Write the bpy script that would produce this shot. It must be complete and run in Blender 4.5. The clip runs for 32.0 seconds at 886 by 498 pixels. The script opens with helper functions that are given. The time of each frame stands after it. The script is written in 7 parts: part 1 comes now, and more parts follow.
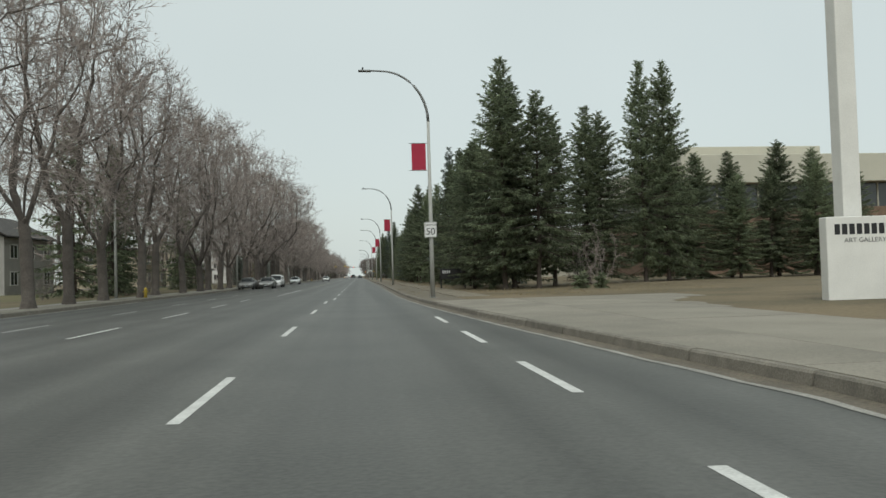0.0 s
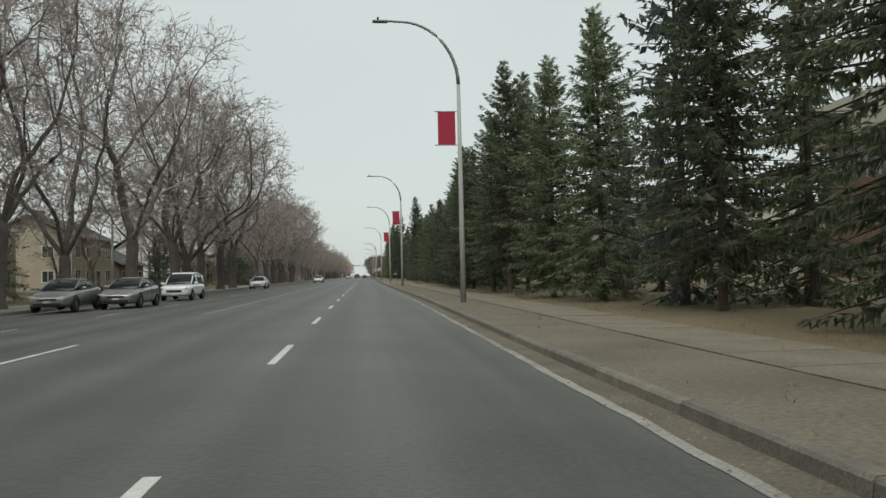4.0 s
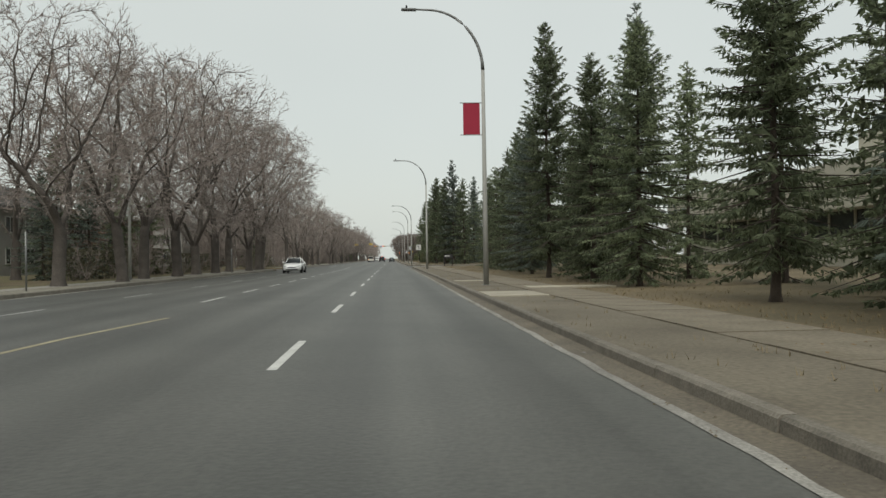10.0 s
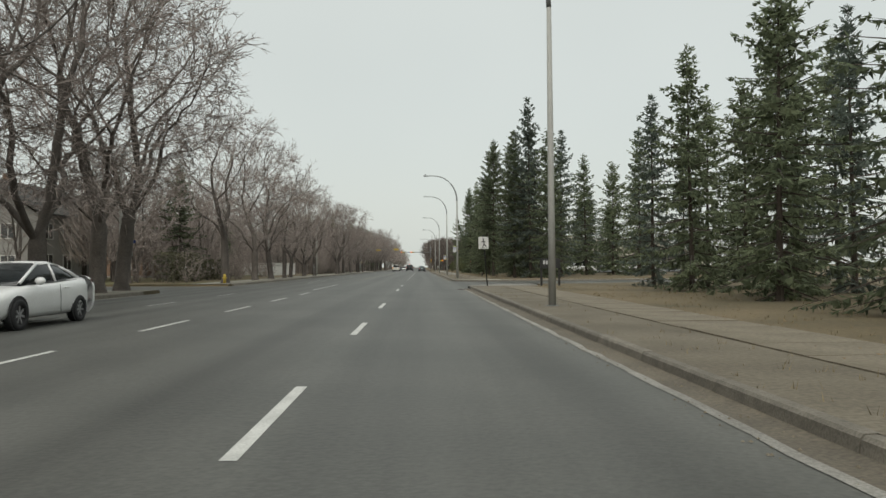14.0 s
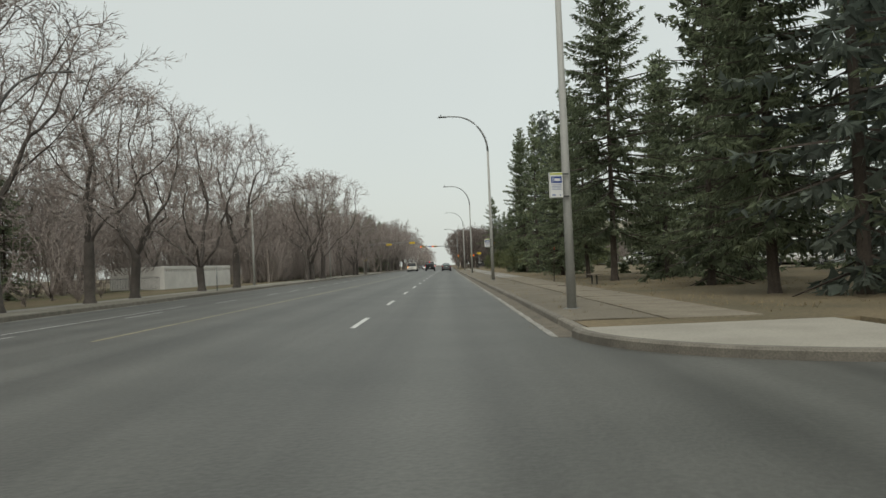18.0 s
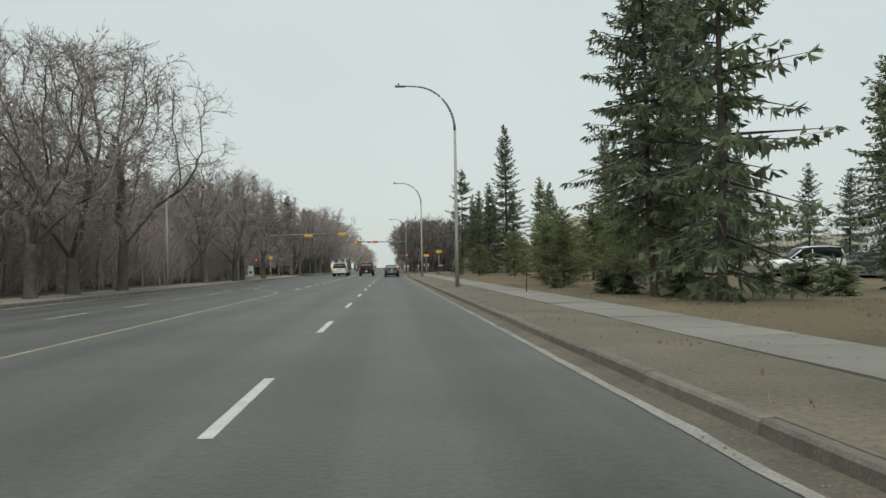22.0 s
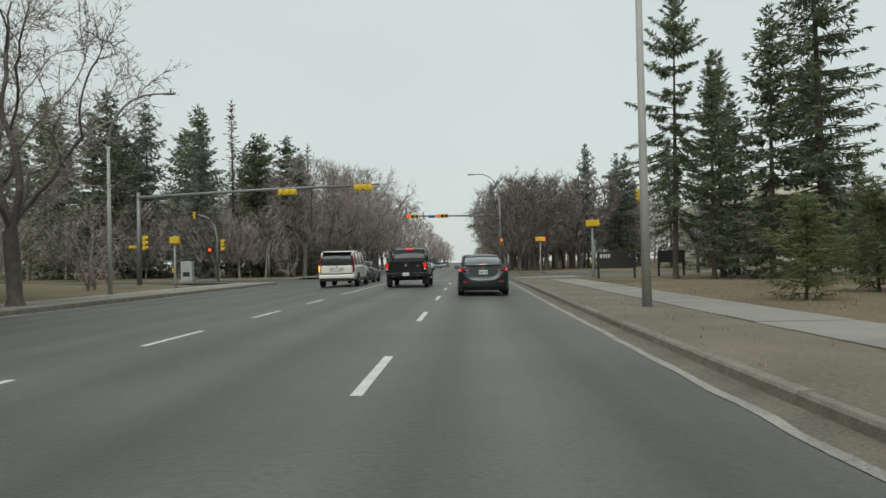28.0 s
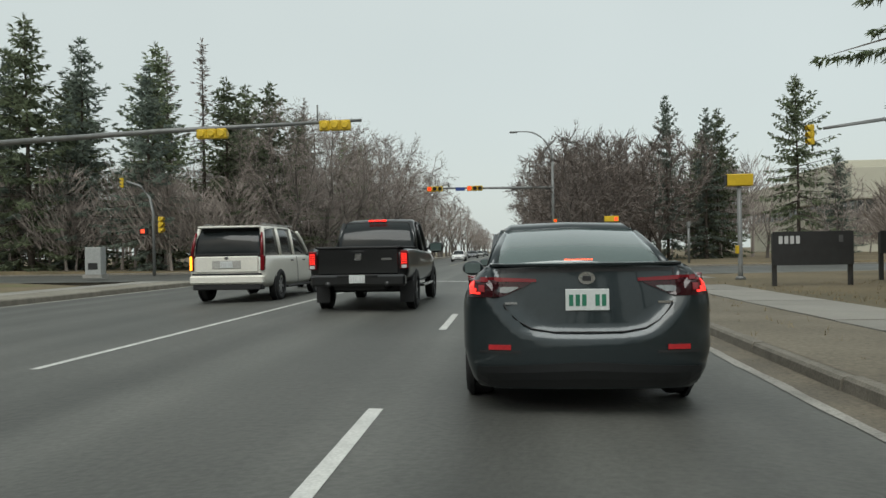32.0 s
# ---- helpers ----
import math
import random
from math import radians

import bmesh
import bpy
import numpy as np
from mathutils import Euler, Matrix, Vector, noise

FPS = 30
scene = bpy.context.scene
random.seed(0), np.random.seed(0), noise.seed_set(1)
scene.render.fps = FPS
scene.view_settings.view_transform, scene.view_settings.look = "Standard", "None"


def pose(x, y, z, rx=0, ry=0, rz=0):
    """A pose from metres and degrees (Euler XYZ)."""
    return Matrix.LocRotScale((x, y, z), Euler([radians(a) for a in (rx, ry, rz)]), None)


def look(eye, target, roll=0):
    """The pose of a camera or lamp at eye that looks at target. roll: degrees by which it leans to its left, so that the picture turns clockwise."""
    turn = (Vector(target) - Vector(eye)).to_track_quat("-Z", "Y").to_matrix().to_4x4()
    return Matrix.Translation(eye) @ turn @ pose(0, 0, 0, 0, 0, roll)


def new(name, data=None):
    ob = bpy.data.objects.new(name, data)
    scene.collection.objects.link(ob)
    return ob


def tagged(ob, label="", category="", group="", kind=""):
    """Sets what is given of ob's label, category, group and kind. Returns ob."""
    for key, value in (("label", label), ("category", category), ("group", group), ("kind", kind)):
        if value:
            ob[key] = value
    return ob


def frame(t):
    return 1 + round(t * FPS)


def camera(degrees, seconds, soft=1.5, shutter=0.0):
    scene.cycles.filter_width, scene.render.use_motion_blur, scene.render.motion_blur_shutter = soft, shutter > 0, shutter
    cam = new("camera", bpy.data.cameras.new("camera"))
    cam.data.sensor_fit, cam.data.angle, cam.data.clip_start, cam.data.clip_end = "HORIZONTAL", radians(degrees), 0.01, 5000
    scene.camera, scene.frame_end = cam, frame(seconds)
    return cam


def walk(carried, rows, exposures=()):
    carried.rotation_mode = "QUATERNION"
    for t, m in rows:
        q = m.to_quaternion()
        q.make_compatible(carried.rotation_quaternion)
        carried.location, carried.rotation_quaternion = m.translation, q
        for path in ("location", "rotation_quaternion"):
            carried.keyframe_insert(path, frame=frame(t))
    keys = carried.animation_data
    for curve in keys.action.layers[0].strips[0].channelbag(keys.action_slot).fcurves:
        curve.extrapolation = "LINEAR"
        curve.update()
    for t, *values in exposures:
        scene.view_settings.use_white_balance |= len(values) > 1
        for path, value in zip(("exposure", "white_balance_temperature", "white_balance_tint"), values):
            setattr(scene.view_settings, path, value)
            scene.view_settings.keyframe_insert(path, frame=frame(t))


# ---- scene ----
cam = camera(62.0, 32.0)
PATH = [
    (0, (0.149, 0.0, 1.28), (2.42, 19.86, 1.946), -1.60),
    (0.5, (-0.002, 7.078, 1.28), (1.944, 26.976, 1.817), -1.70),
    (1, (-0.02, 14.15, 1.28), (1.814, 34.061, 1.709), -1.70),
    (1.5, (0.041, 21.229, 1.28), (1.428, 41.171, 1.902), -1.40),
    (2, (0.065, 28.292, 1.28), (1.575, 48.218, 2.087), -1.00),
    (2.5, (0.067, 35.328, 1.28), (1.521, 55.253, 2.225), -0.70),
    (3, (0.126, 42.337, 1.28), (1.701, 62.25, 2.275), -0.30),
    (3.5, (0.116, 49.395, 1.28), (1.987, 69.297, 1.915), -0.80),
    (5.5, (0.162, 77.64, 1.28), (2.602, 97.462, 2.337), -1.49),
    (6, (0.199, 84.577, 1.28), (2.114, 104.451, 2.448), -1.29),
    (6.5, (0.199, 91.381, 1.28), (2.187, 111.244, 2.512), -1.19),
    (7, (0.248, 98.106, 1.28), (1.843, 118.029, 2.006), -1.20),
    (7.5, (0.278, 104.691, 1.28), (2.344, 124.57, 2.022), -1.24),
    (8, (0.188, 111.339, 1.28), (2.709, 131.161, 2.128), -0.61),
    (8.5, (0.107, 117.981, 1.28), (2.347, 137.837, 2.124), -0.98),
    (9, (0.195, 124.611, 1.28), (1.937, 144.528, 1.804), -0.56),
    (9.5, (0.166, 131.259, 1.28), (2.192, 151.156, 1.359), -0.54),
    (10, (0.129, 137.964, 1.28), (1.538, 157.913, 1.515), -0.88),
    (10.5, (0.029, 144.779, 1.28), (1.68, 164.707, 1.636), -0.73),
    (11, (-0.028, 151.668, 1.28), (0.525, 171.656, 1.689), -0.89),
    (11.5, (-0.089, 158.575, 1.28), (0.562, 178.558, 1.793), -0.56),
    (12, (-0.025, 165.426, 1.28), (0.636, 185.408, 1.789), -0.77),
    (12.5, (0.012, 172.271, 1.28), (0.592, 192.26, 1.65), -1.02),
    (13, (0.01, 179.172, 1.28), (0.276, 199.166, 1.688), -0.99),
    (13.5, (0.035, 186.183, 1.28), (0.272, 206.176, 1.764), -0.44),
    (14, (0.017, 193.32, 1.28), (0.63, 213.305, 1.769), -0.48),
    (14.5, (-0.04, 200.516, 1.28), (0.756, 220.493, 1.816), -0.58),
    (16.5, (0.507, 228.93, 1.28), (0.654, 248.921, 1.852), -1.60),
    (17, (0.622, 235.931, 1.28), (0.138, 255.921, 1.714), -2.40),
    (17.5, (0.747, 242.876, 1.28), (0.253, 262.865, 1.694), -2.60),
    (18, (0.829, 249.799, 1.28), (0.706, 269.794, 1.714), -2.40),
    (18.5, (0.728, 256.733, 1.28), (0.652, 276.725, 1.818), -1.70),
    (19, (0.753, 263.547, 1.28), (0.866, 283.541, 1.771), -1.42),
    (19.5, (0.674, 270.35, 1.28), (1.192, 290.336, 1.8), -1.52),
    (20, (0.611, 277.218, 1.28), (1.588, 297.188, 1.763), -2.58),
    (20.5, (0.458, 284.147, 1.28), (1.821, 304.094, 1.775), -2.84),
    (21, (0.253, 291.086, 1.28), (0.963, 311.065, 1.857), -1.84),
    (21.5, (0.227, 297.947, 1.28), (1.18, 317.916, 1.842), -1.88),
    (22, (0.144, 304.768, 1.28), (1.595, 324.71, 1.755), -0.97),
    (22.5, (0.079, 311.551, 1.28), (1.209, 331.514, 1.721), -0.63),
    (23, (0.089, 318.288, 1.28), (0.499, 338.278, 1.73), -0.96),
    (23.5, (0.028, 324.917, 1.28), (0.861, 344.895, 1.69), -1.03),
    (24, (-0.081, 331.412, 1.28), (0.335, 351.402, 1.738), -0.77),
    (24.5, (-0.16, 337.775, 1.28), (-0.355, 357.769, 1.731), -0.86),
    (25, (0.034, 343.985, 1.28), (0.267, 363.98, 1.683), -1.13),
    (25.5, (0.061, 350.003, 1.28), (0.681, 369.993, 1.415), -1.66),
    (27.5, (-0.009, 371.634, 1.28), (-0.097, 391.631, 1.616), -1.08),
    (28, (-0.15, 376.36, 1.28), (-0.81, 396.346, 1.66), -1.32),
    (28.5, (-0.139, 380.744, 1.28), (-0.96, 400.72, 1.779), -1.21),
    (29, (-0.145, 384.712, 1.28), (-1.911, 404.626, 1.867), -1.15),
    (29.5, (-0.206, 388.222, 1.28), (-2.275, 408.105, 1.906), -0.75),
    (30, (-0.265, 391.295, 1.28), (-2.329, 411.177, 1.965), -0.70),
    (30.5, (-0.254, 393.792, 1.28), (-2.826, 413.612, 2.04), -0.43),
    (31, (-0.268, 395.777, 1.28), (-2.576, 415.629, 2.031), -0.80),
    (31.5, (-0.25, 397.335, 1.28), (-2.236, 417.226, 1.934), -1.28),
    (32, (-0.163, 398.514, 1.28), (-1.929, 418.436, 1.371), -0.98),
]
walk(cam, [(t, look(eye, target, roll)) for t, eye, target, roll in PATH], [(0.0, 0.0, 6330, 5), (1.0, 0.0, 6450, 6), (6.0, 0.0, 6450, 6), (11.0, 0.0, 6640, 8), (19.0, 0.0, 6600, 7), (22.0, 0.0, 6380, 5.5), (32.0, 0.0, 6380, 5.5)])

# ---- world and light ----
world = bpy.data.worlds.new("overcast")
scene.world = world
world.use_nodes = True
wn, wl = world.node_tree.nodes, world.node_tree.links
wn.clear()
sky = wn.new("ShaderNodeTexSky")
sky.sky_type, sky.sun_disc = "NISHITA", False
sky.sun_elevation, sky.sun_rotation = radians(39), radians(206)
sky.air_density, sky.dust_density = 1.0, 4.0
bg_sky, bg_cloud, add = wn.new("ShaderNodeBackground"), wn.new("ShaderNodeBackground"), wn.new("ShaderNodeAddShader")
bg_sky.inputs["Strength"].default_value = 0.02
coord, cloud, ramp = wn.new("ShaderNodeTexCoord"), wn.new("ShaderNodeTexNoise"), wn.new("ShaderNodeValToRGB")
cloud.inputs["Scale"].default_value, cloud.inputs["Detail"].default_value = 1.6, 3
ramp.color_ramp.elements[0].position, ramp.color_ramp.elements[1].position = 0.3, 0.75
ramp.color_ramp.elements[0].color = (0.575, 0.61, 0.588, 1)
ramp.color_ramp.elements[1].color = (0.635, 0.668, 0.642, 1)
out = wn.new("ShaderNodeOutputWorld")
wl.new(coord.outputs["Generated"], cloud.inputs["Vector"])
wl.new(cloud.outputs["Fac"], ramp.inputs["Fac"])
wl.new(ramp.outputs["Color"], bg_cloud.inputs["Color"])
wl.new(sky.outputs["Color"], bg_sky.inputs["Color"])
wl.new(bg_sky.outputs[0], add.inputs[0])
wl.new(bg_cloud.outputs[0], add.inputs[1])
wl.new(add.outputs[0], out.inputs["Surface"])
sun_data = bpy.data.lights.new("sun", "SUN")
sun_data.energy, sun_data.angle, sun_data.color = 1.9, radians(40), (1.0, 0.985, 0.955)
new("sun", sun_data).matrix_world = look((0, 0, 60), (6, 40, 0))

# ---- materials ----
MATS = {}


def mat(name, base, rough=0.7, metal=0.0, var=0.15, scale=6.0, fine=60.0, bump=0.0, second=None, island=0.0, objrand=0.0, emit=0.0, coat=0.0, spec=0.5):
    """A surface with stains at one scale, grain at another, and fine relief."""
    if name in MATS:
        return MATS[name]
    m = bpy.data.materials.new(name)
    m.use_nodes = True
    n, l = m.node_tree.nodes, m.node_tree.links
    b = n["Principled BSDF"]
    b.inputs["Roughness"].default_value, b.inputs["Metallic"].default_value = rough, metal
    b.inputs["Specular IOR Level"].default_value = spec
    b.inputs["Coat Weight"].default_value = coat
    c = n.new("ShaderNodeTexCoord")
    big, small = n.new("ShaderNodeTexNoise"), n.new("ShaderNodeTexNoise")
    for t, s in ((big, scale), (small, fine)):
        t.inputs["Scale"].default_value, t.inputs["Detail"].default_value = s, 4
        l.new(c.outputs["Object"], t.inputs["Vector"])
    mix = n.new("ShaderNodeMix")
    mix.data_type = "RGBA"
    other = second or tuple(v * (1 - 1.6 * var) for v in base)
    mix.inputs["A"].default_value, mix.inputs["B"].default_value = (*base, 1), (*other, 1)
    r = n.new("ShaderNodeValToRGB")
    r.color_ramp.elements[0].position, r.color_ramp.elements[1].position = 0.35, 0.68
    l.new(big.outputs["Fac"], r.inputs["Fac"])
    l.new(r.outputs["Color"], mix.inputs["Factor"])
    hsv = n.new("ShaderNodeHueSaturation")
    l.new(mix.outputs["Result"], hsv.inputs["Color"])
    rng = n.new("ShaderNodeMapRange")
    rng.inputs["To Min"].default_value, rng.inputs["To Max"].default_value = 1 - 1.5 * var, 1 + 1.5 * var
    rng.inputs["From Min"].default_value, rng.inputs["From Max"].default_value = 0.25, 0.75
    l.new(small.outputs["Fac"], rng.inputs["Value"])
    last = rng.outputs["Result"]
    for amount, kind in ((island, "ShaderNodeNewGeometry"), (objrand, "ShaderNodeObjectInfo")):
        if amount:
            g, add2 = n.new(kind), n.new("ShaderNodeMath")
            span = n.new("ShaderNodeMapRange")
            span.inputs["To Min"].default_value, span.inputs["To Max"].default_value = 1 - amount, 1 + amount
            l.new(g.outputs["Random Per Island" if kind.endswith("Geometry") else "Random"], span.inputs["Value"])
            add2.operation = "MULTIPLY"
            l.new(last, add2.inputs[0])
            l.new(span.outputs["Result"], add2.inputs[1])
            last = add2.outputs[0]
    l.new(last, hsv.inputs["Value"])
    l.new(hsv.outputs["Color"], b.inputs["Base Color"])
    if bump:
        bp = n.new("ShaderNodeBump")
        bp.inputs["Strength"].default_value, bp.inputs["Distance"].default_value = bump, 0.02
        l.new(small.outputs["Fac"], bp.inputs["Height"])
        l.new(bp.outputs["Normal"], b.inputs["Normal"])
    if emit:
        b.inputs["Emission Color"].default_value, b.inputs["Emission Strength"].default_value = (*base, 1), emit
    MATS[name] = m
    return m


def asphalt():
    """Damp worn asphalt: lighter aggregate, darker wheel tracks and tar, along the lanes."""
    m = mat("asphalt", (0.087, 0.087, 0.078), 0.55, var=0.15, scale=0.35, fine=18, bump=0.3, second=(0.066, 0.067, 0.060), spec=0.4)
    n, l = m.node_tree.nodes, m.node_tree.links
    hsv = next(x for x in n if x.bl_idname == "ShaderNodeHueSaturation")
    c, sep = n.new("ShaderNodeTexCoord"), n.new("ShaderNodeSeparateXYZ")
    l.new(c.outputs["Object"], sep.inputs[0])
    wave = n.new("ShaderNodeMath")
    wave.operation = "SINE"
    k = n.new("ShaderNodeMath")
    k.operation, k.inputs[1].default_value = "MULTIPLY", 2 * math.pi / 1.9
    l.new(sep.outputs["X"], k.inputs[0])
    l.new(k.outputs[0], wave.inputs[0])
    streak = n.new("ShaderNodeTexNoise")
    mp = n.new("ShaderNodeMapping")
    mp.inputs["Scale"].default_value = (1.4, 0.02, 1)
    l.new(c.outputs["Object"], mp.inputs["Vector"])
    l.new(mp.outputs["Vector"], streak.inputs["Vector"])
    streak.inputs["Scale"].default_value, streak.inputs["Detail"].default_value = 1.0, 3
    s1 = n.new("ShaderNodeMath")
    s1.operation, s1.inputs[1].default_value, s1.inputs[2].default_value = "MULTIPLY_ADD", 0.12, 0.52
    l.new(wave.outputs[0], s1.inputs[0])
    s2 = n.new("ShaderNodeMath")
    s2.operation, s2.inputs[1].default_value = "MULTIPLY_ADD", 0.96
    l.new(streak.outputs["Fac"], s2.inputs[0])
    l.new(s1.outputs[0], s2.inputs[2])
    old = hsv.inputs["Value"].links[0].from_socket
    mul = n.new("ShaderNodeMath")
    mul.operation = "MULTIPLY"
    l.new(old, mul.inputs[0])
    l.new(s2.outputs[0], mul.inputs[1])
    l.new(mul.outputs[0], hsv.inputs["Value"])
    return m


def leafy(m, share=0.5):
    """Lets light through thin leaves and needles."""
    n, l = m.node_tree.nodes, m.node_tree.links
    b, o = n["Principled BSDF"], n["Material Output"]
    t, mix = n.new("ShaderNodeBsdfTranslucent"), n.new("ShaderNodeMixShader")
    l.new(b.inputs["Base Color"].links[0].from_socket, t.inputs["Color"])
    mix.inputs["Fac"].default_value = share
    l.new(b.outputs[0], mix.inputs[1])
    l.new(t.outputs[0], mix.inputs[2])
    l.new(mix.outputs[0], o.inputs["Surface"])
    return m


ASPHALT = asphalt()
CONCRETE = mat("concrete", (0.30, 0.29, 0.265), 0.85, var=0.12, scale=1.2, fine=50, bump=0.15, objrand=0.10)
KERB = mat("kerb concrete", (0.185, 0.168, 0.137), 0.9, var=0.2, scale=2.5, fine=40, bump=0.3, objrand=0.15)
GUTTER = mat("gutter concrete", (0.29, 0.28, 0.25), 0.85, var=0.25, scale=1.0, fine=40, bump=0.1)
SIDEWALK = mat("sidewalk concrete", (0.222, 0.21, 0.184), 0.75, var=0.14, scale=0.5, fine=50, bump=0.1, objrand=0.12)
SAND = mat("gutter sand", (0.135, 0.115, 0.085), 0.9, var=0.22, scale=1.2, fine=22, bump=0.2, second=(0.09, 0.078, 0.06))
MUDDY = mat("muddy sidewalk", (0.20, 0.175, 0.13), 0.9, var=0.2, scale=0.7, fine=14, bump=0.2, second=(0.12, 0.10, 0.07))
DIRT = mat("boulevard dirt", (0.155, 0.135, 0.10), 0.95, var=0.2, scale=0.5, fine=16, bump=0.4, second=(0.105, 0.09, 0.065))
GRASS = mat("dry grass", (0.15, 0.115, 0.065), 0.95, var=0.2, scale=0.22, fine=9, bump=0.8, second=(0.085, 0.07, 0.038))
LAWN = mat("spring lawn", (0.105, 0.10, 0.04), 0.95, var=0.2, scale=0.3, fine=10, bump=0.6, second=(0.13, 0.105, 0.06))
WHITE_PAINT = mat("road paint white", (0.55, 0.55, 0.52), 0.7, var=0.12, scale=3, fine=40)
YELLOW_PAINT = mat("road paint yellow", (0.35, 0.31, 0.20), 0.7, var=0.2, scale=1.5, fine=40)
BARK = mat("elm bark", (0.115, 0.099, 0.086), 0.95, var=0.2, scale=2.0, fine=18, bump=0.6, objrand=0.2)
TWIG = mat("elm twigs", (0.285, 0.243, 0.218), 0.95, var=0.1, scale=0.6, fine=10, island=0.25, objrand=0.15)
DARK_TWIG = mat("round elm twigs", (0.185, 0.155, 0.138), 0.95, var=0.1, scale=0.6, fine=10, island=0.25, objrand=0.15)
SPRUCE_BARK = mat("spruce bark", (0.075, 0.06, 0.048), 0.95, var=0.2, scale=3, fine=20, bump=0.5)
NEEDLE = mat("spruce needles", (0.178, 0.206, 0.122), 0.8, var=0.15, scale=0.5, fine=6, second=(0.138, 0.166, 0.106), island=0.6, objrand=0.3)
NEEDLE_BLUE = mat("blue spruce needles", (0.185, 0.215, 0.176), 0.8, var=0.15, scale=0.5, fine=6, second=(0.108, 0.135, 0.116), island=0.5, objrand=0.25)
PINE = mat("young pine needles", (0.185, 0.205, 0.098), 0.8, var=0.15, scale=0.5, fine=6, second=(0.15, 0.17, 0.085), island=0.4, objrand=0.2)
for leaf in (NEEDLE, NEEDLE_BLUE, PINE):
    leafy(leaf, 0.6)
GALV = mat("galvanised steel", (0.20, 0.205, 0.20), 0.55, metal=0.35, var=0.12, scale=2, fine=30, objrand=0.08)
POLE_CONC = mat("concrete pole", (0.33, 0.33, 0.305), 0.65, var=0.07, scale=1.5, fine=30, bump=0.05, objrand=0.08)
BANNER = mat("red banner cloth", (0.33, 0.018, 0.045), 0.8, var=0.06, scale=2, fine=60)
SIGN_WHITE = mat("sign white", (0.62, 0.62, 0.60), 0.5, var=0.06, scale=3)
SIGN_BLACK = mat("sign black", (0.012, 0.012, 0.013), 0.5, var=0.1)
SIGN_GREY = mat("sign lettering", (0.5, 0.5, 0.5), 0.6, var=0.05)
SIGN_BLUE = mat("sign blue", (0.02, 0.05, 0.22), 0.5, var=0.06)
SIGNAL_YELLOW = mat("signal yellow", (0.62, 0.42, 0.02), 0.45, var=0.1, scale=4)
LENS_DARK = mat("signal lens dark", (0.02, 0.012, 0.01), 0.3, var=0.05)
LENS_RED = mat("signal lens red", (1.0, 0.055, 0.015), 0.3, var=0.02, emit=1.3)
HAND_RED = mat("walk signal hand", (1.0, 0.09, 0.03), 0.3, var=0.02, emit=0.9)

# ---- mesh helpers ----


def link_mesh(name, verts, faces, material, parent=None, label="", smooth=False):
    me = bpy.data.meshes.new(name)
    me.from_pydata([tuple(v) for v in verts], [], faces)
    me.materials.append(material)
    if smooth:
        me.shade_smooth()
    ob = new(name, me)
    if parent is not None:
        ob.parent = parent
    if label:
        tagged(ob, label)
    return ob


def part(name, bm, material, parent, label="", smooth=False):
    me = bpy.data.meshes.new(name)
    bm.to_mesh(me)
    bm.free()
    me.materials.append(material)
    if smooth:
        me.shade_smooth()
    ob = new(name, me)
    ob.parent = parent
    if label:
        tagged(ob, label)
    return ob


def empty(name, m, label, category, group="", kind=""):
    ob = new(name)
    ob.matrix_basis = m
    ob.empty_display_size = 0.3
    return tagged(ob, label, category, group, kind)


def box(x0, x1, y0, y1, z0, z1, bevel=0.0, bm=None):
    bm2 = bmesh.new()
    bmesh.ops.create_cube(bm2, size=1)
    for v in bm2.verts:
        v.co = (x0 + (v.co.x + 0.5) * (x1 - x0), y0 + (v.co.y + 0.5) * (y1 - y0), z0 + (v.co.z + 0.5) * (z1 - z0))
    if bevel:
        bmesh.ops.bevel(bm2, geom=bm2.edges[:], offset=bevel, segments=1, affect="EDGES")
    if bm is None:
        return bm2
    me = bpy.data.meshes.new("tmp")
    bm2.to_mesh(me)
    bm2.free()
    bm.from_mesh(me)
    bpy.data.meshes.remove(me)
    return bm


def tube_lists(points, radii, sides, verts, faces, cap=True):
    """Adds a tube through points to the lists."""
    base, n = len(verts), len(points)
    for i, p in enumerate(points):
        a, b = points[max(i - 1, 0)], points[min(i + 1, n - 1)]
        d = Vector(b) - Vector(a)
        d = d.normalized() if d.length > 1e-9 else Vector((0, 0, 1))
        u = d.orthogonal().normalized() if abs(d.z) < 0.99 else Vector((1, 0, 0))
        w = d.cross(u)
        for k in range(sides):
            q = 2 * math.pi * k / sides
            v = Vector(p) + radii[i] * (math.cos(q) * u + math.sin(q) * w)
            verts.append((v.x, v.y, v.z))
    for i in range(n - 1):
        for k in range(sides):
            a, b = base + i * sides + k, base + i * sides + (k + 1) % sides
            faces.append((a, b, b + sides, a + sides))
    if cap:
        faces.append(tuple(base + (n - 1) * sides + k for k in range(sides)))
        faces.append(tuple(base + k for k in reversed(range(sides))))


def tube(name, points, radii, sides, material, parent, label="", smooth=True):
    v, f = [], []
    tube_lists(points, radii, sides, v, f)
    return link_mesh(name, v, f, material, parent, label, smooth)


# ---- ground, road, kerbs ----
KERB_R, KERB_L, CROWN = 2.9, -14.7, -5.2
Y0, Y1 = -80.0, 1400.0
SIDE_A = (243.0, 259.0)      # side street on the right
CROSS = (433.0, 452.0)       # cross street at the lights


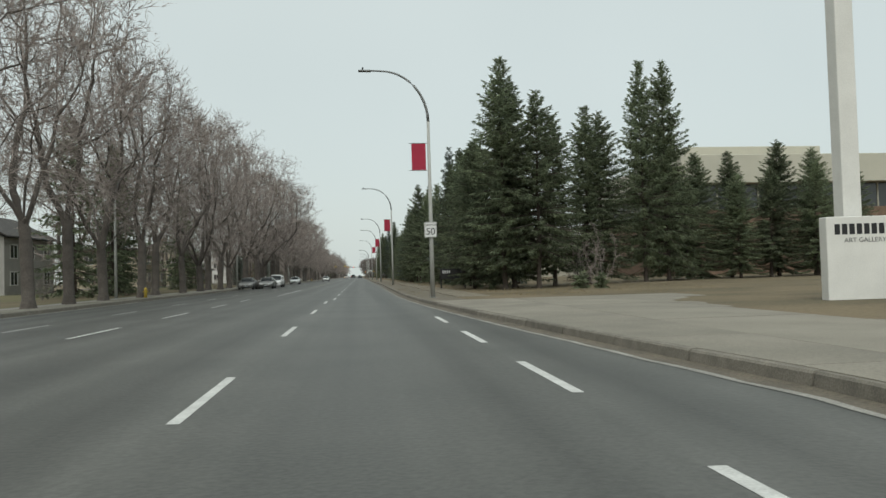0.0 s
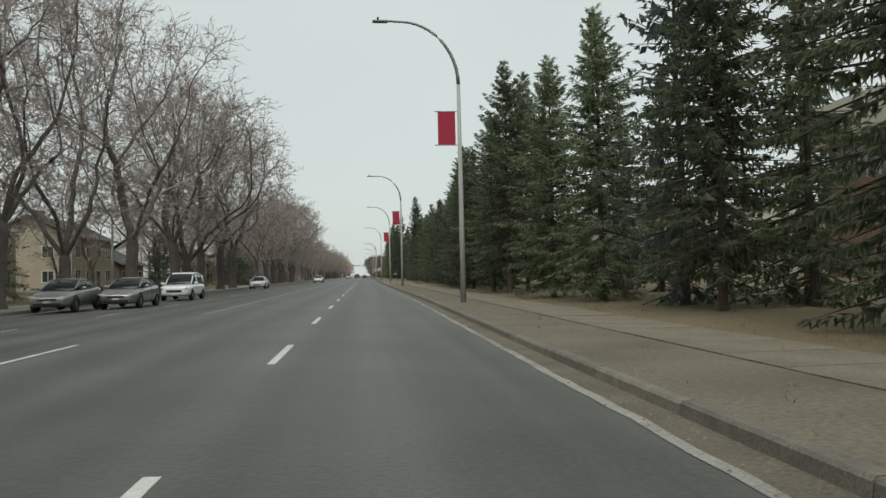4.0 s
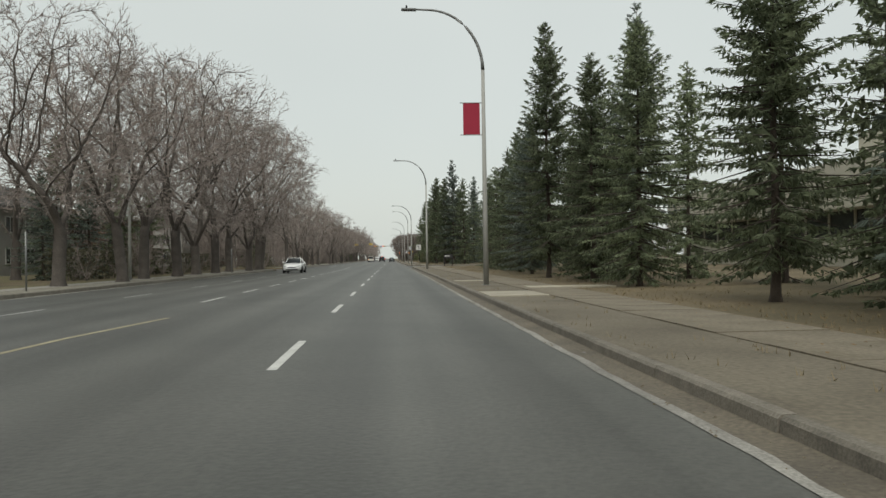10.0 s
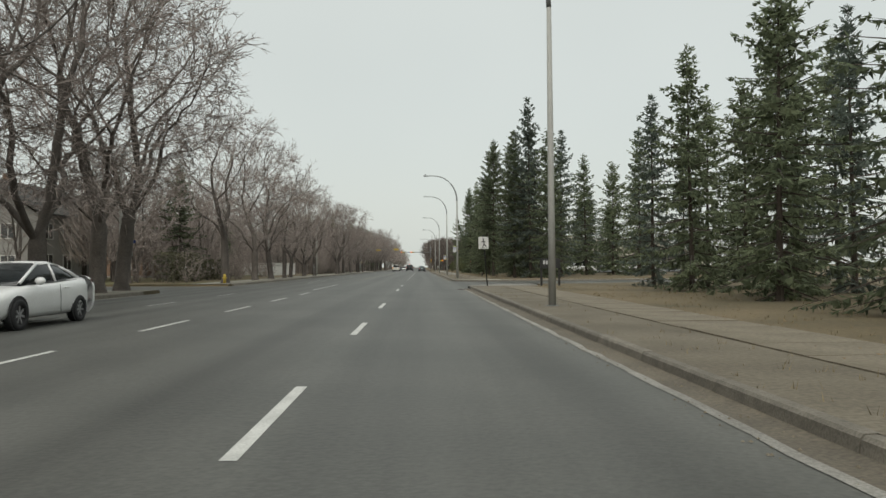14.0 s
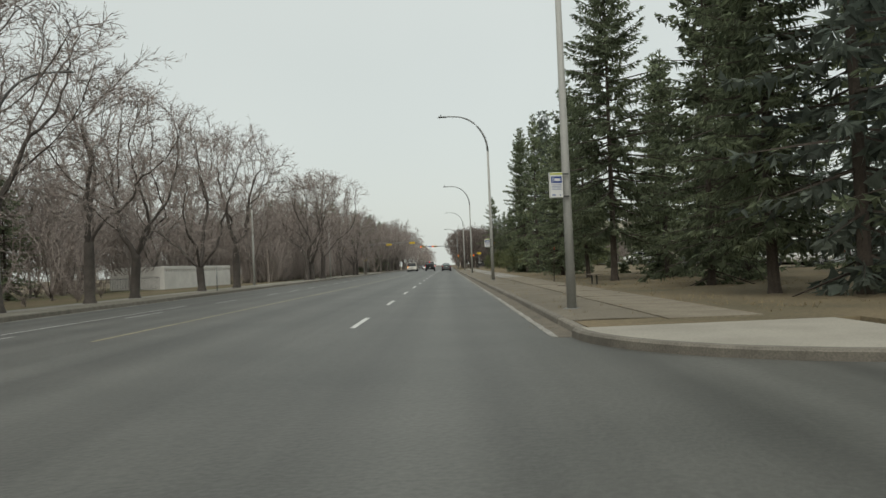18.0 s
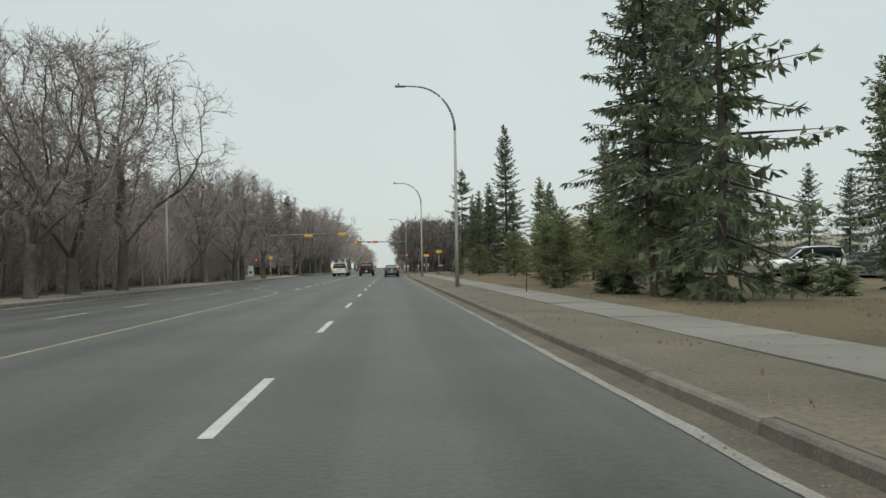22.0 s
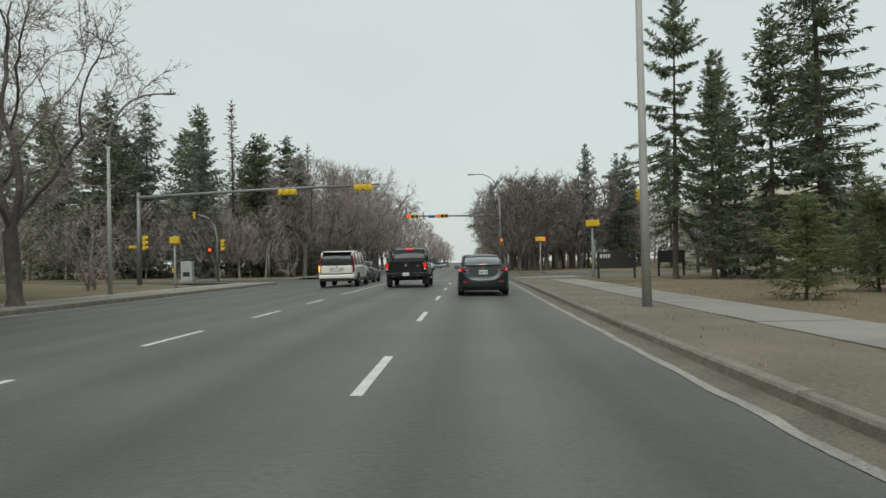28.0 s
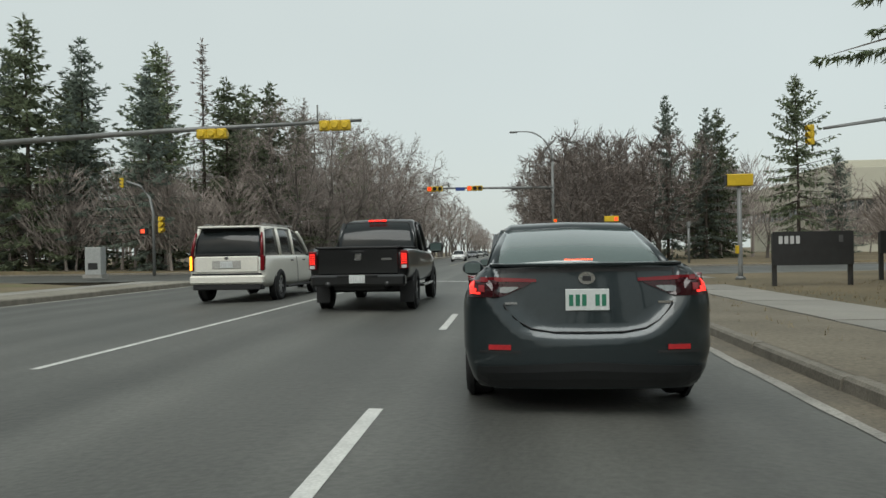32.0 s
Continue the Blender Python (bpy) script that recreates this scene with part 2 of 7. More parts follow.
def flare(y):
    """How far the right kerb swings out: for the turn bay near the start, then a slight wander."""
    return float(np.interp(y, [7, 9, 11, 13.5, 16, 20, 25, 30, 34, 38, 44, 70, 92, 108, 135, 160, 190, 238, 275, 325, 342, 385, 400, 415], [2.2, 2.0, 1.8, 1.6, 1.35, 1.02, 0.66, 0.38, 0.18, 0.05, -0.1, 0.0, 0.18, 0.15, 0.0, 0.0, 0.13, 0.1, 0.12, -0.08, -0.15, -0.25, -0.18, 0.0]))


def road_z(x):
    return 0.10 - 0.019 * abs(x - CROWN)


def strip(name, rows, material, label, category, kind="structure"):
    """A sheet from rows of points, each row with as many points."""
    if len(rows) < 2:
        return None
    v = [p for r in rows for p in r]
    w = len(rows[0])
    f = [(i * w + k, i * w + k + 1, (i + 1) * w + k + 1, (i + 1) * w + k) for i in range(len(rows) - 1) for k in range(w - 1)]
    return tagged(link_mesh(name, v, f, material), label, category, kind=kind)


xs = [KERB_L - 0.05, -12, -9, -7, CROWN, -3, -1, 1, KERB_R + 0.05]
road_ys = [Y0, -40, 0, 7, 9, 11, 13.5, 16, 20, 25, 30, 34, 38, 44] + list(np.linspace(60, Y1, 54))
strip("road", [[(x if x < 2 else x + flare(y), y, road_z(x if x < 2 else x + flare(y))) for x in xs] for y in road_ys], ASPHALT, "worn damp grey asphalt four-lane road with wheel tracks", "road")
GZ = 0.10
gx = [-3000, -400, -120, -60, -40, -25, -19, KERB_L - 0.2, KERB_L - 0.19, KERB_R + 0.19, KERB_R + 0.2, 6, KERB_R + 4.95, KERB_R + 5.0, 9, 14, 25, 60, 150, 400, 3000]


def ground_z(x, y):
    if KERB_L - 0.195 < x < KERB_R + 0.195 + flare(y):
        return -0.6
    if any(a - 0.1 <= y <= b + 0.1 for a, b in (SIDE_A, CROSS)) and (x > KERB_R or y > 400):
        return GZ - 0.25
    if KERB_R < x < KERB_R + 4.97 and (SIDE_A[0] - 4.55 < y < SIDE_A[1] + 3.55 or CROSS[0] - 4.95 < y < CROSS[1] + 5):
        return GZ - 0.25
    if KERB_L - 5 < x < KERB_L and (236 < y < 251 or CROSS[0] - 3 < y < CROSS[1] + 3):
        return GZ - 0.25
    if x < KERB_L and 236 < y < 251:
        return GZ - 0.25
    rise = 0.0
    if x > 9:
        rise = 0.25 * min((x - 9) / 30, 1) + 0.10 * noise.noise(Vector((x * 0.08, y * 0.05, 3)))
    if x < -22:
        rise = 0.3 * min((-22 - x) / 20, 1)
    return GZ + rise


gy = sorted([-600, -200, -80, *range(-60, 700, 12), 2, 4, 7, 9.2, 11, 13.5, 16, 18, 20, 22, 25, 28, 30, 32, 34, 38, 42, 44.5, 700, 800, 1000, 1400, 2500, 4500] + [SIDE_A[0] - 0.2, SIDE_A[0], SIDE_A[1], SIDE_A[1] + 0.2, CROSS[0] - 0.2, CROSS[0], CROSS[1], CROSS[1] + 0.2, SIDE_A[0] - 4.6, SIDE_A[0] - 4.5, SIDE_A[1] + 3.5, SIDE_A[1] + 3.6, CROSS[0] - 5.0, CROSS[0] - 4.9, CROSS[1] + 4.9, CROSS[1] + 5.1, 235.9, 236.1, 250.9, 251.1])
strip("ground", [[(x2, y, ground_z(x2, y)) for x2 in [x + (flare(y) if KERB_R + 0.1 < x < KERB_R + 0.3 else 0) for x in gx]] for y in gy], GRASS, "dry brown early-spring grass with leaf litter under the trees", "ground")
EDGE_R, EDGE_L = road_z(KERB_R), road_z(KERB_L)
strip("side_street", [[(x, y, z) for x, z in ((KERB_R - 0.1, EDGE_R + 0.001), (8, -0.03), (30, 0.0), (90, 0.0))] for y in (SIDE_A[0] - 4.6, SIDE_A[1] + 3.6)], ASPHALT, "grey asphalt side street meeting the main road", "road")
strip("side_street_west", [[(x, y, z) for x, z in ((-90, 0.0), (-25, 0.0), (KERB_L + 0.1, EDGE_L + 0.001))] for y in (235, 252)], ASPHALT, "grey asphalt side street between the gardens", "road")
strip("cross_street", [[(x, y, z) for x, z in ((KERB_R - 0.1, EDGE_R + 0.001), (8, -0.03), (30, 0.0), (140, 0.0))] for y in (CROSS[0] - 5.1, CROSS[1] + 5.1)], ASPHALT, "grey asphalt cross street at the traffic lights", "road")
strip("cross_street_west", [[(x, y, z) for x, z in ((-140, 0.0), (-40, 0.0), (KERB_L + 0.1, EDGE_L + 0.001))] for y in (CROSS[0] - 4, CROSS[1] + 4)], ASPHALT, "grey asphalt cross street beyond the traffic lights", "road")

# ---- road paint ----


def paint(name, pts, width, material, label):
    """A painted band along points (x, y), 4 mm over the road."""
    rows = []
    for i, (x, y) in enumerate(pts):
        a, b = pts[max(i - 1, 0)], pts[min(i + 1, len(pts) - 1)]
        d = Vector((b[0] - a[0], b[1] - a[1])).normalized()
        nx, ny = d.y * width / 2, -d.x * width / 2
        rows.append([(x - nx, y - ny, road_z(x - nx) + 0.004), (x + nx, y + ny, road_z(x + nx) + 0.004)])
    return strip(name, rows, material, label, "road marking")


def dashes(x, starts, length=3.0, width=0.12):
    for s in starts:
        paint("lane_dash", [(x, s), (x, s + length)], width, WHITE_PAINT, "worn white lane dash painted on the asphalt")["group"] = "lane dashes"


def every(a, b, first, period=9.0):
    k = math.ceil((a - first) / period)
    res = []
    while first + k * period < b:
        res.append(first + k * period)
        k += 1
    return res


dashes(-1.5, every(-20, 40, 16.1, 9.4))
dashes(-1.25, every(40, 90, 49.4) + every(90, 124, 112.2) + every(126, 158, 137.5) + every(160, 185, 163.3) + every(185, 225, 189.2) + every(225, 246, 241.8) + every(262, 345, 301.4) + every(345, 380, 354.9) + every(380, 424, 401.4) + every(465, 640, 470))

# ---- plants ----


def needle_quads(base, d, side, length, width, verts, faces):
    """A forked spray of needles: two slender blades that part from one point."""
    up = d.cross(side) * (width * 0.25)
    for sg in (-1, 1):
        k = len(verts)
        tip = base + d * length + side * (sg * width * 0.75) - up
        mid = base + d * (length * 0.35)
        verts.extend((tuple(base + side * (sg * width * 0.05)), tuple(mid + side * (sg * width * 0.62) + up), tuple(tip)))
        faces.append((k, k + 1, k + 2))


def spruce_mesh(seed, h=16.0, spread=2.7, bare=1.4, step=0.42, dens=1.0, ragged=0.25, droop=0.3, material=NEEDLE, keep=1.0, fat=0.125):
    rnd = random.Random(seed)
    tv, tf, nv, nf = [], [], [], []
    lean = Vector((rnd.uniform(-0.02, 0.02), rnd.uniform(-0.02, 0.02), 0))
    at = lambda z: Vector((lean.x * z + 0.06 * math.sin(z * 0.7 + seed), lean.y * z, z))
    zs = [0, 0.3, 1, h * 0.25, h * 0.5, h * 0.75, h]
    tube_lists([at(z) for z in zs], [0.0165 * h, 0.0125 * h, 0.011 * h, 0.009 * h, 0.006 * h, 0.003 * h, 0.01], 8, tv, tf)
    z = bare
    bulge = [rnd.uniform(0.8, 1.15) for _ in range(8)]
    while z < h - 0.25:
        t = (z - bare) / (h - bare)
        reach = spread * 1.06 * (1 - t) ** 0.72 * (0.62 + 0.38 * min(1, t / 0.16)) + 0.08
        n = rnd.choice((5, 6, 6, 7)) if t < 0.85 else 4
        off = rnd.uniform(0, 6.28)
        for k in range(n):
            if rnd.random() > keep:
                continue
            q = off + 6.283 * k / n + rnd.uniform(-0.25, 0.25)
            L = reach * bulge[int(q / 6.283 * 8) % 8] * (1 + rnd.uniform(-ragged, ragged))
            if t < 0.5 and rnd.random() < 0.06:
                continue
            up = -droop + (0.85 + droop) * t ** 1.5 + rnd.uniform(-0.15, 0.15)
            dirn = Vector((math.cos(q), math.sin(q), up)).normalized()
            side = Vector((-math.sin(q), math.cos(q), 0))
            p0 = at(min(h - 0.1, z + rnd.uniform(-0.26, 0.26)))
            pts = [p0, p0 + dirn * L * 0.5 + Vector((0, 0, -0.05 * L * (1 - t))), p0 + dirn * L + Vector((0, 0, 0.04 * L))]
            tube_lists([pts[0], pts[2]], [0.012 * L + 0.012, 0.004], 3, tv, tf, cap=False)
            s = 0.2 if L > 0.8 else 0.05
            ds = 0.17 / dens / max(L, 0.3)
            while s <= 1.0:
                a = pts[0].lerp(pts[1], s * 2) if s < 0.5 else pts[1].lerp(pts[2], s * 2 - 1)
                tl = (0.28 + (0.20 + 0.09 * min(L, 3.5)) * (1 - s)) * (0.55 + 0.45 * min(L / 1.5, 1)) * rnd.uniform(0.7, 1.3)
                wd = fat * rnd.uniform(0.75, 1.3)
                for sg in (-1, 1):
                    dd = (dirn * 0.7 + side * sg * rnd.uniform(0.45, 1.1) + Vector((0, 0, rnd.uniform(-0.85, 0.15)))).normalized()
                    needle_quads(a, dd, dd.cross(Vector((rnd.uniform(-0.8, 0.8), rnd.uniform(-0.8, 0.8), 1))).normalized(), tl, wd, nv, nf)
                dd = (dirn * rnd.uniform(0.0, 0.6) + side * rnd.uniform(-0.5, 0.5) + Vector((0, 0, -1.0 * (1 - 0.6 * t)))).normalized()
                needle_quads(a, dd, side, tl * 0.85, wd, nv, nf)
                if s < 0.62 and L > 0.7:
                    for _ in range(rnd.randrange(2)):
                        dd = Vector((rnd.uniform(-1, 1), rnd.uniform(-1, 1), rnd.uniform(-0.9, 0.2))).normalized()
                        sd = dd.cross(Vector((rnd.uniform(-1, 1), rnd.uniform(-1, 1), rnd.uniform(-1, 1)))).normalized()
                        k0 = len(nv)
                        nv.extend((tuple(a - sd * fat), tuple(a + sd * fat), tuple(a + dd * 0.5)))
                        nf.append((k0, k0 + 1, k0 + 2))
                s += ds * rnd.uniform(0.8, 1.2)
            for sg in (-0.5, 0.0, 0.5):
                needle_quads(pts[2] - dirn * 0.15, (dirn + side * sg + Vector((0, 0, -0.25 * abs(sg)))).normalized(), side, 0.4, 0.16, nv, nf)
        z += step * (0.75 + 0.5 * rnd.random()) * (1 - 0.45 * t)
    for k in range(4):
        q = 1.57 * k
        needle_quads(at(h - 0.35), Vector((0.25 * math.cos(q), 0.25 * math.sin(q), 1)).normalized(), Vector((-math.sin(q), math.cos(q), 0)), 0.55, 0.12, nv, nf)
    mt, mn = bpy.data.meshes.new("trunk"), bpy.data.meshes.new("crown")
    mt.from_pydata(tv, [], tf)
    mn.from_pydata(nv, [], nf)
    mt.materials.append(SPRUCE_BARK)
    mn.materials.append(material)
    return mt, mn, h


def elm_mesh(seed, h=15.0, spread=1.0, forks=4, low=2.8, tips=420, twig_w=0.026, finals=6, limb=0.42, stout=1.0, step=0.55, shoots=2, twig=TWIG):
    """A bare elm: limbs grow towards free room in a rounded crown, fork as they go, and end in fine crooked twigs."""
    r = np.random.RandomState(seed)
    top = low * r.uniform(0.85, 1.15)
    # room to grow into: a crown widest above its middle, fuller near its outside
    t = r.uniform(0.06, 1.0, tips) ** 0.85
    wide = np.where(t < 0.58, 0.30 + 0.70 * (t / 0.58) ** 0.8, np.sqrt(np.maximum(0.0, 1 - ((t - 0.58) / 0.44) ** 2)))
    q, u = r.uniform(0, 6.2832, tips), r.uniform(0, 1, tips) ** 0.55
    lobes = 1 + 0.16 * np.sin(q * 3 + seed) + 0.10 * np.sin(q * 5 + 2 * seed + 4 * t)
    rad = h * 0.41 * spread * wide * u * lobes
    room = np.stack([rad * np.cos(q), rad * np.sin(q), top + (h - top) * t], 1)
    room[:, 2] += r.normal(0, 0.25, tips)
    pos, par = [np.array((0.0, 0.0, -0.1)), np.array((0.0, 0.0, 0.4))], [-1, 0]
    lean = r.normal(0, 0.12, 2)
    for k in (0.5, 0.8, 1.0):
        pos.append(np.array((lean[0] * k, lean[1] * k, 0.4 + (top - 0.4) * k)))
        par.append(len(pos) - 2)
    crotch = len(pos) - 1
    q0 = r.uniform(0, 6.2832)
    for i in range(forks):
        q1 = q0 + 6.2832 * i / forks + r.uniform(-0.35, 0.35)
        tilt = r.uniform(0.32, 0.75) * min(spread, 1.15) if i else r.uniform(0.05, 0.25)
        d = np.array((math.sin(tilt) * math.cos(q1), math.sin(tilt) * math.sin(q1), math.cos(tilt)))
        at, n = crotch, max(2, int((h - top) * limb * r.uniform(0.7, 1.2) / step))
        for _ in range(n):
            d = d + r.normal(0, 0.13, 3) + np.array((0, 0, 0.02))
            d /= np.linalg.norm(d)
            pos.append(pos[at] + d * step)
            par.append(at)
            at = len(pos) - 1
    P = np.array(pos)
    near, far = np.full(tips, 0), np.full(tips, 1e9)
    first = crotch
    live, stale = np.ones(tips, bool), np.zeros(tips)
    for _ in range(70):
        D = np.linalg.norm(room[:, None, :] - P[None, first:, :], axis=2)
        j = D.argmin(1)
        m = D[np.arange(tips), j]
        better = m < far
        near[better], far[better] = j[better] + first, m[better]
        stale[(near >= 0) & ~better & (far < 3.2)] += 1
        live &= (far > step * 1.15) & (stale < 4)
        reach = live & ((far < 3.2) | (far < np.sort(far[live])[: max(8, live.sum() // 4)].max() if live.any() else False))
        if not reach.any():
            break
        first = len(P)
        born, roots = [], []
        for node in np.unique(near[reach]):
            pull = room[reach & (near == node)] - P[node]
            d = (pull / np.linalg.norm(pull, axis=1)[:, None]).sum(0)
            d = d / (np.linalg.norm(d) + 1e-6)
            back = P[node] - P[par[node]]
            away = P[node] - P[crotch]
            d = d + 0.3 * back / (np.linalg.norm(back) + 1e-6) + 0.4 * away / (np.linalg.norm(away) + 1e-6) + r.normal(0, 0.14, 3)
            tip = P[node] + d / np.linalg.norm(d) * step
            if np.linalg.norm(P - tip, axis=1).min() > step * 0.45:
                born.append(tip)
                roots.append(int(node))
        if not born:
            break
        par.extend(roots)
        P = np.vstack([P, born])
        if len(P) > tips * 4:
            break
    n = len(P)
    kids = [[] for _ in range(n)]
    for k in range(1, n):
        kids[par[k]].append(k)
    for _ in range(2):
        smooth = P.copy()
        for k in range(crotch + 1, n):
            if kids[k]:
                smooth[k] = 0.5 * P[k] + 0.25 * (P[par[k]] + P[kids[k]].mean(0))
        P = smooth
    ends = sum(1 for c in kids if not c)
    r0, fine = 0.0215 * h * stout, 0.013
    power = math.log(max(ends, 3)) / math.log(r0 / fine)
    flow = np.zeros(n)
    for k in range(n - 1, -1, -1):
        if not kids[k]:
            flow[k] = 1.0
        if k:
            flow[par[k]] += flow[k]
    thick = [float(w) for w in fine * flow ** (1 / power)]
    bv, bf, tv, tf = [], [], [], []
    heads = [(0, -1)]
    while heads:
        k, origin = heads.pop()
        line, size = ([Vector(P[origin])], [thick[k]]) if origin >= 0 else ([], [])
        while True:
            line.append(Vector(P[k]))
            size.append(thick[k] if k else thick[k] * 1.45)
            if not kids[k]:
                break
            main = max(kids[k], key=lambda c: flow[c])
            heads.extend((c, k) for c in kids[k] if c != main)
            k = main
        size[-1] *= 0.6
        if size[0] < 0.026:
            line, size = line[:1] + line[1:-1:2] + line[-1:], size[:1] + size[1:-1:2] + size[-1:]
        big = size[0] > 0.05
        tube_lists(line, [max(w, twig_w * 0.5) for w in size], 8 if size[0] > 0.16 else 5 if big else 3, bv if big else tv, bf if big else tf, False)
    middle = np.array((0, 0, top + (h - top) * 0.4))
    for k in range(crotch + 1, n):
        if thick[k] > 0.045:
            continue
        along = P[k] - P[par[k]]
        along /= np.linalg.norm(along) + 1e-6
        out = P[k] - middle
        out /= np.linalg.norm(out) + 1e-6
        for _ in range(finals if thick[k] < 0.03 else finals // 2):
            d = r.normal(0, 0.55, 3) + along * 0.5 + out * 0.45
            d /= np.linalg.norm(d)
            a = P[k] - along * step * r.uniform(0, 1)
            L = r.uniform(0.6, 1.35) * min(1.0, h / 11)
            b = a + d * L * 0.5
            bend = d + r.normal(0, 0.24, 3)
            bend /= np.linalg.norm(bend)
            c = b + bend * L * 0.5
            pieces = [(a, b, twig_w * 1.2), (b - d * 0.02, c, twig_w)]
            for _ in range(shoots):
                f = b if r.uniform() < 0.5 else (b + c) / 2
                w = bend + r.normal(0, 0.45, 3)
                pieces.append((f, f + w / np.linalg.norm(w) * L * r.uniform(0.25, 0.45), twig_w * 0.9))
            for p0, p1, w in pieces:
                sd = np.cross(p1 - p0, r.normal(0, 1, 3))
                sd = sd / (np.linalg.norm(sd) + 1e-9) * w * 0.5
                i0 = len(tv)
                tv.extend((tuple(p0 - sd), tuple(p0 + sd), tuple(p1)))
                tf.append((i0, i0 + 1, i0 + 2))
    mt, mn = bpy.data.meshes.new("trunk"), bpy.data.meshes.new("crown")
    mt.from_pydata([tuple(v) for v in bv], [], bf)
    mn.from_pydata(tv, [], tf)
    mt.shade_smooth()
    mt.materials.append(BARK)
    mn.materials.append(twig)
    return mt, mn, h


def plant(name, meshes, x, y, z, height, width=None, turn=0.0, label="", category="tree", group=""):
    s = height / meshes[2]
    w = s if width is None else width
    m = Matrix.Translation((x, y, z)) @ Matrix.Rotation(turn, 4, "Z")
    e = empty(name, m, label, category, group)
    for nm, me in (("trunk", meshes[0]), ("crown", meshes[1])):
        o = new(nm, me)
        o.parent = e
        o.scale = (w, w, s)
    return e


NEAR = dict(step=0.47, dens=0.87, fat=0.165)
BACK = dict(step=0.82, dens=0.38, fat=0.31)
SPRUCES = [spruce_mesh(11, 16, 3.7, **NEAR), spruce_mesh(12, 16, 3.2, bare=1.8, ragged=0.26, **NEAR), spruce_mesh(13, 16, 4.0, bare=1.3, droop=0.4, ragged=0.22, **NEAR),
           spruce_mesh(14, 16, 3.5, bare=2.6, ragged=0.3, keep=0.88, **NEAR), spruce_mesh(15, 16, 3.3, bare=1.0, ragged=0.25, material=NEEDLE_BLUE, **NEAR), spruce_mesh(16, 16, 3.9, bare=1.5, droop=0.35, material=NEEDLE_BLUE, **NEAR)]
BACK_SPRUCES = [spruce_mesh(17, 16, 3.6, bare=0.9, ragged=0.4, **BACK), spruce_mesh(18, 16, 3.2, bare=0.8, ragged=0.4, material=NEEDLE_BLUE, **BACK), spruce_mesh(19, 16, 3.9, bare=0.6, ragged=0.45, droop=0.4, **BACK)]
THIN = [spruce_mesh(21, 18, 2.5, bare=1.5, step=0.5, ragged=0.45, keep=0.85, dens=0.8, fat=0.15), spruce_mesh(22, 18, 3.9, bare=4.0, step=0.70, ragged=0.55, keep=0.66, dens=1.1, fat=0.19, droop=0.42)]
FINE = dict(finals=5, twig_w=0.034)
ELMS = [elm_mesh(31, 15, 1.0, 4, 3.2, tips=430, **FINE), elm_mesh(32, 15, 1.1, 5, 2.6, tips=450, **FINE), elm_mesh(33, 15, 0.95, 3, 4.0, tips=420, **FINE), elm_mesh(34, 15, 1.15, 4, 2.4, tips=450, **FINE), elm_mesh(35, 15, 1.05, 5, 3.4, tips=430, **FINE)]
FAR_ELMS = [elm_mesh(41, 15, 1.05, 4, 2.6, tips=120, finals=4, twig_w=0.10, step=0.95, shoots=0), elm_mesh(42, 15, 1.0, 4, 3.0, tips=120, finals=4, twig_w=0.10, step=0.95, shoots=0)]
BACK_ELMS = [elm_mesh(51, 14, 1.0, 4, 2.2, tips=190, finals=6, twig_w=0.055, step=0.75, shoots=0), elm_mesh(52, 14, 0.9, 5, 1.6, tips=190, finals=6, twig_w=0.055, step=0.75, shoots=0), elm_mesh(53, 14, 1.1, 4, 2.0, tips=190, finals=6, twig_w=0.055, step=0.75, shoots=0)]
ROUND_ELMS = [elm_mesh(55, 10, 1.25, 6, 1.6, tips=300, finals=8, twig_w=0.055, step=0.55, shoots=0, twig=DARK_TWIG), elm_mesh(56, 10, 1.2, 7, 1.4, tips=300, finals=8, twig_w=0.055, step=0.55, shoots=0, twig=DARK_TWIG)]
SHRUBS = [elm_mesh(61, 4, 1.2, 9, 0.2, tips=100, finals=4, twig_w=0.028, stout=0.5, step=0.34, shoots=1), elm_mesh(62, 4, 1.05, 10, 0.2, tips=100, finals=4, twig_w=0.028, stout=0.5, step=0.34, shoots=1)]
PINES = [spruce_mesh(71, 5, 1.9, bare=0.6, step=0.30, ragged=0.3, droop=-0.25, material=PINE, dens=1.0, fat=0.08, keep=0.85), spruce_mesh(72, 5, 1.6, bare=0.6, step=0.30, ragged=0.35, droop=-0.2, material=PINE, dens=1.0, fat=0.08, keep=0.85)]
SEEDLING = spruce_mesh(73, 1.1, 0.5, bare=0.06, step=0.14, ragged=0.2, dens=1.4)
DEAD = spruce_mesh(74, 18, 1.3, bare=3.0, step=0.45, ragged=0.5, keep=0.6, dens=0.12, material=TWIG)
rng = random.Random(5)

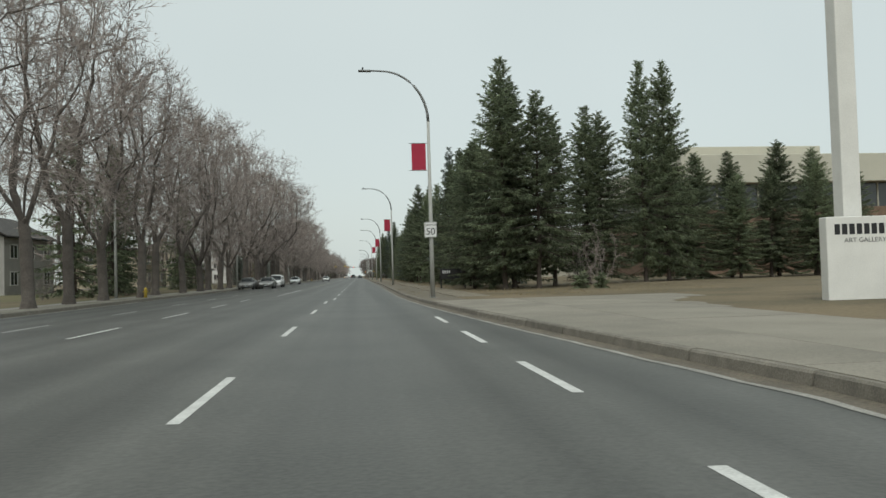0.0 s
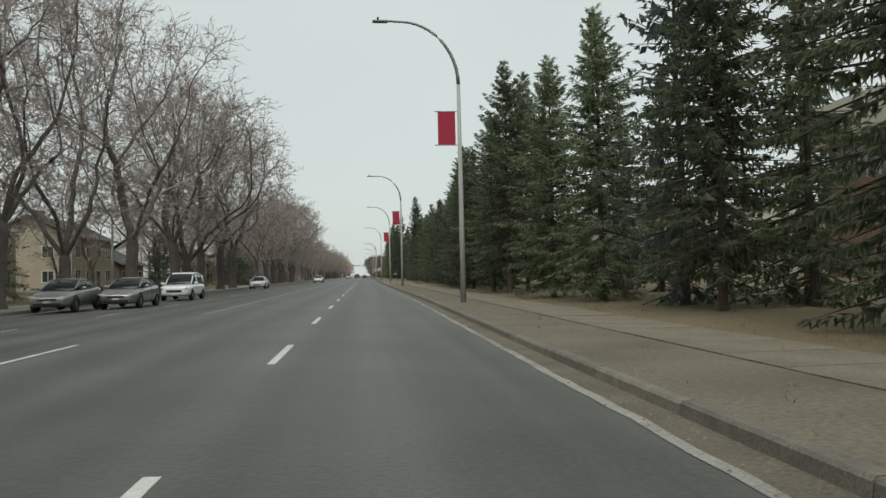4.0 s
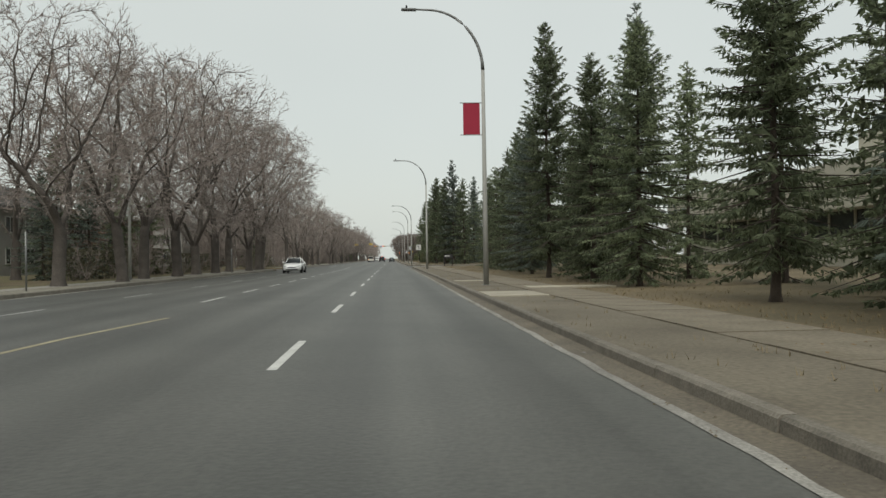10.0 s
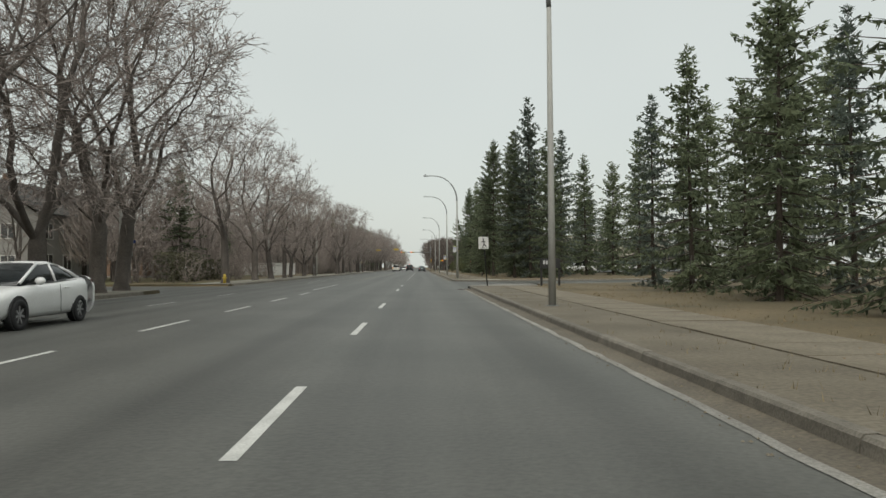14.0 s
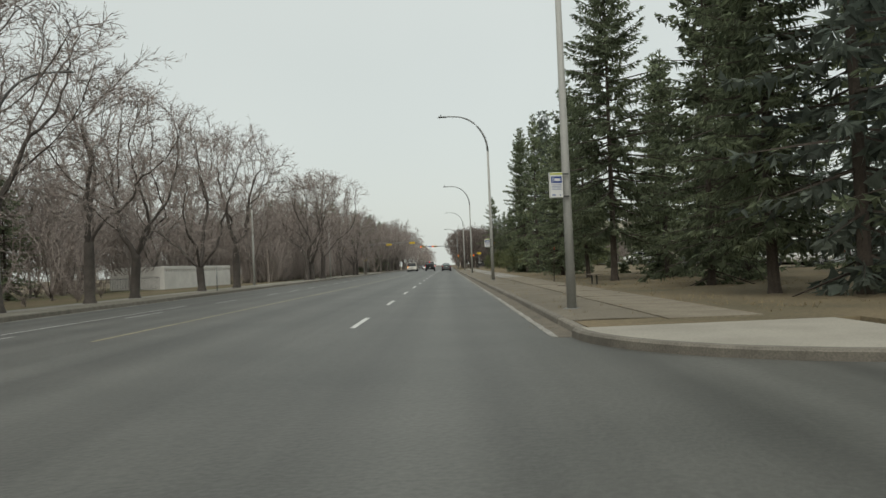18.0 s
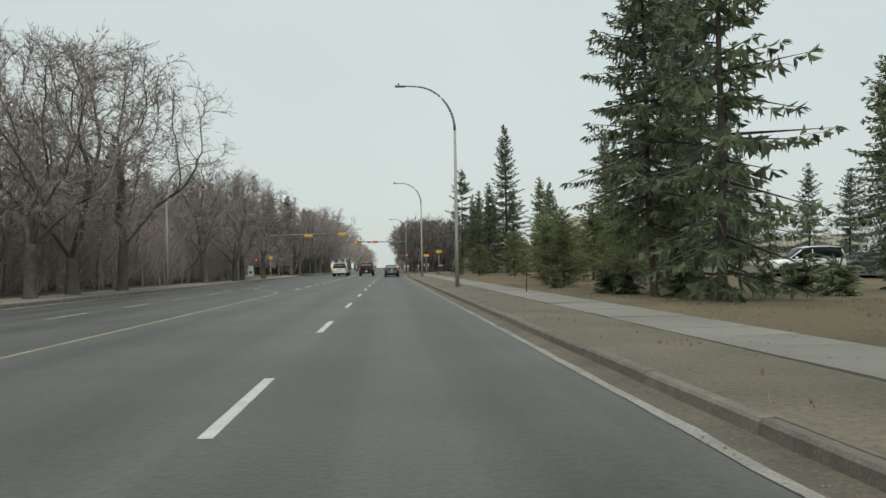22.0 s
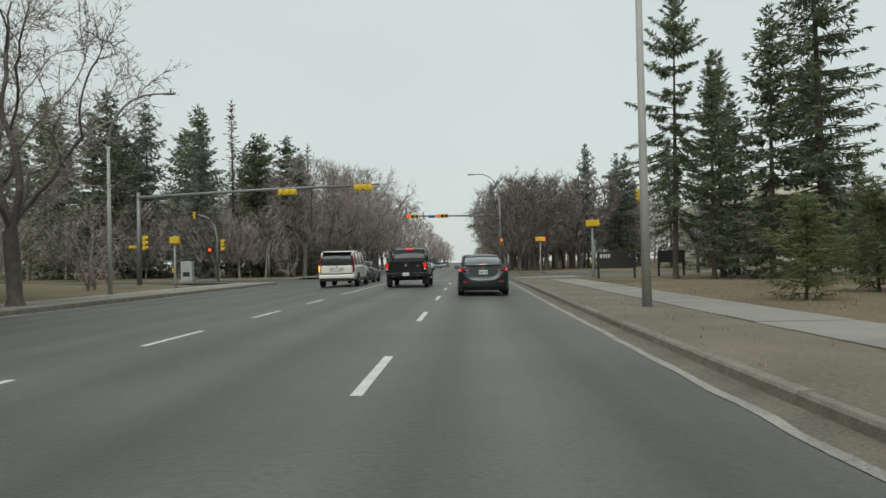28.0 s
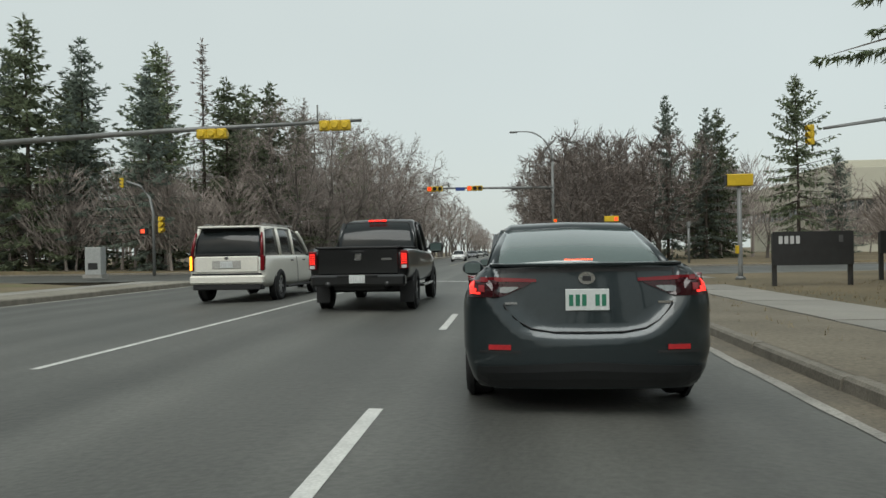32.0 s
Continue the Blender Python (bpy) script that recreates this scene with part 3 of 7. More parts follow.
# spruces on the right: x, y, height, prototype
GROVE = [(9.7, 48, 15.4, 1), (10.6, 49.4, 14.4, 0), (11.9, 47.4, 13.0, 3), (13.7, 50.2, 12.0, 1), (17.0, 53, 13.2, 1), (18.4, 53.8, 13.0, 0), (22.2, 55, 17.2, 1), (24.2, 55.4, 17.4, 0), (29, 60, 10.8, 2), (32.4, 61, 11.0, 1), (35.6, 59, 11.5, 2), (39.6, 60, 11.1, 0), (27, 58, 8.0, 2), (31, 57, 8.6, 0), (34, 57.5, 9.0, 3), (37.8, 57, 9.6, 0), (26.2, 60, 12.5, 0), (43, 60, 10, 2),
         (8.7, 54.2, 11.0, 0), (9.8, 60, 12.3, 3), (11.8, 58.4, 12.0, 0), (9.9, 64.8, 12.2, 3), (9.8, 67.8, 12.8, 2), (12.7, 76, 13.5, 0), (9.7, 75.4, 12.5, 1), (10.3, 79, 14.8, 1), (9.3, 84.2, 11.5, 2), (8.6, 89, 11.0, 0), (9.9, 100, 13.2, 1),
         (8.2, 97, 13.0, 3), (8.1, 101.6, 11.0, 3), (9.6, 107.5, 10.8, 2), (8.2, 110.8, 10.7, 0), (8.1, 114.6, 11.3, 1), (12.6, 106.5, 12.6, 1), (8.6, 118.0, 10.5, 2), (8.7, 121.5, 10.8, 5), (11.4, 123, 11.5, 0),
         (8.9, 126.5, 9.8, 2), (9.0, 131.0, 9.5, 5), (10.2, 137, 10.7, 1), (9.3, 143.2, 10.0, 2), (9.4, 148, 9.2, 5), (9.3, 155, 10.5, 1), (12.0, 147.8, 11.8, 3), (12, 140.6, 12, 0),
         (9.4, 165, 10.0, 2), (9.2, 170.5, 10.3, 0), (8.8, 178, 14.0, 1), (16.4, 185.3, 17.6, 1), (9.4, 186, 10.5, 5), (9.8, 193, 10.6, 2), (10.2, 199.5, 10.4, 0),
         (12.6, 205.6, 11.6, 2), (10.9, 208.5, 9.6, 5), (11.4, 216.4, 10.8, 2), (12.0, 225.5, 11.0, 0), (12.9, 233.8, 10.6, 1), (16, 214, 10, 0), (16.6, 221, 11, 1), (15.5, 228, 10, 2), (19, 208, 11, 0), (20, 232, 12, 1), (24, 225, 12, 2), (25, 215, 12, 0), (16.2, 202, 10.5, 1), (21.5, 201, 12, 2)]
y = 63.0
while y < 232:
    for row in range(3):
        x = (10.0, 14.0, 19.0)[row] + rng.uniform(-1.1, 1.1)
        yy = y + rng.uniform(-1.8, 1.8) + row * 1.7
        if all((x - g[0]) ** 2 + (yy - g[1]) ** 2 > (14 if row == 0 else 9) for g in GROVE):
            GROVE.append((x, yy, rng.uniform(8.5, 10.5) + row * 1.2, rng.randrange(6)))
    y += rng.uniform(4.8, 6.4)
# beyond the side street
GROVE += [(9.9, 270.5, 15.5, 1), (11.3, 268.4, 18.4, 1), (12.9, 265.5, 15.0, 0), (15.5, 274, 16, 1), (10.7, 277.6, 13, 2), (13.5, 281, 15, 0), (9.4, 288.0, 17.5, 3), (12.3, 288.6, 12, 3), (9.6, 296.3, 12.0, 3), (14.7, 298.4, 14.5, 3), (17.5, 291, 15, 0),
          (10.9, 309.0, 15.8, 0), (9.7, 307.0, 11.5, 2), (20.5, 284, 15, 3), (23, 270, 15.5, 3), (26, 265.5, 14, 1), (19.8, 303, 13, 2),
          (10.1, 326.2, 16.5, 3), (9.4, 330.2, 15.8, 3), (11.9, 334.0, 18.2, 1), (12.9, 334.8, 18.4, 1), (30, 262, 9, 2), (34, 268, 8, 5), (22, 277, 13, 2), (27, 284, 12, 0), (24, 296, 12, 1)]
for x, y, hh, k in GROVE:
    if (95 < y < 150 or 62 < y < 200) and x > 17.0:
        continue
    wide = 1.0 if y < 62 and (x > 26 or 8 < x < 20) else 0.78 if y > 320 else 0.82 if y < 240 else 0.9
    plant("spruce_tree", SPRUCES[k] if x < 9.95 or y < 62 else BACK_SPRUCES[k % 3], x, y, ground_z(x, y) - 0.05, hh, (hh / 16) ** 0.6 * wide, rng.uniform(0, 6.28),
          ("blue-green spruce" if k > 3 else "tall dark green spruce") + " growing in dry grass beside the road", "tree", "spruce grove")
# open ground before the lights: slim spruces and pines standing apart
for x, y, hh, k in ((11.2, 417, 16.2, 1), (12.6, 415.0, 12.0, 0), (14.0, 417.8, 12.8, 0), (17.8, 414, 22.2, 0), (18.4, 388, 10.6, 0), (25, 388, 16.2, 0), (26.8, 389.5, 15, 0), (29.4, 388, 17.4, 0), (38, 398, 11, 0), (33, 372, 12, 0), (36, 381, 14.5, 0),
                    (28, 430, 9, 0), (15.6, 473, 16.2, 1), (19.5, 474, 15, 0), (21.0, 475.5, 15.3, 0), (22, 457, 14.2, 1), (52, 460, 13, 0), (20.5, 480, 13.4, 0), (24, 484, 12.8, 0), (34, 420, 9, 0), (30, 402, 11, 0), (22.5, 379, 9, 0), (42, 390, 12, 0)):
    plant("spruce_tree", THIN[k] if y < 450 else BACK_SPRUCES[(k + int(x)) % 3], x, y, ground_z(x, y) - 0.05, hh, (hh / 18) ** 0.8 * (0.85 if 410 < y < 418 and x < 13 else 1.0), rng.uniform(0, 6.28), "slim ragged spruce standing alone in dry grass", "tree", "slim spruces")
for x, y, hh in ((9.2, 342.8, 3.2), (13.4, 345, 4.0), (9.3, 347.2, 3.6), (11.5, 352, 4.8), (14.5, 356, 5.2), (17, 350, 5.0), (12.6, 362, 5.0), (18.5, 363, 5.6), (15.2, 371, 5.2), (21.5, 358, 5.5), (13.0, 380, 4.6), (20.2, 373, 6), (24.5, 367, 6.2), (10.4, 389, 3.6), (16, 392, 4.2), (8.7, 396, 2.8), (12.2, 399, 3.4), (27, 379, 6)):
    plant("young_pine", PINES[rng.randrange(2)], x, y, ground_z(x, y) - 0.05, hh, hh / 5 * 1.25, rng.uniform(0, 6.28), "young yellow-green pine planted in dry grass", "tree", "young pines")
for x, y, hh in ((9.3, 332.5, 1.1), (10.1, 329.3, 1.2), (14.7, 332.5, 0.9), (14.5, 329.5, 1.3), (14.3, 327.1, 1.2), (8.9, 334, 1.0), (8.4, 341, 0.7), (16.8, 334, 1.0), (18.4, 330, 1.0), (12.2, 289.8, 1.0), (17, 294, 1.2), (13.4, 303, 0.9), (16.4, 300.5, 1.1), (9.0, 49, 0.5), (13.6, 44, 1.0), (14.6, 43.2, 0.9), (25, 420, 2.6), (31, 424, 3.0), (36, 440, 3.2)):
    plant("spruce_seedling", SEEDLING, x, y, ground_z(x, y) - 0.03, hh, hh / 1.1, rng.uniform(0, 6.28), "small spruce seedling in dry grass", "shrub", "spruce seedlings")

# bare elms on the boulevard on the far side
ROW = [12, 21, 29, 39.2, 45.2, 51.8, 58.1, 66, 74, 81.9, 88.4, 92.6, 102, 112, 123.3, 128.6, 135.8, 143, 151.5, 177.3, 184.5, 191.4, 198, 205.5, 212, 218.8, 225.5, 231.6, 235.4, 255, 270, 279, 286.4, 292.3, 304, 311.5, 340.5, 346, 352.5, 376.3, 385.6, 389, 402]
for n, y in enumerate(ROW):
    x = -16.6 + rng.uniform(-0.8, 0.5)
    tall = 18.0 if y < 78 else 19.3 if y < 160 else 14.8 if y < 196 else 17.2 if y < 240 else 13.8 if y < 282 else 11.5 if y < 300 else 12.6 if y < 343 else 14.0 if y < 356 else 11.6
    broad = 0.8 if y < 112 else 1.05
    plant("elm_tree", ELMS[(n * 3 + n // 5) % len(ELMS)], x, y, 0.08, tall * rng.uniform(0.93, 1.06), tall / 15 * broad, rng.uniform(0, 6.28), "large bare grey-brown elm on the boulevard beside the road", "tree", "boulevard elms")
for n in range(58):
    y = -10 + n * 7.4 + rng.uniform(-3, 3)
    if 234 < y < 252 or y > 410 or (y < 120 and n % 2):
        continue
    x = -26 + rng.uniform(-5, 2.5)
    plant("elm_tree", BACK_ELMS[n % 3], x, y, ground_z(x, y) - 0.05, rng.uniform(11, 15.5) if y < 235 else rng.uniform(10.0, 12.5) if y < 335 else rng.uniform(8.5, 11), None, rng.uniform(0, 6.28), "bare brown tree in a garden behind the boulevard", "tree", "garden trees")
for n in range(16):
    y = 256 + n * 5.2 + rng.uniform(-1.5, 1.5)
    plant("elm_tree", BACK_ELMS[n % 3], -30 + rng.uniform(-4, 2.5), y, ground_z(-30, y) - 0.05, rng.uniform(10.5, 13), None, rng.uniform(0, 6.28), "bare brown tree in a garden behind a wall", "tree", "garden trees")
# spruces in the gardens and past the lights on the far side
for x, y, hh, k in ((-22.5, 62, 15, 0), (-21.5, 68, 13.5, 2), (-23.5, 76, 15, 0), (-26, 84, 14, 1), (-22.5, 99, 14.5, 3), (-24, 104, 12, 2), (-21, 134, 5.5, 4), (-22, 142, 6, 4), (-27, 200, 12, 0), (-24, 268, 12, 0), (-27, 296, 8, 2), (-24, 372, 13, 1), (-28, 395, 11, 0),
                    (-29, 456, 15, 1), (-24.6, 461, 15.2, 0), (-46, 458, 17, 0), (-39, 462, 15, 2), (-52, 470, 16, 0), (-21.3, 463, 15.2, 0), (-32, 464, 19, 0), (-27, 472, 17, 3), (-36, 458, 18, 1), (-23, 478, 15, 0), (-24.5, 486, 16, 1), (-21.5, 493, 15, 0), (-31, 482, 16, 2), (-42, 466, 17, 0), (-50, 462, 20, 2), (-57, 468, 19, 0), (-48, 476, 19, 1), (-38, 474, 18, 2), (-34, 488, 18, 0), (-20.5, 500, 15, 2), (-39, 455.5, 19.2, 0), (-41.5, 457, 17, 1)):
    plant("spruce_tree", BACK_SPRUCES[k % 3], x, y, 0.1, hh * (1.1 if y > 450 else 1.0), (hh / 16) ** 0.6 * (1.3 if y > 450 else 1.0), rng.uniform(0, 6.28), "dark green spruce in a garden behind bare elms", "tree", "garden spruces")
for x, y, hh, k in ((27, 462, 9, 1), (32, 455, 8.5, 2), (41, 462, 10, 0), (47, 452, 9.5, 2), (56, 448, 11, 1), (30, 436, 6.5, 1), (39, 432, 8, 0), (46, 418, 9.5, 2), (52, 402, 11, 0), (47, 384, 12, 1), (55, 372, 11, 2), (40, 366, 9, 1), (29, 345, 13, 2), (34, 352, 12, 1), (40, 346, 14, 0), (30, 330, 13, 2), (27, 316, 13, 0), (35, 328, 13, 2), (44, 338, 12, 1), (14.8, 413, 13.5, 0), (16, 421, 11, 1), (19.5, 418, 12.5, 2), (22, 411, 14, 0), (26, 417, 11, 1)):
    plant("spruce_tree", BACK_SPRUCES[k], x, y, 0.1, hh, (hh / 16) ** 0.7, rng.uniform(0, 6.28), "dark spruce behind the open lawn", "tree", "lawn spruces")
for x, y, hh in ((-29.1, 467, 22), (-32.5, 467, 21), (-21, 474, 17.5)):
    plant("dead_spruce", DEAD, x, y, 0.1, hh, (hh / 18), rng.uniform(0, 6.28), "dying spruce with bare upper branches", "tree", "dying spruces")
for n, (x, y, hh) in enumerate(((-18.3, 458, 13.2), (-17.2, 467, 13.6), (-17.0, 476, 14.2))):
    plant("elm_tree", ELMS[n], x, y, 0.1, hh, hh / 15 * 0.95, rng.uniform(0, 6.28), "broad bare elm at the far corner of the crossing", "tree", "far elms")
# beyond the lights
y = 486.0
n = 0
while y < 960:
    plant("elm_tree", FAR_ELMS[n % 2] if y > 540 else ELMS[n % 5], -16.9 + rng.uniform(-0.8, 0.6), y, 0.1, rng.uniform(13.5, 16.5), None, rng.uniform(0, 6.28), "distant bare elm lining the road", "tree", "far elms")
    plant("elm_tree", FAR_ELMS[(n + 1) % 2], 8.6 + rng.uniform(-1, 1), y - 18, 0.1, rng.uniform(9.5, 11.5), None, rng.uniform(0, 6.28), "distant round-headed bare elm lining the road", "tree", "far elms")
    if y < 640:
        plant("elm_tree", FAR_ELMS[(n + 1) % 2], -25 + rng.uniform(-2, 2), y + 4, 0.1, rng.uniform(12, 15), None, rng.uniform(0, 6.28), "distant bare elm behind the road", "tree", "far elms")
        plant("elm_tree", FAR_ELMS[n % 2], 14 + rng.uniform(-2, 2), y - 14, 0.1, rng.uniform(10, 12), None, rng.uniform(0, 6.28), "distant bare elm behind the road", "tree", "far elms")
    y += rng.uniform(8, 11) if y < 660 else rng.uniform(13, 18)
    n += 1


def far_wood(name, spots, label, count=240, half=0.06, low=0.25):
    """Many low-detail bare trees joined into one mass."""
    r = random.Random(91)
    v, f = [], []
    for x, y, hh in spots:
        for _ in range(count):
            q, u = r.uniform(0, 6.283), r.random() ** 0.5
            z = hh * r.uniform(low, 1.0)
            w = hh * 0.38 * u * math.sin(min(1, (z / hh)) * 2.6 + 0.3)
            a = Vector((x + w * math.cos(q), y + w * math.sin(q), z))
            d = Vector((math.cos(q) * 0.6 + r.uniform(-0.5, 0.5), math.sin(q) * 0.6 + r.uniform(-0.5, 0.5), 0.9)).normalized()
            sd = Vector((-math.sin(q + 1), math.cos(q + 1), 0.2)) * half
            k = len(v)
            v.extend((tuple(a - sd), tuple(a + sd), tuple(a + d * r.uniform(0.8, 2.2))))
            f.append((k, k + 1, k + 2))
        tube_lists([(x, y, 0), (x + r.uniform(-0.4, 0.4), y, hh * 0.5)], [0.02 * hh, 0.008 * hh], 4, v, f, False)
    return tagged(link_mesh(name, v, f, TWIG), label, "trees", kind="stuff")


r9 = random.Random(17)
far_wood("far_wood", [(r9.uniform(70, 130), -40 + k * 7.5 + r9.uniform(-3, 3), r9.uniform(8, 13)) for k in range(84)] + [(r9.uniform(-75, -50), -30 + k * 8 + r9.uniform(-3, 3), r9.uniform(8, 12)) for k in range(80)]
         + [(-17 + r9.uniform(-12, 1), 960 + k * 9, 14) for k in range(24)] + [(9 + r9.uniform(-1, 10), 950 + k * 9, 11) for k in range(24)], "distant line of bare brown trees closing the view")

far_wood("brush_wood", [(r9.uniform(-34, -26.5), 258 + k * 1.9 + r9.uniform(-2, 2), r9.uniform(5.5, 8.5)) for k in range(88)], "dense bare brown brush behind the boulevard", 420, 0.035)
far_wood("front_brush", [(r9.uniform(-24, -18.8), 335 + k * 0.8 + r9.uniform(-1.5, 1.5), r9.uniform(3.0, 5.5)) for k in range(88)] + [(r9.uniform(-27, -20), 335 + k * 1.4 + r9.uniform(-2, 2), r9.uniform(7.5, 9.5)) for k in range(50)], "dense fine bare brush under the trees", 300, 0.015, 0.03)
far_wood("corner_wood", [(r9.uniform(-78, -22), 470 + r9.uniform(0, 60), r9.uniform(9, 13.5)) for k in range(60)] + [(r9.uniform(-50, -22), 455.5 + r9.uniform(0, 5), r9.uniform(5.0, 8.5)) for k in range(26)], "dense wood of bare brown trees past the lights", 380, 0.035)
far_wood("park_wood", [(r9.uniform(9, 28), 478 + r9.uniform(0, 60), r9.uniform(8.5, 10.5)) for k in range(44)] + [(r9.uniform(34, 60), 446 + r9.uniform(0, 50), r9.uniform(5, 8)) for k in range(26)], "dense wood of bare trees beside the far road", 420, 0.045)

def hedge(x, y, length, wide, high, label):
    """A clipped evergreen hedge: stems and a dense uneven skin of small leaves."""
    r = random.Random(int(y))
    e = empty("hedge", pose(x, y, 0.08), label, "hedge", "garden hedges")
    v, f = [], []
    for k in range(int(length / 0.6)):
        tube_lists([(0, k * 0.6 + 0.3, -0.05), (r.uniform(-0.2, 0.2), k * 0.6 + 0.3, high * 0.7)], [0.03, 0.012], 4, v, f, False)
    link_mesh("stems", v, f, BARK, e)
    v, f = [], []
    for _ in range(int(length * 170)):
        py = r.uniform(0, length)
        top = high * (1 + 0.13 * noise.noise(Vector((y + py * 0.6, 3, 0))))
        u = r.uniform(-1, 1)
        pz = top * (1 - 0.18 * u * u) if r.random() < 0.4 else top * r.uniform(0.04, 0.92)
        px = u * wide / 2 if pz > top * 0.8 else (wide / 2) * r.choice((-1, 1, 1)) * r.uniform(0.7, 1.05)
        d = Vector((r.gauss(0, 1), r.gauss(0, 1), r.gauss(0.3, 1))).normalized()
        sd = d.orthogonal().normalized() * r.uniform(0.04, 0.09)
        k = len(v)
        p = Vector((px, py, pz))
        v.extend((tuple(p - sd), tuple(p + sd), tuple(p + d * r.uniform(0.12, 0.26))))
        f.append((k, k + 1, k + 2))
    link_mesh("leaves", v, f, HEDGE, e)
    return e


HEDGE = leafy(mat("hedge leaves", (0.105, 0.10, 0.058), 0.8, var=0.2, scale=1.0, fine=8, second=(0.07, 0.068, 0.042), island=0.5), 0.35)
for x, y, length, wide, high in ((-21.5, 187, 13, 1.6, 2.1), (-22.3, 201.5, 12, 1.8, 2.4), (-21.8, 214.5, 14, 1.8, 2.0), (-21.4, 255, 9, 1.6, 2.6), (-22.8, 266, 12, 1.6, 2.2), (-24.0, 160, 11, 1.4, 1.5), (-22.5, 364, 22, 1.8, 1.9)):
    hedge(x, y, length, wide, high, "dense dark hedge in front of a garden")
for x, y, hh in ((-24.5, 206, 10), (-23.8, 213, 8.5), (-23.5, 190, 7.5), (-22.8, 196, 9)):
    plant("spruce_tree", BACK_SPRUCES[int(y) % 3], x, y, 0.1, hh, (hh / 16) ** 0.6, y, "dark green spruce in a garden behind a hedge", "tree", "garden spruces")

# brush and hedges along the gardens
for n in range(70):
    y = 186 + n * 3.55 + rng.uniform(-1, 1)
    if 232 < y < 254 or 298 < y < 334 or y > 408:
        continue
    x = -19.8 + rng.uniform(-1.6, 0.8)
    plant("bare_shrub", SHRUBS[n % 2], x, y, 0.1, rng.uniform(2.0, 3.8) if y < 320 else rng.uniform(3.0, 5.0), None, rng.uniform(0, 6.28), "dense bare brown shrub behind the boulevard", "shrub", "garden shrubs")
for n in range(44):
    y = 258 + n * 3.9 + rng.uniform(-1, 1)
    x = -23.5 + rng.uniform(-2.0, 1.5) - (4.5 if 298 < y < 334 else 0)
    plant("bare_shrub", SHRUBS[n % 2], x, y, 0.1, rng.uniform(4.0, 6.5), None, rng.uniform(0, 6.28), "tall dense bare brush behind the boulevard", "shrub", "garden shrubs")
for n in range(26):
    y = 335 + n * 2.9 + rng.uniform(-1.5, 1.5)
    plant("elm_tree", BACK_ELMS[n % 3], -21.0 + rng.uniform(-2.5, 2.0), y, 0.1, rng.uniform(8, 11), None, rng.uniform(0, 6.28), "bare brown tree in dense brush", "tree", "garden trees")
for n in range(44):
    y = 454 + n * 2.0 + rng.uniform(-1.5, 1.5)
    plant("elm_tree", BACK_ELMS[n % 3], -19.5 - (n % 4) * 7 + rng.uniform(-2.0, 2.0), y + (16 if n % 4 else 6), 0.1, rng.uniform(9.5, 13.5), None, rng.uniform(0, 6.28), "bare brown tree past the lights", "tree", "garden trees")
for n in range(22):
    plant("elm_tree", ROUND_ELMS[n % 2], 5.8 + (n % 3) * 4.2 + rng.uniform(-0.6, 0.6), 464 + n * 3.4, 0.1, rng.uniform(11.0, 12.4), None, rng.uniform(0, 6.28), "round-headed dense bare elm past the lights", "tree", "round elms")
for n in range(26):
    y = 8 + n * 6.8 + rng.uniform(-2, 2)
    plant("bare_shrub", SHRUBS[n % 2], -22.5 + rng.uniform(-2, 1.5), y, 0.1, rng.uniform(1.2, 2.4), None, rng.uniform(0, 6.28), "low bare brown garden shrub", "shrub", "garden shrubs")
for n in range(24):
    y = 456 + n * 3 + rng.uniform(-1, 1)
    plant("bare_shrub", SHRUBS[n % 2], -20.5 + rng.uniform(-1.5, 1.0), y, 0.1, rng.uniform(2.5, 5), None, rng.uniform(0, 6.28), "dense bare brown brush past the lights", "shrub", "garden shrubs")
for x, y, hh in ((15.5, 50.5, 4.2), (16.6, 49.2, 3.4)):
    plant("bare_shrub", SHRUBS[0], x, y, 0.1, hh, None, 1.0, "tall many-stemmed bare grey shrub in dry grass", "shrub")
for n, (x, y, hh) in enumerate(((20, 446, 6), (24, 470, 7), (38, 350, 8), (44, 356, 9), (50, 362, 10), (56, 352, 9), (47, 372, 9), (60, 380, 10), (40, 420, 8), (48, 428, 8), (58, 436, 9), (34, 452, 6), (30, 412, 8), (36, 424, 9), (33, 404, 8.5), (27, 397, 7), (41, 408, 9.5), (24.5, 406, 6.5), (45, 398, 10), (38, 392, 9))):
    plant("elm_tree", BACK_ELMS[n % 3], x, y, 0.2, hh, None, n * 1.3, "small bare grey tree behind the lawn", "tree", "lawn trees")

# ---- street lamps ----


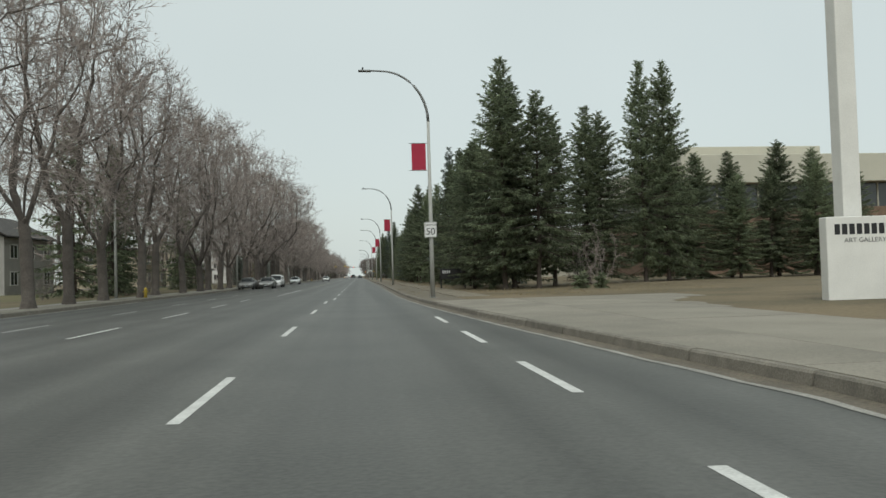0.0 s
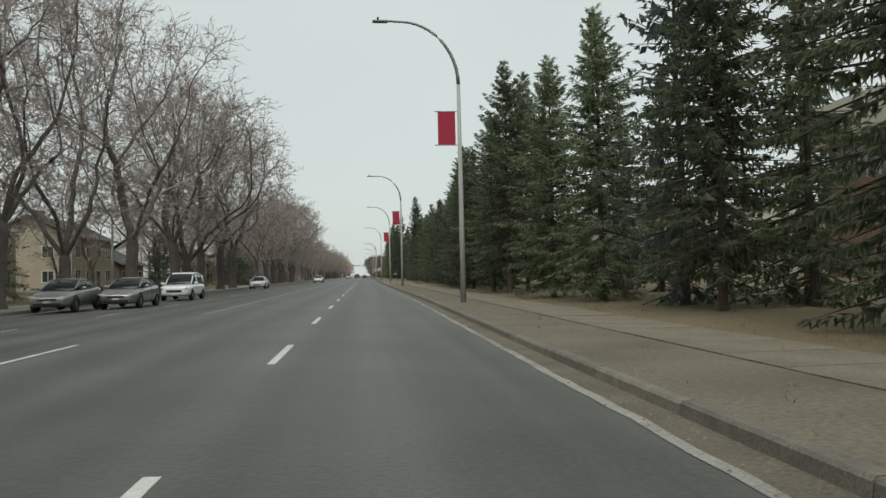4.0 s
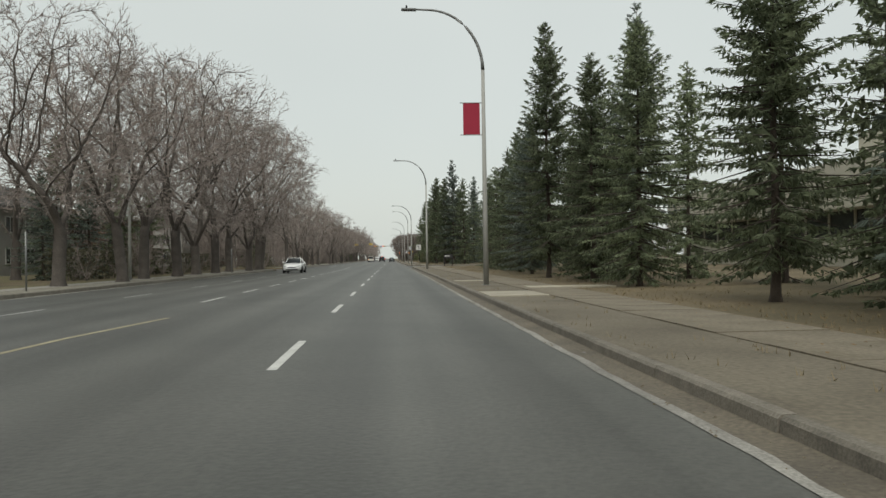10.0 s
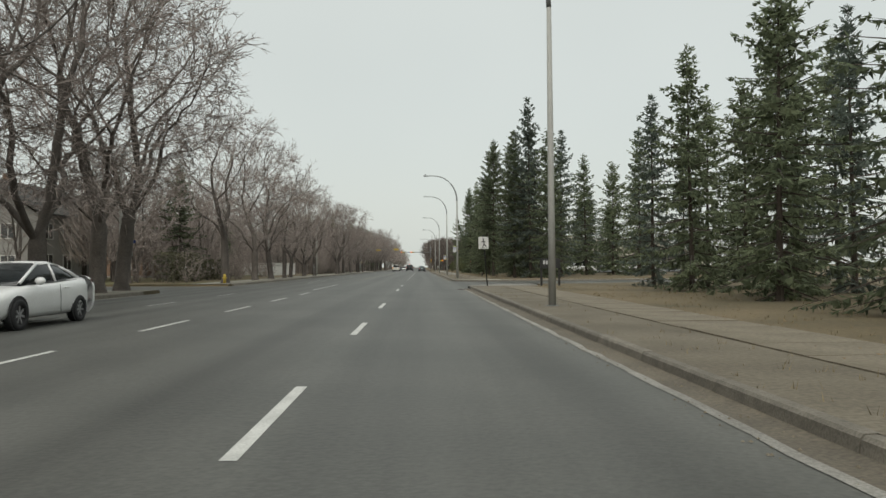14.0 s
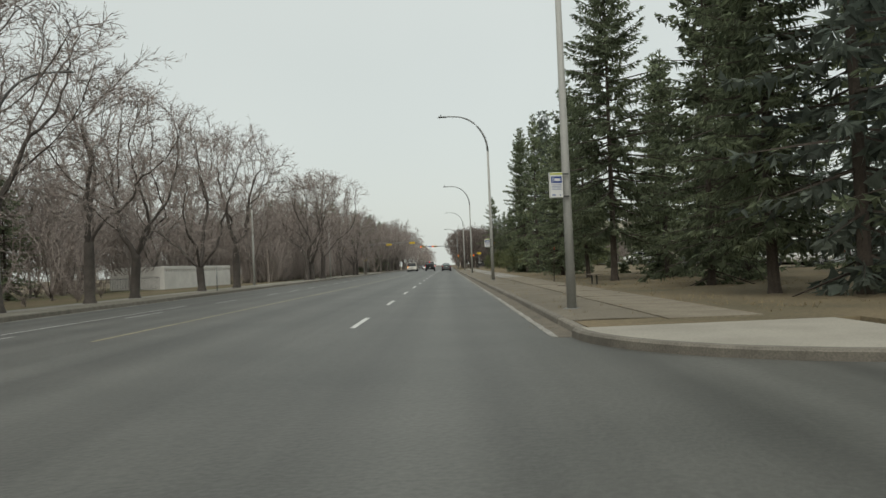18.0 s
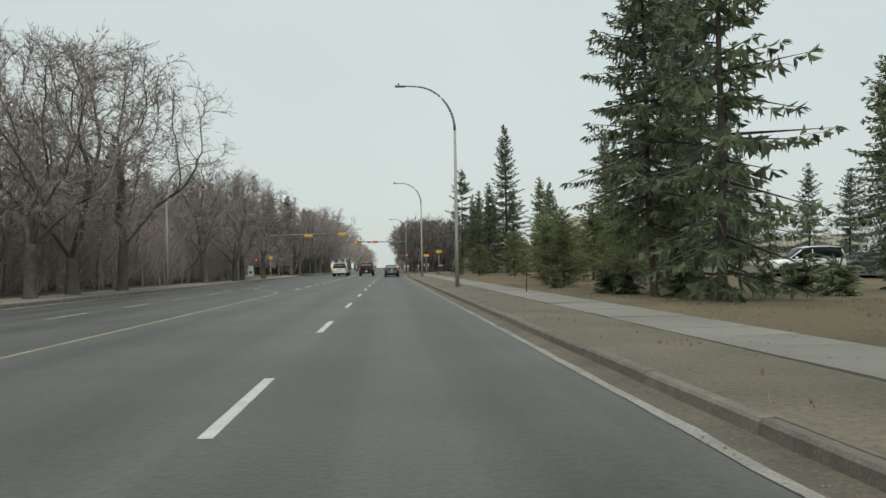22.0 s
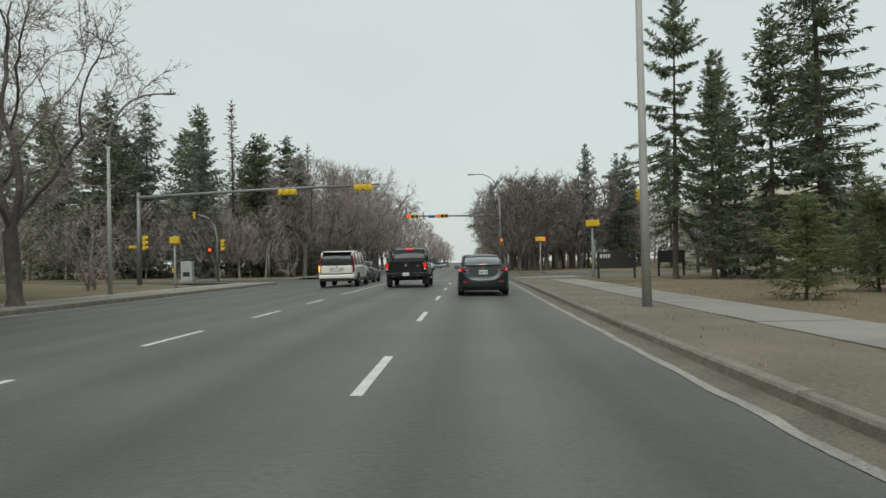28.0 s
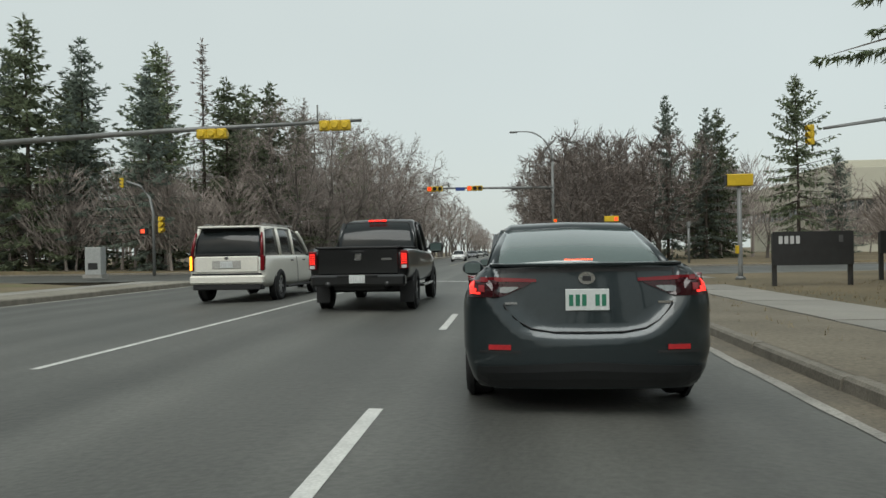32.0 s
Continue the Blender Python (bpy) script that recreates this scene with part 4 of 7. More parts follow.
def street_lamp(y, side=1, x=4.0, head=11.3, banner=False, label="tall galvanised street lamp with a curved arm"):
    """A tapered pole with a swept arm towards the road."""
    e = empty("street_lamp", pose(x, y, 0.1), label, "street lamp", "street lamps")
    reach = -2.75 * side
    straight = head - 2.6
    tube("pole", [(0, 0, 0.0), (0, 0, 3), (0, 0, straight)], [0.115, 0.10, 0.07], 12, POLE_CONC, e)
    pts = []
    for k in range(13):
        a = math.pi / 2 * k / 12
        pts.append((reach * 0.82 * (1 - math.cos(a)), 0, straight + 2.5 * math.sin(a)))
    pts.append((reach, 0, head - 0.08))
    tube("arm", pts, [0.075 - 0.035 * k / 13 for k in range(14)], 10, GALV, e)
    bm = box(min(reach, reach - 0.62 * side), max(reach, reach - 0.62 * side), -0.11, 0.11, head - 0.14, head - 0.05, 0.03)
    lh = part("lamp_head", bm, GALV, e, "flat grey luminaire head")
    tube("photocell", [(reach - 0.4 * side, 0, head - 0.03), (reach - 0.4 * side, 0, head + 0.08)], [0.04, 0.04], 8, SIGN_BLACK, lh)
    tube("base_plate", [(0, 0, 0.0), (0, 0, 0.03)], [0.2, 0.2], 12, GALV, e)
    if banner:
        part("banner", box(-0.86, -0.16, -0.006, 0.006, 6.3, 7.6), BANNER, e, "crimson cloth banner")
        for z in (6.28, 7.62):
            tube("banner_rod", [(-0.98, 0, z), (0.05, 0, z)], [0.018, 0.018], 6, GALV, e)
    return e


for x, yy, head, ban in ((3.7, 36.0, 11.3, True), (4.0, 85.4, 11.3, True), (3.96, 131.2, 11.3, True), (4.07, 168.5, 11.6, True), (3.88, 214.9, 11.45, False), (3.73, 267.4, 10.45, False), (3.9, 300.9, 11.55, False), (3.95, 346.3, 11.5, False), (4.05, 393.9, 11.4, False)):
    street_lamp(yy, 1, x, head, ban)
for yy in (56.8, 111.3, 150, 189.8, 237.5, 280, 320, 365.5, 412):
    street_lamp(yy, -1, -17.7, 9.9, False, "grey street lamp on the far side with a curved arm")

# ---- kerbs, gutters, walks ----


def free_runs(a, b, breaks):
    runs, at = [], a
    for p, q in breaks:
        if q < a or p > b:
            continue
        runs.append((at, p))
        at = q
    runs.append((at, b))
    return [(p, q) for p, q in runs if q - p > 1]


def kerb_mesh(length, face):
    """A kerb stone with a rounded upper edge on its road side; face: 1 where the road lies at lower x."""
    prof = [(-0.02, -0.30), (0.0, -0.05), (0.012, 0.055), (0.04, 0.085), (0.16, 0.09), (0.16, -0.30)]
    v = [(x * face, yy, z) for yy in (0.006, length - 0.006) for x, z in prof]
    n = len(prof)
    f = [(i, (i + 1) % n, (i + 1) % n + n, i + n) for i in range(n)] + [tuple(range(n)), tuple(reversed(range(n, 2 * n)))]
    me = bpy.data.meshes.new("kerb_stone")
    me.from_pydata(v, [], f)
    me.materials.append(KERB)
    return me


SIDE_L = (236.0, 251.0)
stone_r, stone_l, stone_far = kerb_mesh(2.5, 1), kerb_mesh(4.0, -1), kerb_mesh(12.0, 1)
kerb_r = tagged(new("kerb_east"), "worn grey concrete kerb with chipped edges along the road", "kerb", kind="structure")
kerb_l = tagged(new("kerb_west"), "grey concrete kerb along the far side of the road", "kerb", kind="structure")
rk = random.Random(3)
for a, b in free_runs(-20, 520, (SIDE_A, CROSS)):
    y = a
    if a == SIDE_A[1]:
        y += 3.5
    if a > CROSS[0]:
        continue
    end = b - 4.5 if b == SIDE_A[0] else CROSS[0] - 5
    count = round((end - y) / 2.5)
    pitch = (end - y) / count
    for k in range(count):
        o = new("kerb_stone", stone_r)
        o.parent = kerb_r
        o.matrix_basis = pose(KERB_R + flare(y) + rk.uniform(-0.008, 0.008), y, 0.02 + rk.uniform(-0.008, 0.006), 0, rk.uniform(-1, 1), rk.uniform(-0.15, 0.15) + math.degrees(math.atan((flare(y) - flare(y + 2.5)) / 2.5)))
        y += pitch
y = CROSS[1] + 2
while y < 900:
    o = new("kerb_stone", stone_far)
    o.parent = kerb_r
    o.location = (KERB_R, y, 0.02)
    y += 12
for a, b in free_runs(-20, 900, (SIDE_L, CROSS)):
    y = a + 1.0
    while y < b - 4.5:
        o = new("kerb_stone", stone_l)
        o.parent = kerb_l
        o.matrix_basis = pose(KERB_L, y, 0.02 + rk.uniform(-0.01, 0.01))
        y += 4.0


def corner(name, cx, cy, radius, a0, a1, label):
    """A quarter circle of kerb round a street corner."""
    n = 14
    prof = [(-0.0, -0.30), (0.0, 0.07), (0.035, 0.105), (0.16, 0.11), (0.16, -0.30)]
    rows = []
    for k in range(n + 1):
        q = radians(a0 + (a1 - a0) * k / n)
        rows.append([(cx + (radius - p) * math.cos(q), cy + (radius - p) * math.sin(q), z) for p, z in prof])
    return strip(name, rows, KERB, label, "kerb")


def corner_fill(name, cx, cy, radius, a0, a1, material, label, z=0.108):
    v = [(cx, cy, z)] + [(cx + (radius - 0.14) * math.cos(radians(a0 + (a1 - a0) * k / 12)), cy + (radius - 0.14) * math.sin(radians(a0 + (a1 - a0) * k / 12)), z) for k in range(13)]
    return tagged(link_mesh(name, v, [(0, k, k + 1) for k in range(1, 13)], material), label, "pavement", kind="structure")


CORNER = mat("pale corner concrete", (0.288, 0.268, 0.224), 0.85, var=0.12, scale=0.8, fine=30, bump=0.1)
corner("kerb_corner_south", KERB_R + 4.5, SIDE_A[0] - 4.5, 4.5, 90, 180, "rounded concrete kerb at the street corner")
corner_fill("corner_walk_south", KERB_R + 4.5, SIDE_A[0] - 4.5, 4.5, 90, 180, SIDEWALK, "pale concrete pad at the street corner")
corner("kerb_corner_north", KERB_R + 4.5, SIDE_A[1] + 3.5, 4.5, 180, 270, "rounded concrete kerb past the side street")
corner_fill("corner_walk_north", KERB_R + 4.5, SIDE_A[1] + 3.5, 4.5, 180, 270, CORNER, "pale concrete pad with a ramp past the side street")
corner("kerb_corner_lights", KERB_R + 5, CROSS[0] - 5, 5.0, 90, 180, "rounded concrete kerb at the traffic lights")
corner_fill("corner_walk_lights", KERB_R + 5, CROSS[0] - 5, 5.0, 90, 180, SIDEWALK, "pale concrete corner at the traffic lights")
for nm, x0, x1, yy in (("side_kerb_south", KERB_R + 4.5, 60, SIDE_A[0]), ("side_kerb_north", KERB_R + 4.5, 60, SIDE_A[1] - 1.0), ("cross_kerb_south", KERB_R + 5, 120, CROSS[0]), ("cross_kerb_north", KERB_R + 5, 120, CROSS[1]), ("cross_kerb_west", -120, KERB_L - 3, CROSS[0]), ("cross_kerb_far_west", -120, KERB_L - 3, CROSS[1])):
    south = yy in (SIDE_A[0], CROSS[0])
    part_z = [(0, -0.2), (0, 0.08), (-0.03 if south else 0.03, 0.105), (-0.16 if south else 0.16, 0.11)]
    strip(nm, [[(x, yy + p, z) for p, z in part_z] for x in np.linspace(x0, x1, 8)], KERB, "grey concrete kerb along the side street", "kerb")
strip("side_walk_north", [[(x, y, 0.118) for y in (SIDE_A[1] - 0.85, SIDE_A[1] + 0.9)] for x in (KERB_R + 4.4, 12, 30)], CORNER, "pale concrete walk along the side street", "pavement")
strip("warning_pad", [[(x, y, 0.124) for y in (SIDE_A[1] - 0.6, SIDE_A[1] + 0.3)] for x in (8.2, 10.6)], mat("terracotta pad", (0.30, 0.15, 0.10), 0.85, var=0.1), "reddish tactile paving pad at the crossing", "pavement")

for a, b in free_runs(-20, 900, ((SIDE_A[0] - 4.5, SIDE_A[1] + 3.5), (CROSS[0] - 5, CROSS[1] + 3))):
    edge = lambda y: KERB_R + flare(y) - 0.46 + 0.05 * noise.noise(Vector((0, y * 0.9, 1)))
    strip("gutter", [[(edge(y), y, road_z(edge(y)) + 0.007), (edge(y) + 0.13 + 0.05 * noise.noise(Vector((4, y * 1.3, 1))), y, road_z(edge(y)) + 0.005)] for y in np.arange(a, b, 0.6)], GUTTER, "pale worn concrete lip of the gutter", "gutter")
    strip("gutter_sand", [[(edge(y) + 0.05, y, road_z(edge(y)) + 0.002), (KERB_R + flare(y) - 0.12, y, road_z(KERB_R + flare(y)) + 0.008 + 0.01 * noise.noise(Vector((2, y * 0.7, 0)))), (KERB_R + flare(y) + 0.02, y, road_z(KERB_R + flare(y)) + 0.03)] for y in np.arange(a, b, 0.8)], SAND, "damp brown sand swept into the gutter", "gutter")
for a, b in free_runs(-20, 900, (SIDE_L, CROSS)):
    strip("gutter_west", [[(KERB_L - 0.01, y, road_z(KERB_L) + 0.006), (KERB_L + 0.4, y, road_z(KERB_L + 0.4) + 0.006)] for y in np.arange(a, b, 4)], GUTTER, "pale concrete gutter along the far kerb", "gutter")
    strip("boulevard_walk_west", [[(KERB_L - 3.3, y, 0.112), (KERB_L - 1.9, y, 0.112)] for y in (a, b)], mat("far walk concrete", (0.26, 0.25, 0.22), 0.85, var=0.15, scale=0.4), "grey concrete walk under the elms", "pavement")
    strip("boulevard_west", [[(KERB_L - 1.9, y, 0.106), (KERB_L - 0.15, y, 0.106)] for y in (a, b)], mat("worn verge", (0.16, 0.145, 0.11), 0.95, var=0.2, scale=0.35, fine=8, second=(0.22, 0.205, 0.17)), "worn pale verge under the elms", "verge")
    strip("lawn_west", [[(x, y, ground_z(x, y) + 0.008) for x in (-36, -30, -25, -22, KERB_L - 3.3)] for y in np.arange(a, min(b, 432), 6)], LAWN, "green-brown spring lawns in front of the houses", "lawn")

for a, b in free_runs(32.2, 428, (SIDE_A,)):
    a2 = a + (5 if a > 200 else 0)
    strip("boulevard", [[(KERB_R + flare(y) + 0.14, y, 0.108), (3.4 + 0.5 * flare(y), y, 0.118 + 0.015 * noise.noise(Vector((1, y * 0.3, 0)))), (4.1, y, 0.118 + 0.015 * noise.noise(Vector((2, y * 0.3, 0)))), (4.86, y, 0.106)] for y in np.arange(a2, b - 4, 1.5)], DIRT, "bare sandy boulevard of matted dry grass", "verge")

slab = bpy.data.meshes.new("slab")
bm = box(-0.88, 0.88, 0.008, 1.492, -0.06, 0.0)
bm.to_mesh(slab)
bm.free()
slab.materials.append(SIDEWALK)
slab_mud = slab.copy()
slab_mud.materials[0] = MUDDY
walk_thing = tagged(new("sidewalk"), "concrete sidewalk slabs, muddy and leaf-covered in part", "sidewalk", kind="structure")
for a, b in free_runs(36, 428, (SIDE_A,)):
    y = a + (4.5 if a > 200 else 0)
    while y < b - 6:
        muddy = y < 306
        o = new("slab", slab_mud if muddy else slab)
        o.parent = walk_thing
        o.matrix_basis = pose(5.75, y, 0.124 + rk.uniform(-0.006, 0.006), rk.uniform(-0.2, 0.2), rk.uniform(-0.25, 0.25))
        y += 1.5

# concrete apron in front of the gallery
panel = bpy.data.meshes.new("panel")
bm = box(0.01, 3.69, 0.01, 3.99, -0.08, 0)
bm.to_mesh(panel)
bm.free()
panel.materials.append(mat("tan concrete", (0.225, 0.205, 0.165), 0.9, var=0.14, scale=0.5, fine=30, bump=0.15, objrand=0.07))
apron = tagged(new("apron"), "wide stained tan concrete apron beside the kerb", "pavement", kind="structure")
for i in range(4):
    for j in range(11):
        if i == 3 and j > 8:
            continue
        y0 = -12 + j * 4
        if i == 0:
            bm = bmesh.new()
            ring = [(KERB_R + 0.15 + flare(y0), y0 + 0.01), (KERB_R + 0.17 + 3.69, y0 + 0.01), (KERB_R + 0.17 + 3.69, y0 + 3.99), (KERB_R + 0.15 + flare(y0 + 4), y0 + 3.99)]
            low, top = [bm.verts.new((x, y, 0.03)) for x, y in ring], [bm.verts.new((x, y, 0.116)) for x, y in ring]
            bm.faces.new(top)
            for k in range(4):
                bm.faces.new((low[k], low[(k + 1) % 4], top[(k + 1) % 4], top[k]))
            part("panel", bm, panel.materials[0], apron)
            continue
        o = new("panel", panel)
        o.parent = apron
        o.location = (KERB_R + 0.17 + i * 3.7, y0, 0.116 + rk.uniform(-0.004, 0.004))

# pads of paler concrete between kerb and walk
pad_mat = mat("pale concrete pad", (0.36, 0.33, 0.26), 0.85, var=0.12, scale=1.2, fine=40, bump=0.1, objrand=0.08)
for x0, x1, y0, y1, z in ((3.0, 4.75, 159.3, 162.2, 0.148), (5.2, 8.4, 164.6, 166.0, 0.15), (3.2, 4.9, 173.2, 174.4, 0.147)):
    tagged(part("concrete_pad", box(x0, x1, y0, y1, -0.05, z, 0.008), pad_mat, None), "pale concrete pad set into the dirt boulevard", "pavement", kind="structure")

# ---- more road paint ----
dashes(-6.2, every(-20, 46, 16.9, 7.85), 3.6)
dashes(2.47, every(0, 22, 13.8, 6.0), 2.9, 0.14)
paint("lane_line", [(-5.25, y) for y in range(50, 72, 3)], 0.11, WHITE_PAINT, "worn solid white lane line")
paint("centre_line", [(-5.25, y) for y in range(82, 146, 4)] + [(-5.0, 150), (-4.6, 154)], 0.11, YELLOW_PAINT, "faded yellow centre line")
dashes(-5.35, every(158, 181, 165.8, 6.1) + [183.4] + every(188, 232, 189.0, 6.2), 2.9, 0.12)
paint("lane_line", [(-5.85, y) for y in range(234, 248, 3)], 0.11, WHITE_PAINT, "worn solid white lane line")
paint("centre_line", [(-6.1 + 0.8 * min(1, (y - 264) / 40), y) for y in range(264, 336, 4)] + [(-5.27, 338), (-5.35, 341), (-5.7, 343.5), (-6.4, 346.3), (-7.3, 348.8), (-8.2, 351.5), (-8.8, 354.5), (-9.0, 358), (-9.0, 363)], 0.11, YELLOW_PAINT, "faded yellow centre line with a rounded end")
dashes(-5.2, every(343, 402, 358.3, 5.86), 2.6)
paint("lane_line", [(-5.25, y) for y in range(406, 430, 3)], 0.11, WHITE_PAINT, "solid white turn-lane line")
for y in every(-20, 284, 3.0):
    if 234 < y < 252:
        continue
    paint("lane_dash", [(-9.4, y), (-9.4, y + 3)], 0.10, WHITE_PAINT, "worn white lane dash painted on the asphalt")["group"] = "lane dashes"
for y in every(290, 366, 307.9, 5.9):
    paint("lane_dash", [(-9.2 if y < 345 else -9.7, y), (-9.2 if y < 345 else -9.7, y + 2.7)], 0.10, WHITE_PAINT, "worn white lane dash painted on the asphalt")["group"] = "lane dashes"
paint("lane_line", [(-10.3, y) for y in range(263, 283, 3)], 0.10, WHITE_PAINT, "worn solid white lane line")
paint("stop_line", [(-5.2, 429.5), (2.3, 429.5)], 0.4, WHITE_PAINT, "white stop line before the crossing")
for yy in (431.2, 433.4):
    paint("crosswalk_line", [(-14.4, yy), (2.4, yy)], 0.12, WHITE_PAINT, "thin white crosswalk line")
paint("centre_line", [(-5.25, 462), (-5.25, 900)], 0.11, YELLOW_PAINT, "faded yellow centre line past the lights")
for x0, x1 in ((4.2, 9.5), (11, 16)):
    strip("side_stop_line", [[(x, y, 0.036 if x < 8 else 0.0) for y in (248.2, 248.29)] for x in (x0, x1)], WHITE_PAINT, "thin worn white line on the side street", "road marking")

# tar seams and patches
TAR = mat("tar seam", (0.05, 0.05, 0.048), 0.5, var=0.2)
for n in range(4):
    y = 52 + n * 97 + rk.uniform(-3, 3)
    x0 = rk.choice((-4.6, -1.0, 0.2))
    pts = [(x0 + k * rk.uniform(0.35, 0.6), y + 0.25 * noise.noise(Vector((n, k * 0.7, 0)))) for k in range(4)]
    paint("tar_seam", [p for p in pts if p[0] < 2.3], 0.018, TAR, "thin dark sealed crack across the asphalt")["group"] = "sealed cracks"

# ---- signs ----


def bars(parent, rows, y, material):
    """Plain bars for writing that is not spelled out: rows of x0, x1, z0, z1."""
    for x0, x1, z0, z1 in rows:
        part("mark", box(x0, x1, y - 0.004, y, z0, z1), material, parent)


def words(text, parent, x, z, y, size, material):
    cu = bpy.data.curves.new("letters", "FONT")
    cu.body, cu.size, cu.align_x, cu.extrude = text, size, "CENTER", 0.002
    tmp = new("letters", cu)
    me = bpy.data.meshes.new_from_object(tmp.evaluated_get(bpy.context.evaluated_depsgraph_get()))
    bpy.data.objects.remove(tmp)
    me.materials.clear()
    me.materials.append(material)
    o = new("letters", me)
    o.parent = parent
    o.matrix_basis = pose(x, y, z, 90)
    return o


e = empty("speed_limit_sign", pose(3.66, 35.84, 3.07), "white speed limit sign bolted to a lamp pole", "road sign")
part("panel", box(-0.30, 0.30, -0.004, 0.004, 0, 0.75, 0.003), SIGN_WHITE, e)
for z0, z1 in ((0.015, 0.025), (0.725, 0.735)):
    part("border", box(-0.28, 0.28, -0.007, -0.004, z0, z1), SIGN_BLACK, e)
for x0, x1 in ((-0.285, -0.275), (0.275, 0.285)):
    part("border", box(x0, x1, -0.007, -0.004, 0.015, 0.735), SIGN_BLACK, e)
words("MAXIMUM", e, 0, 0.565, -0.006, 0.125, SIGN_BLACK)
words("50", e, 0, 0.13, -0.006, 0.47, SIGN_BLACK)
part("bracket", box(-0.05, 0.05, 0.004, 0.06, 0.1, 0.65), GALV, e)


def block_sign(x0, x1, y, zb, zt, marks, label):
    e = empty("block_sign", pose(x0, y, 0.1), label, "sign", "block signs")
    w = x1 - x0
    part("panel", box(0.0, w, -0.03, 0.03, zb, zt, 0.006), mat("dark sign board", (0.022, 0.022, 0.022), 0.6, var=0.2, scale=3), e)
    for x in (0.06, w - 0.06):
        part("post", box(x - 0.06, x + 0.06, 0.03, 0.15, -0.1, zt - 0.05, 0.008), mat("dark sign post", (0.03, 0.028, 0.025), 0.8, var=0.2), e)
    for k in range(marks):
        a = 0.16 + k * 0.165
        part("mark", box(a, a + 0.11, -0.034, -0.03, zt - 0.36, zt - 0.13), SIGN_GREY, e)
    if marks:
        part("arrow", box(w - 0.42, w - 0.30, -0.034, -0.03, zt - 0.33, zt - 0.12), mat("sign grey arrow", (0.10, 0.10, 0.10), 0.7), e)
    return e


block_sign(6.45, 8.45, 57.4, 0.75, 1.55, 4, "dark block sign with pale figures on two posts")
block_sign(7.25, 8.45, 237.6, 1.05, 1.65, 4, "dark block sign with pale figures on two posts")
block_sign(7.7, 10.0, 421.3, 0.62, 1.62, 4, "dark block sign with pale figures on two posts")
block_sign(12.0, 13.7, 423.9, 0.9, 1.65, 0, "dark blank board on two posts in dry grass")

e = empty("crossing_sign", pose(4.02, 238.2, 0.1), "white crosswalk sign on a leaning dark post", "road sign")
tube("post", [(0.06, 0, 0), (-0.10, 0, 2.2), (-0.17, 0, 3.1)], [0.035, 0.035, 0.035], 8, SIGN_BLACK, e)
part("panel", box(-0.46, 0.15, -0.05, -0.04, 2.26, 3.0, 0.004), SIGN_WHITE, e)
bm = bmesh.new()
bmesh.ops.create_circle(bm, cap_ends=True, radius=0.045, segments=14, matrix=pose(-0.17, -0.053, 2.86, 90))
part("symbol", bm, SIGN_BLACK, e)
for pts in (((-0.17, 2.80), (-0.12, 2.56)), ((-0.13, 2.58), (-0.20, 2.36)), ((-0.12, 2.58), (0.02, 2.38)), ((-0.16, 2.76), (-0.28, 2.66)), ((-0.15, 2.76), (-0.03, 2.66))):
    tube("symbol", [(x, -0.052, z) for x, z in pts], [0.028, 0.022], 6, SIGN_BLACK, e)
part("symbol", box(-0.40, 0.08, -0.054, -0.05, 2.31, 2.325), SIGN_BLACK, e)


def bus_sign(x, y, z, label, w=0.36, h2=0.58):
    e = empty("bus_stop_sign", pose(x, y, z, 0, 0, 12), label, "bus stop sign", "bus stop signs")
    part("panel", box(-w / 2, w / 2, -0.05, 0.05, 0, h2, 0.012), SIGN_WHITE, e)
    part("cap", box(-w / 2 + 0.01, w / 2 - 0.01, -0.054, -0.05, h2 * 0.90, h2 * 0.985), mat("sign lime", (0.42, 0.46, 0.12), 0.5, var=0.06), e, "pale lime header band")
    part("symbol_field", box(-w / 2 + 0.03, w / 2 - 0.03, -0.054, -0.05, h2 * 0.58, h2 * 0.84), SIGN_BLUE, e, "dark blue field with a white bus symbol")
    bars(e, [(-w * 0.30, -w * 0.25, h2 * 0.62, h2 * 0.80), (-w * 0.16, w * 0.30, h2 * 0.66, h2 * 0.76)], -0.054, SIGN_WHITE)
    bars(e, [(-w * 0.36, w * 0.36, h2 * k, h2 * k + 0.012) for k in (0.50, 0.44, 0.38, 0.32)] + [(-w * 0.38, -w * 0.1, h2 * 0.08, h2 * 0.14), (w * 0.2, w * 0.3, h2 * 0.08, h2 * 0.14)], -0.05, mat("sign small print", (0.18, 0.22, 0.36), 0.6))
    for k in (0.06, 0.94):
        part("clamp", box(w / 2 - 0.02, w / 2 + 0.16, -0.015, 0.015, h2 * k - 0.015, h2 * k + 0.015), SIGN_BLACK, e)
    return e


bus_sign(3.45, 267.2, 2.75, "white and blue bus stop sign clamped to a lamp pole", 0.32, 0.6)
bus_sign(3.58, 300.75, 2.38, "white, blue and lime bus stop sign clamped to a lamp pole")

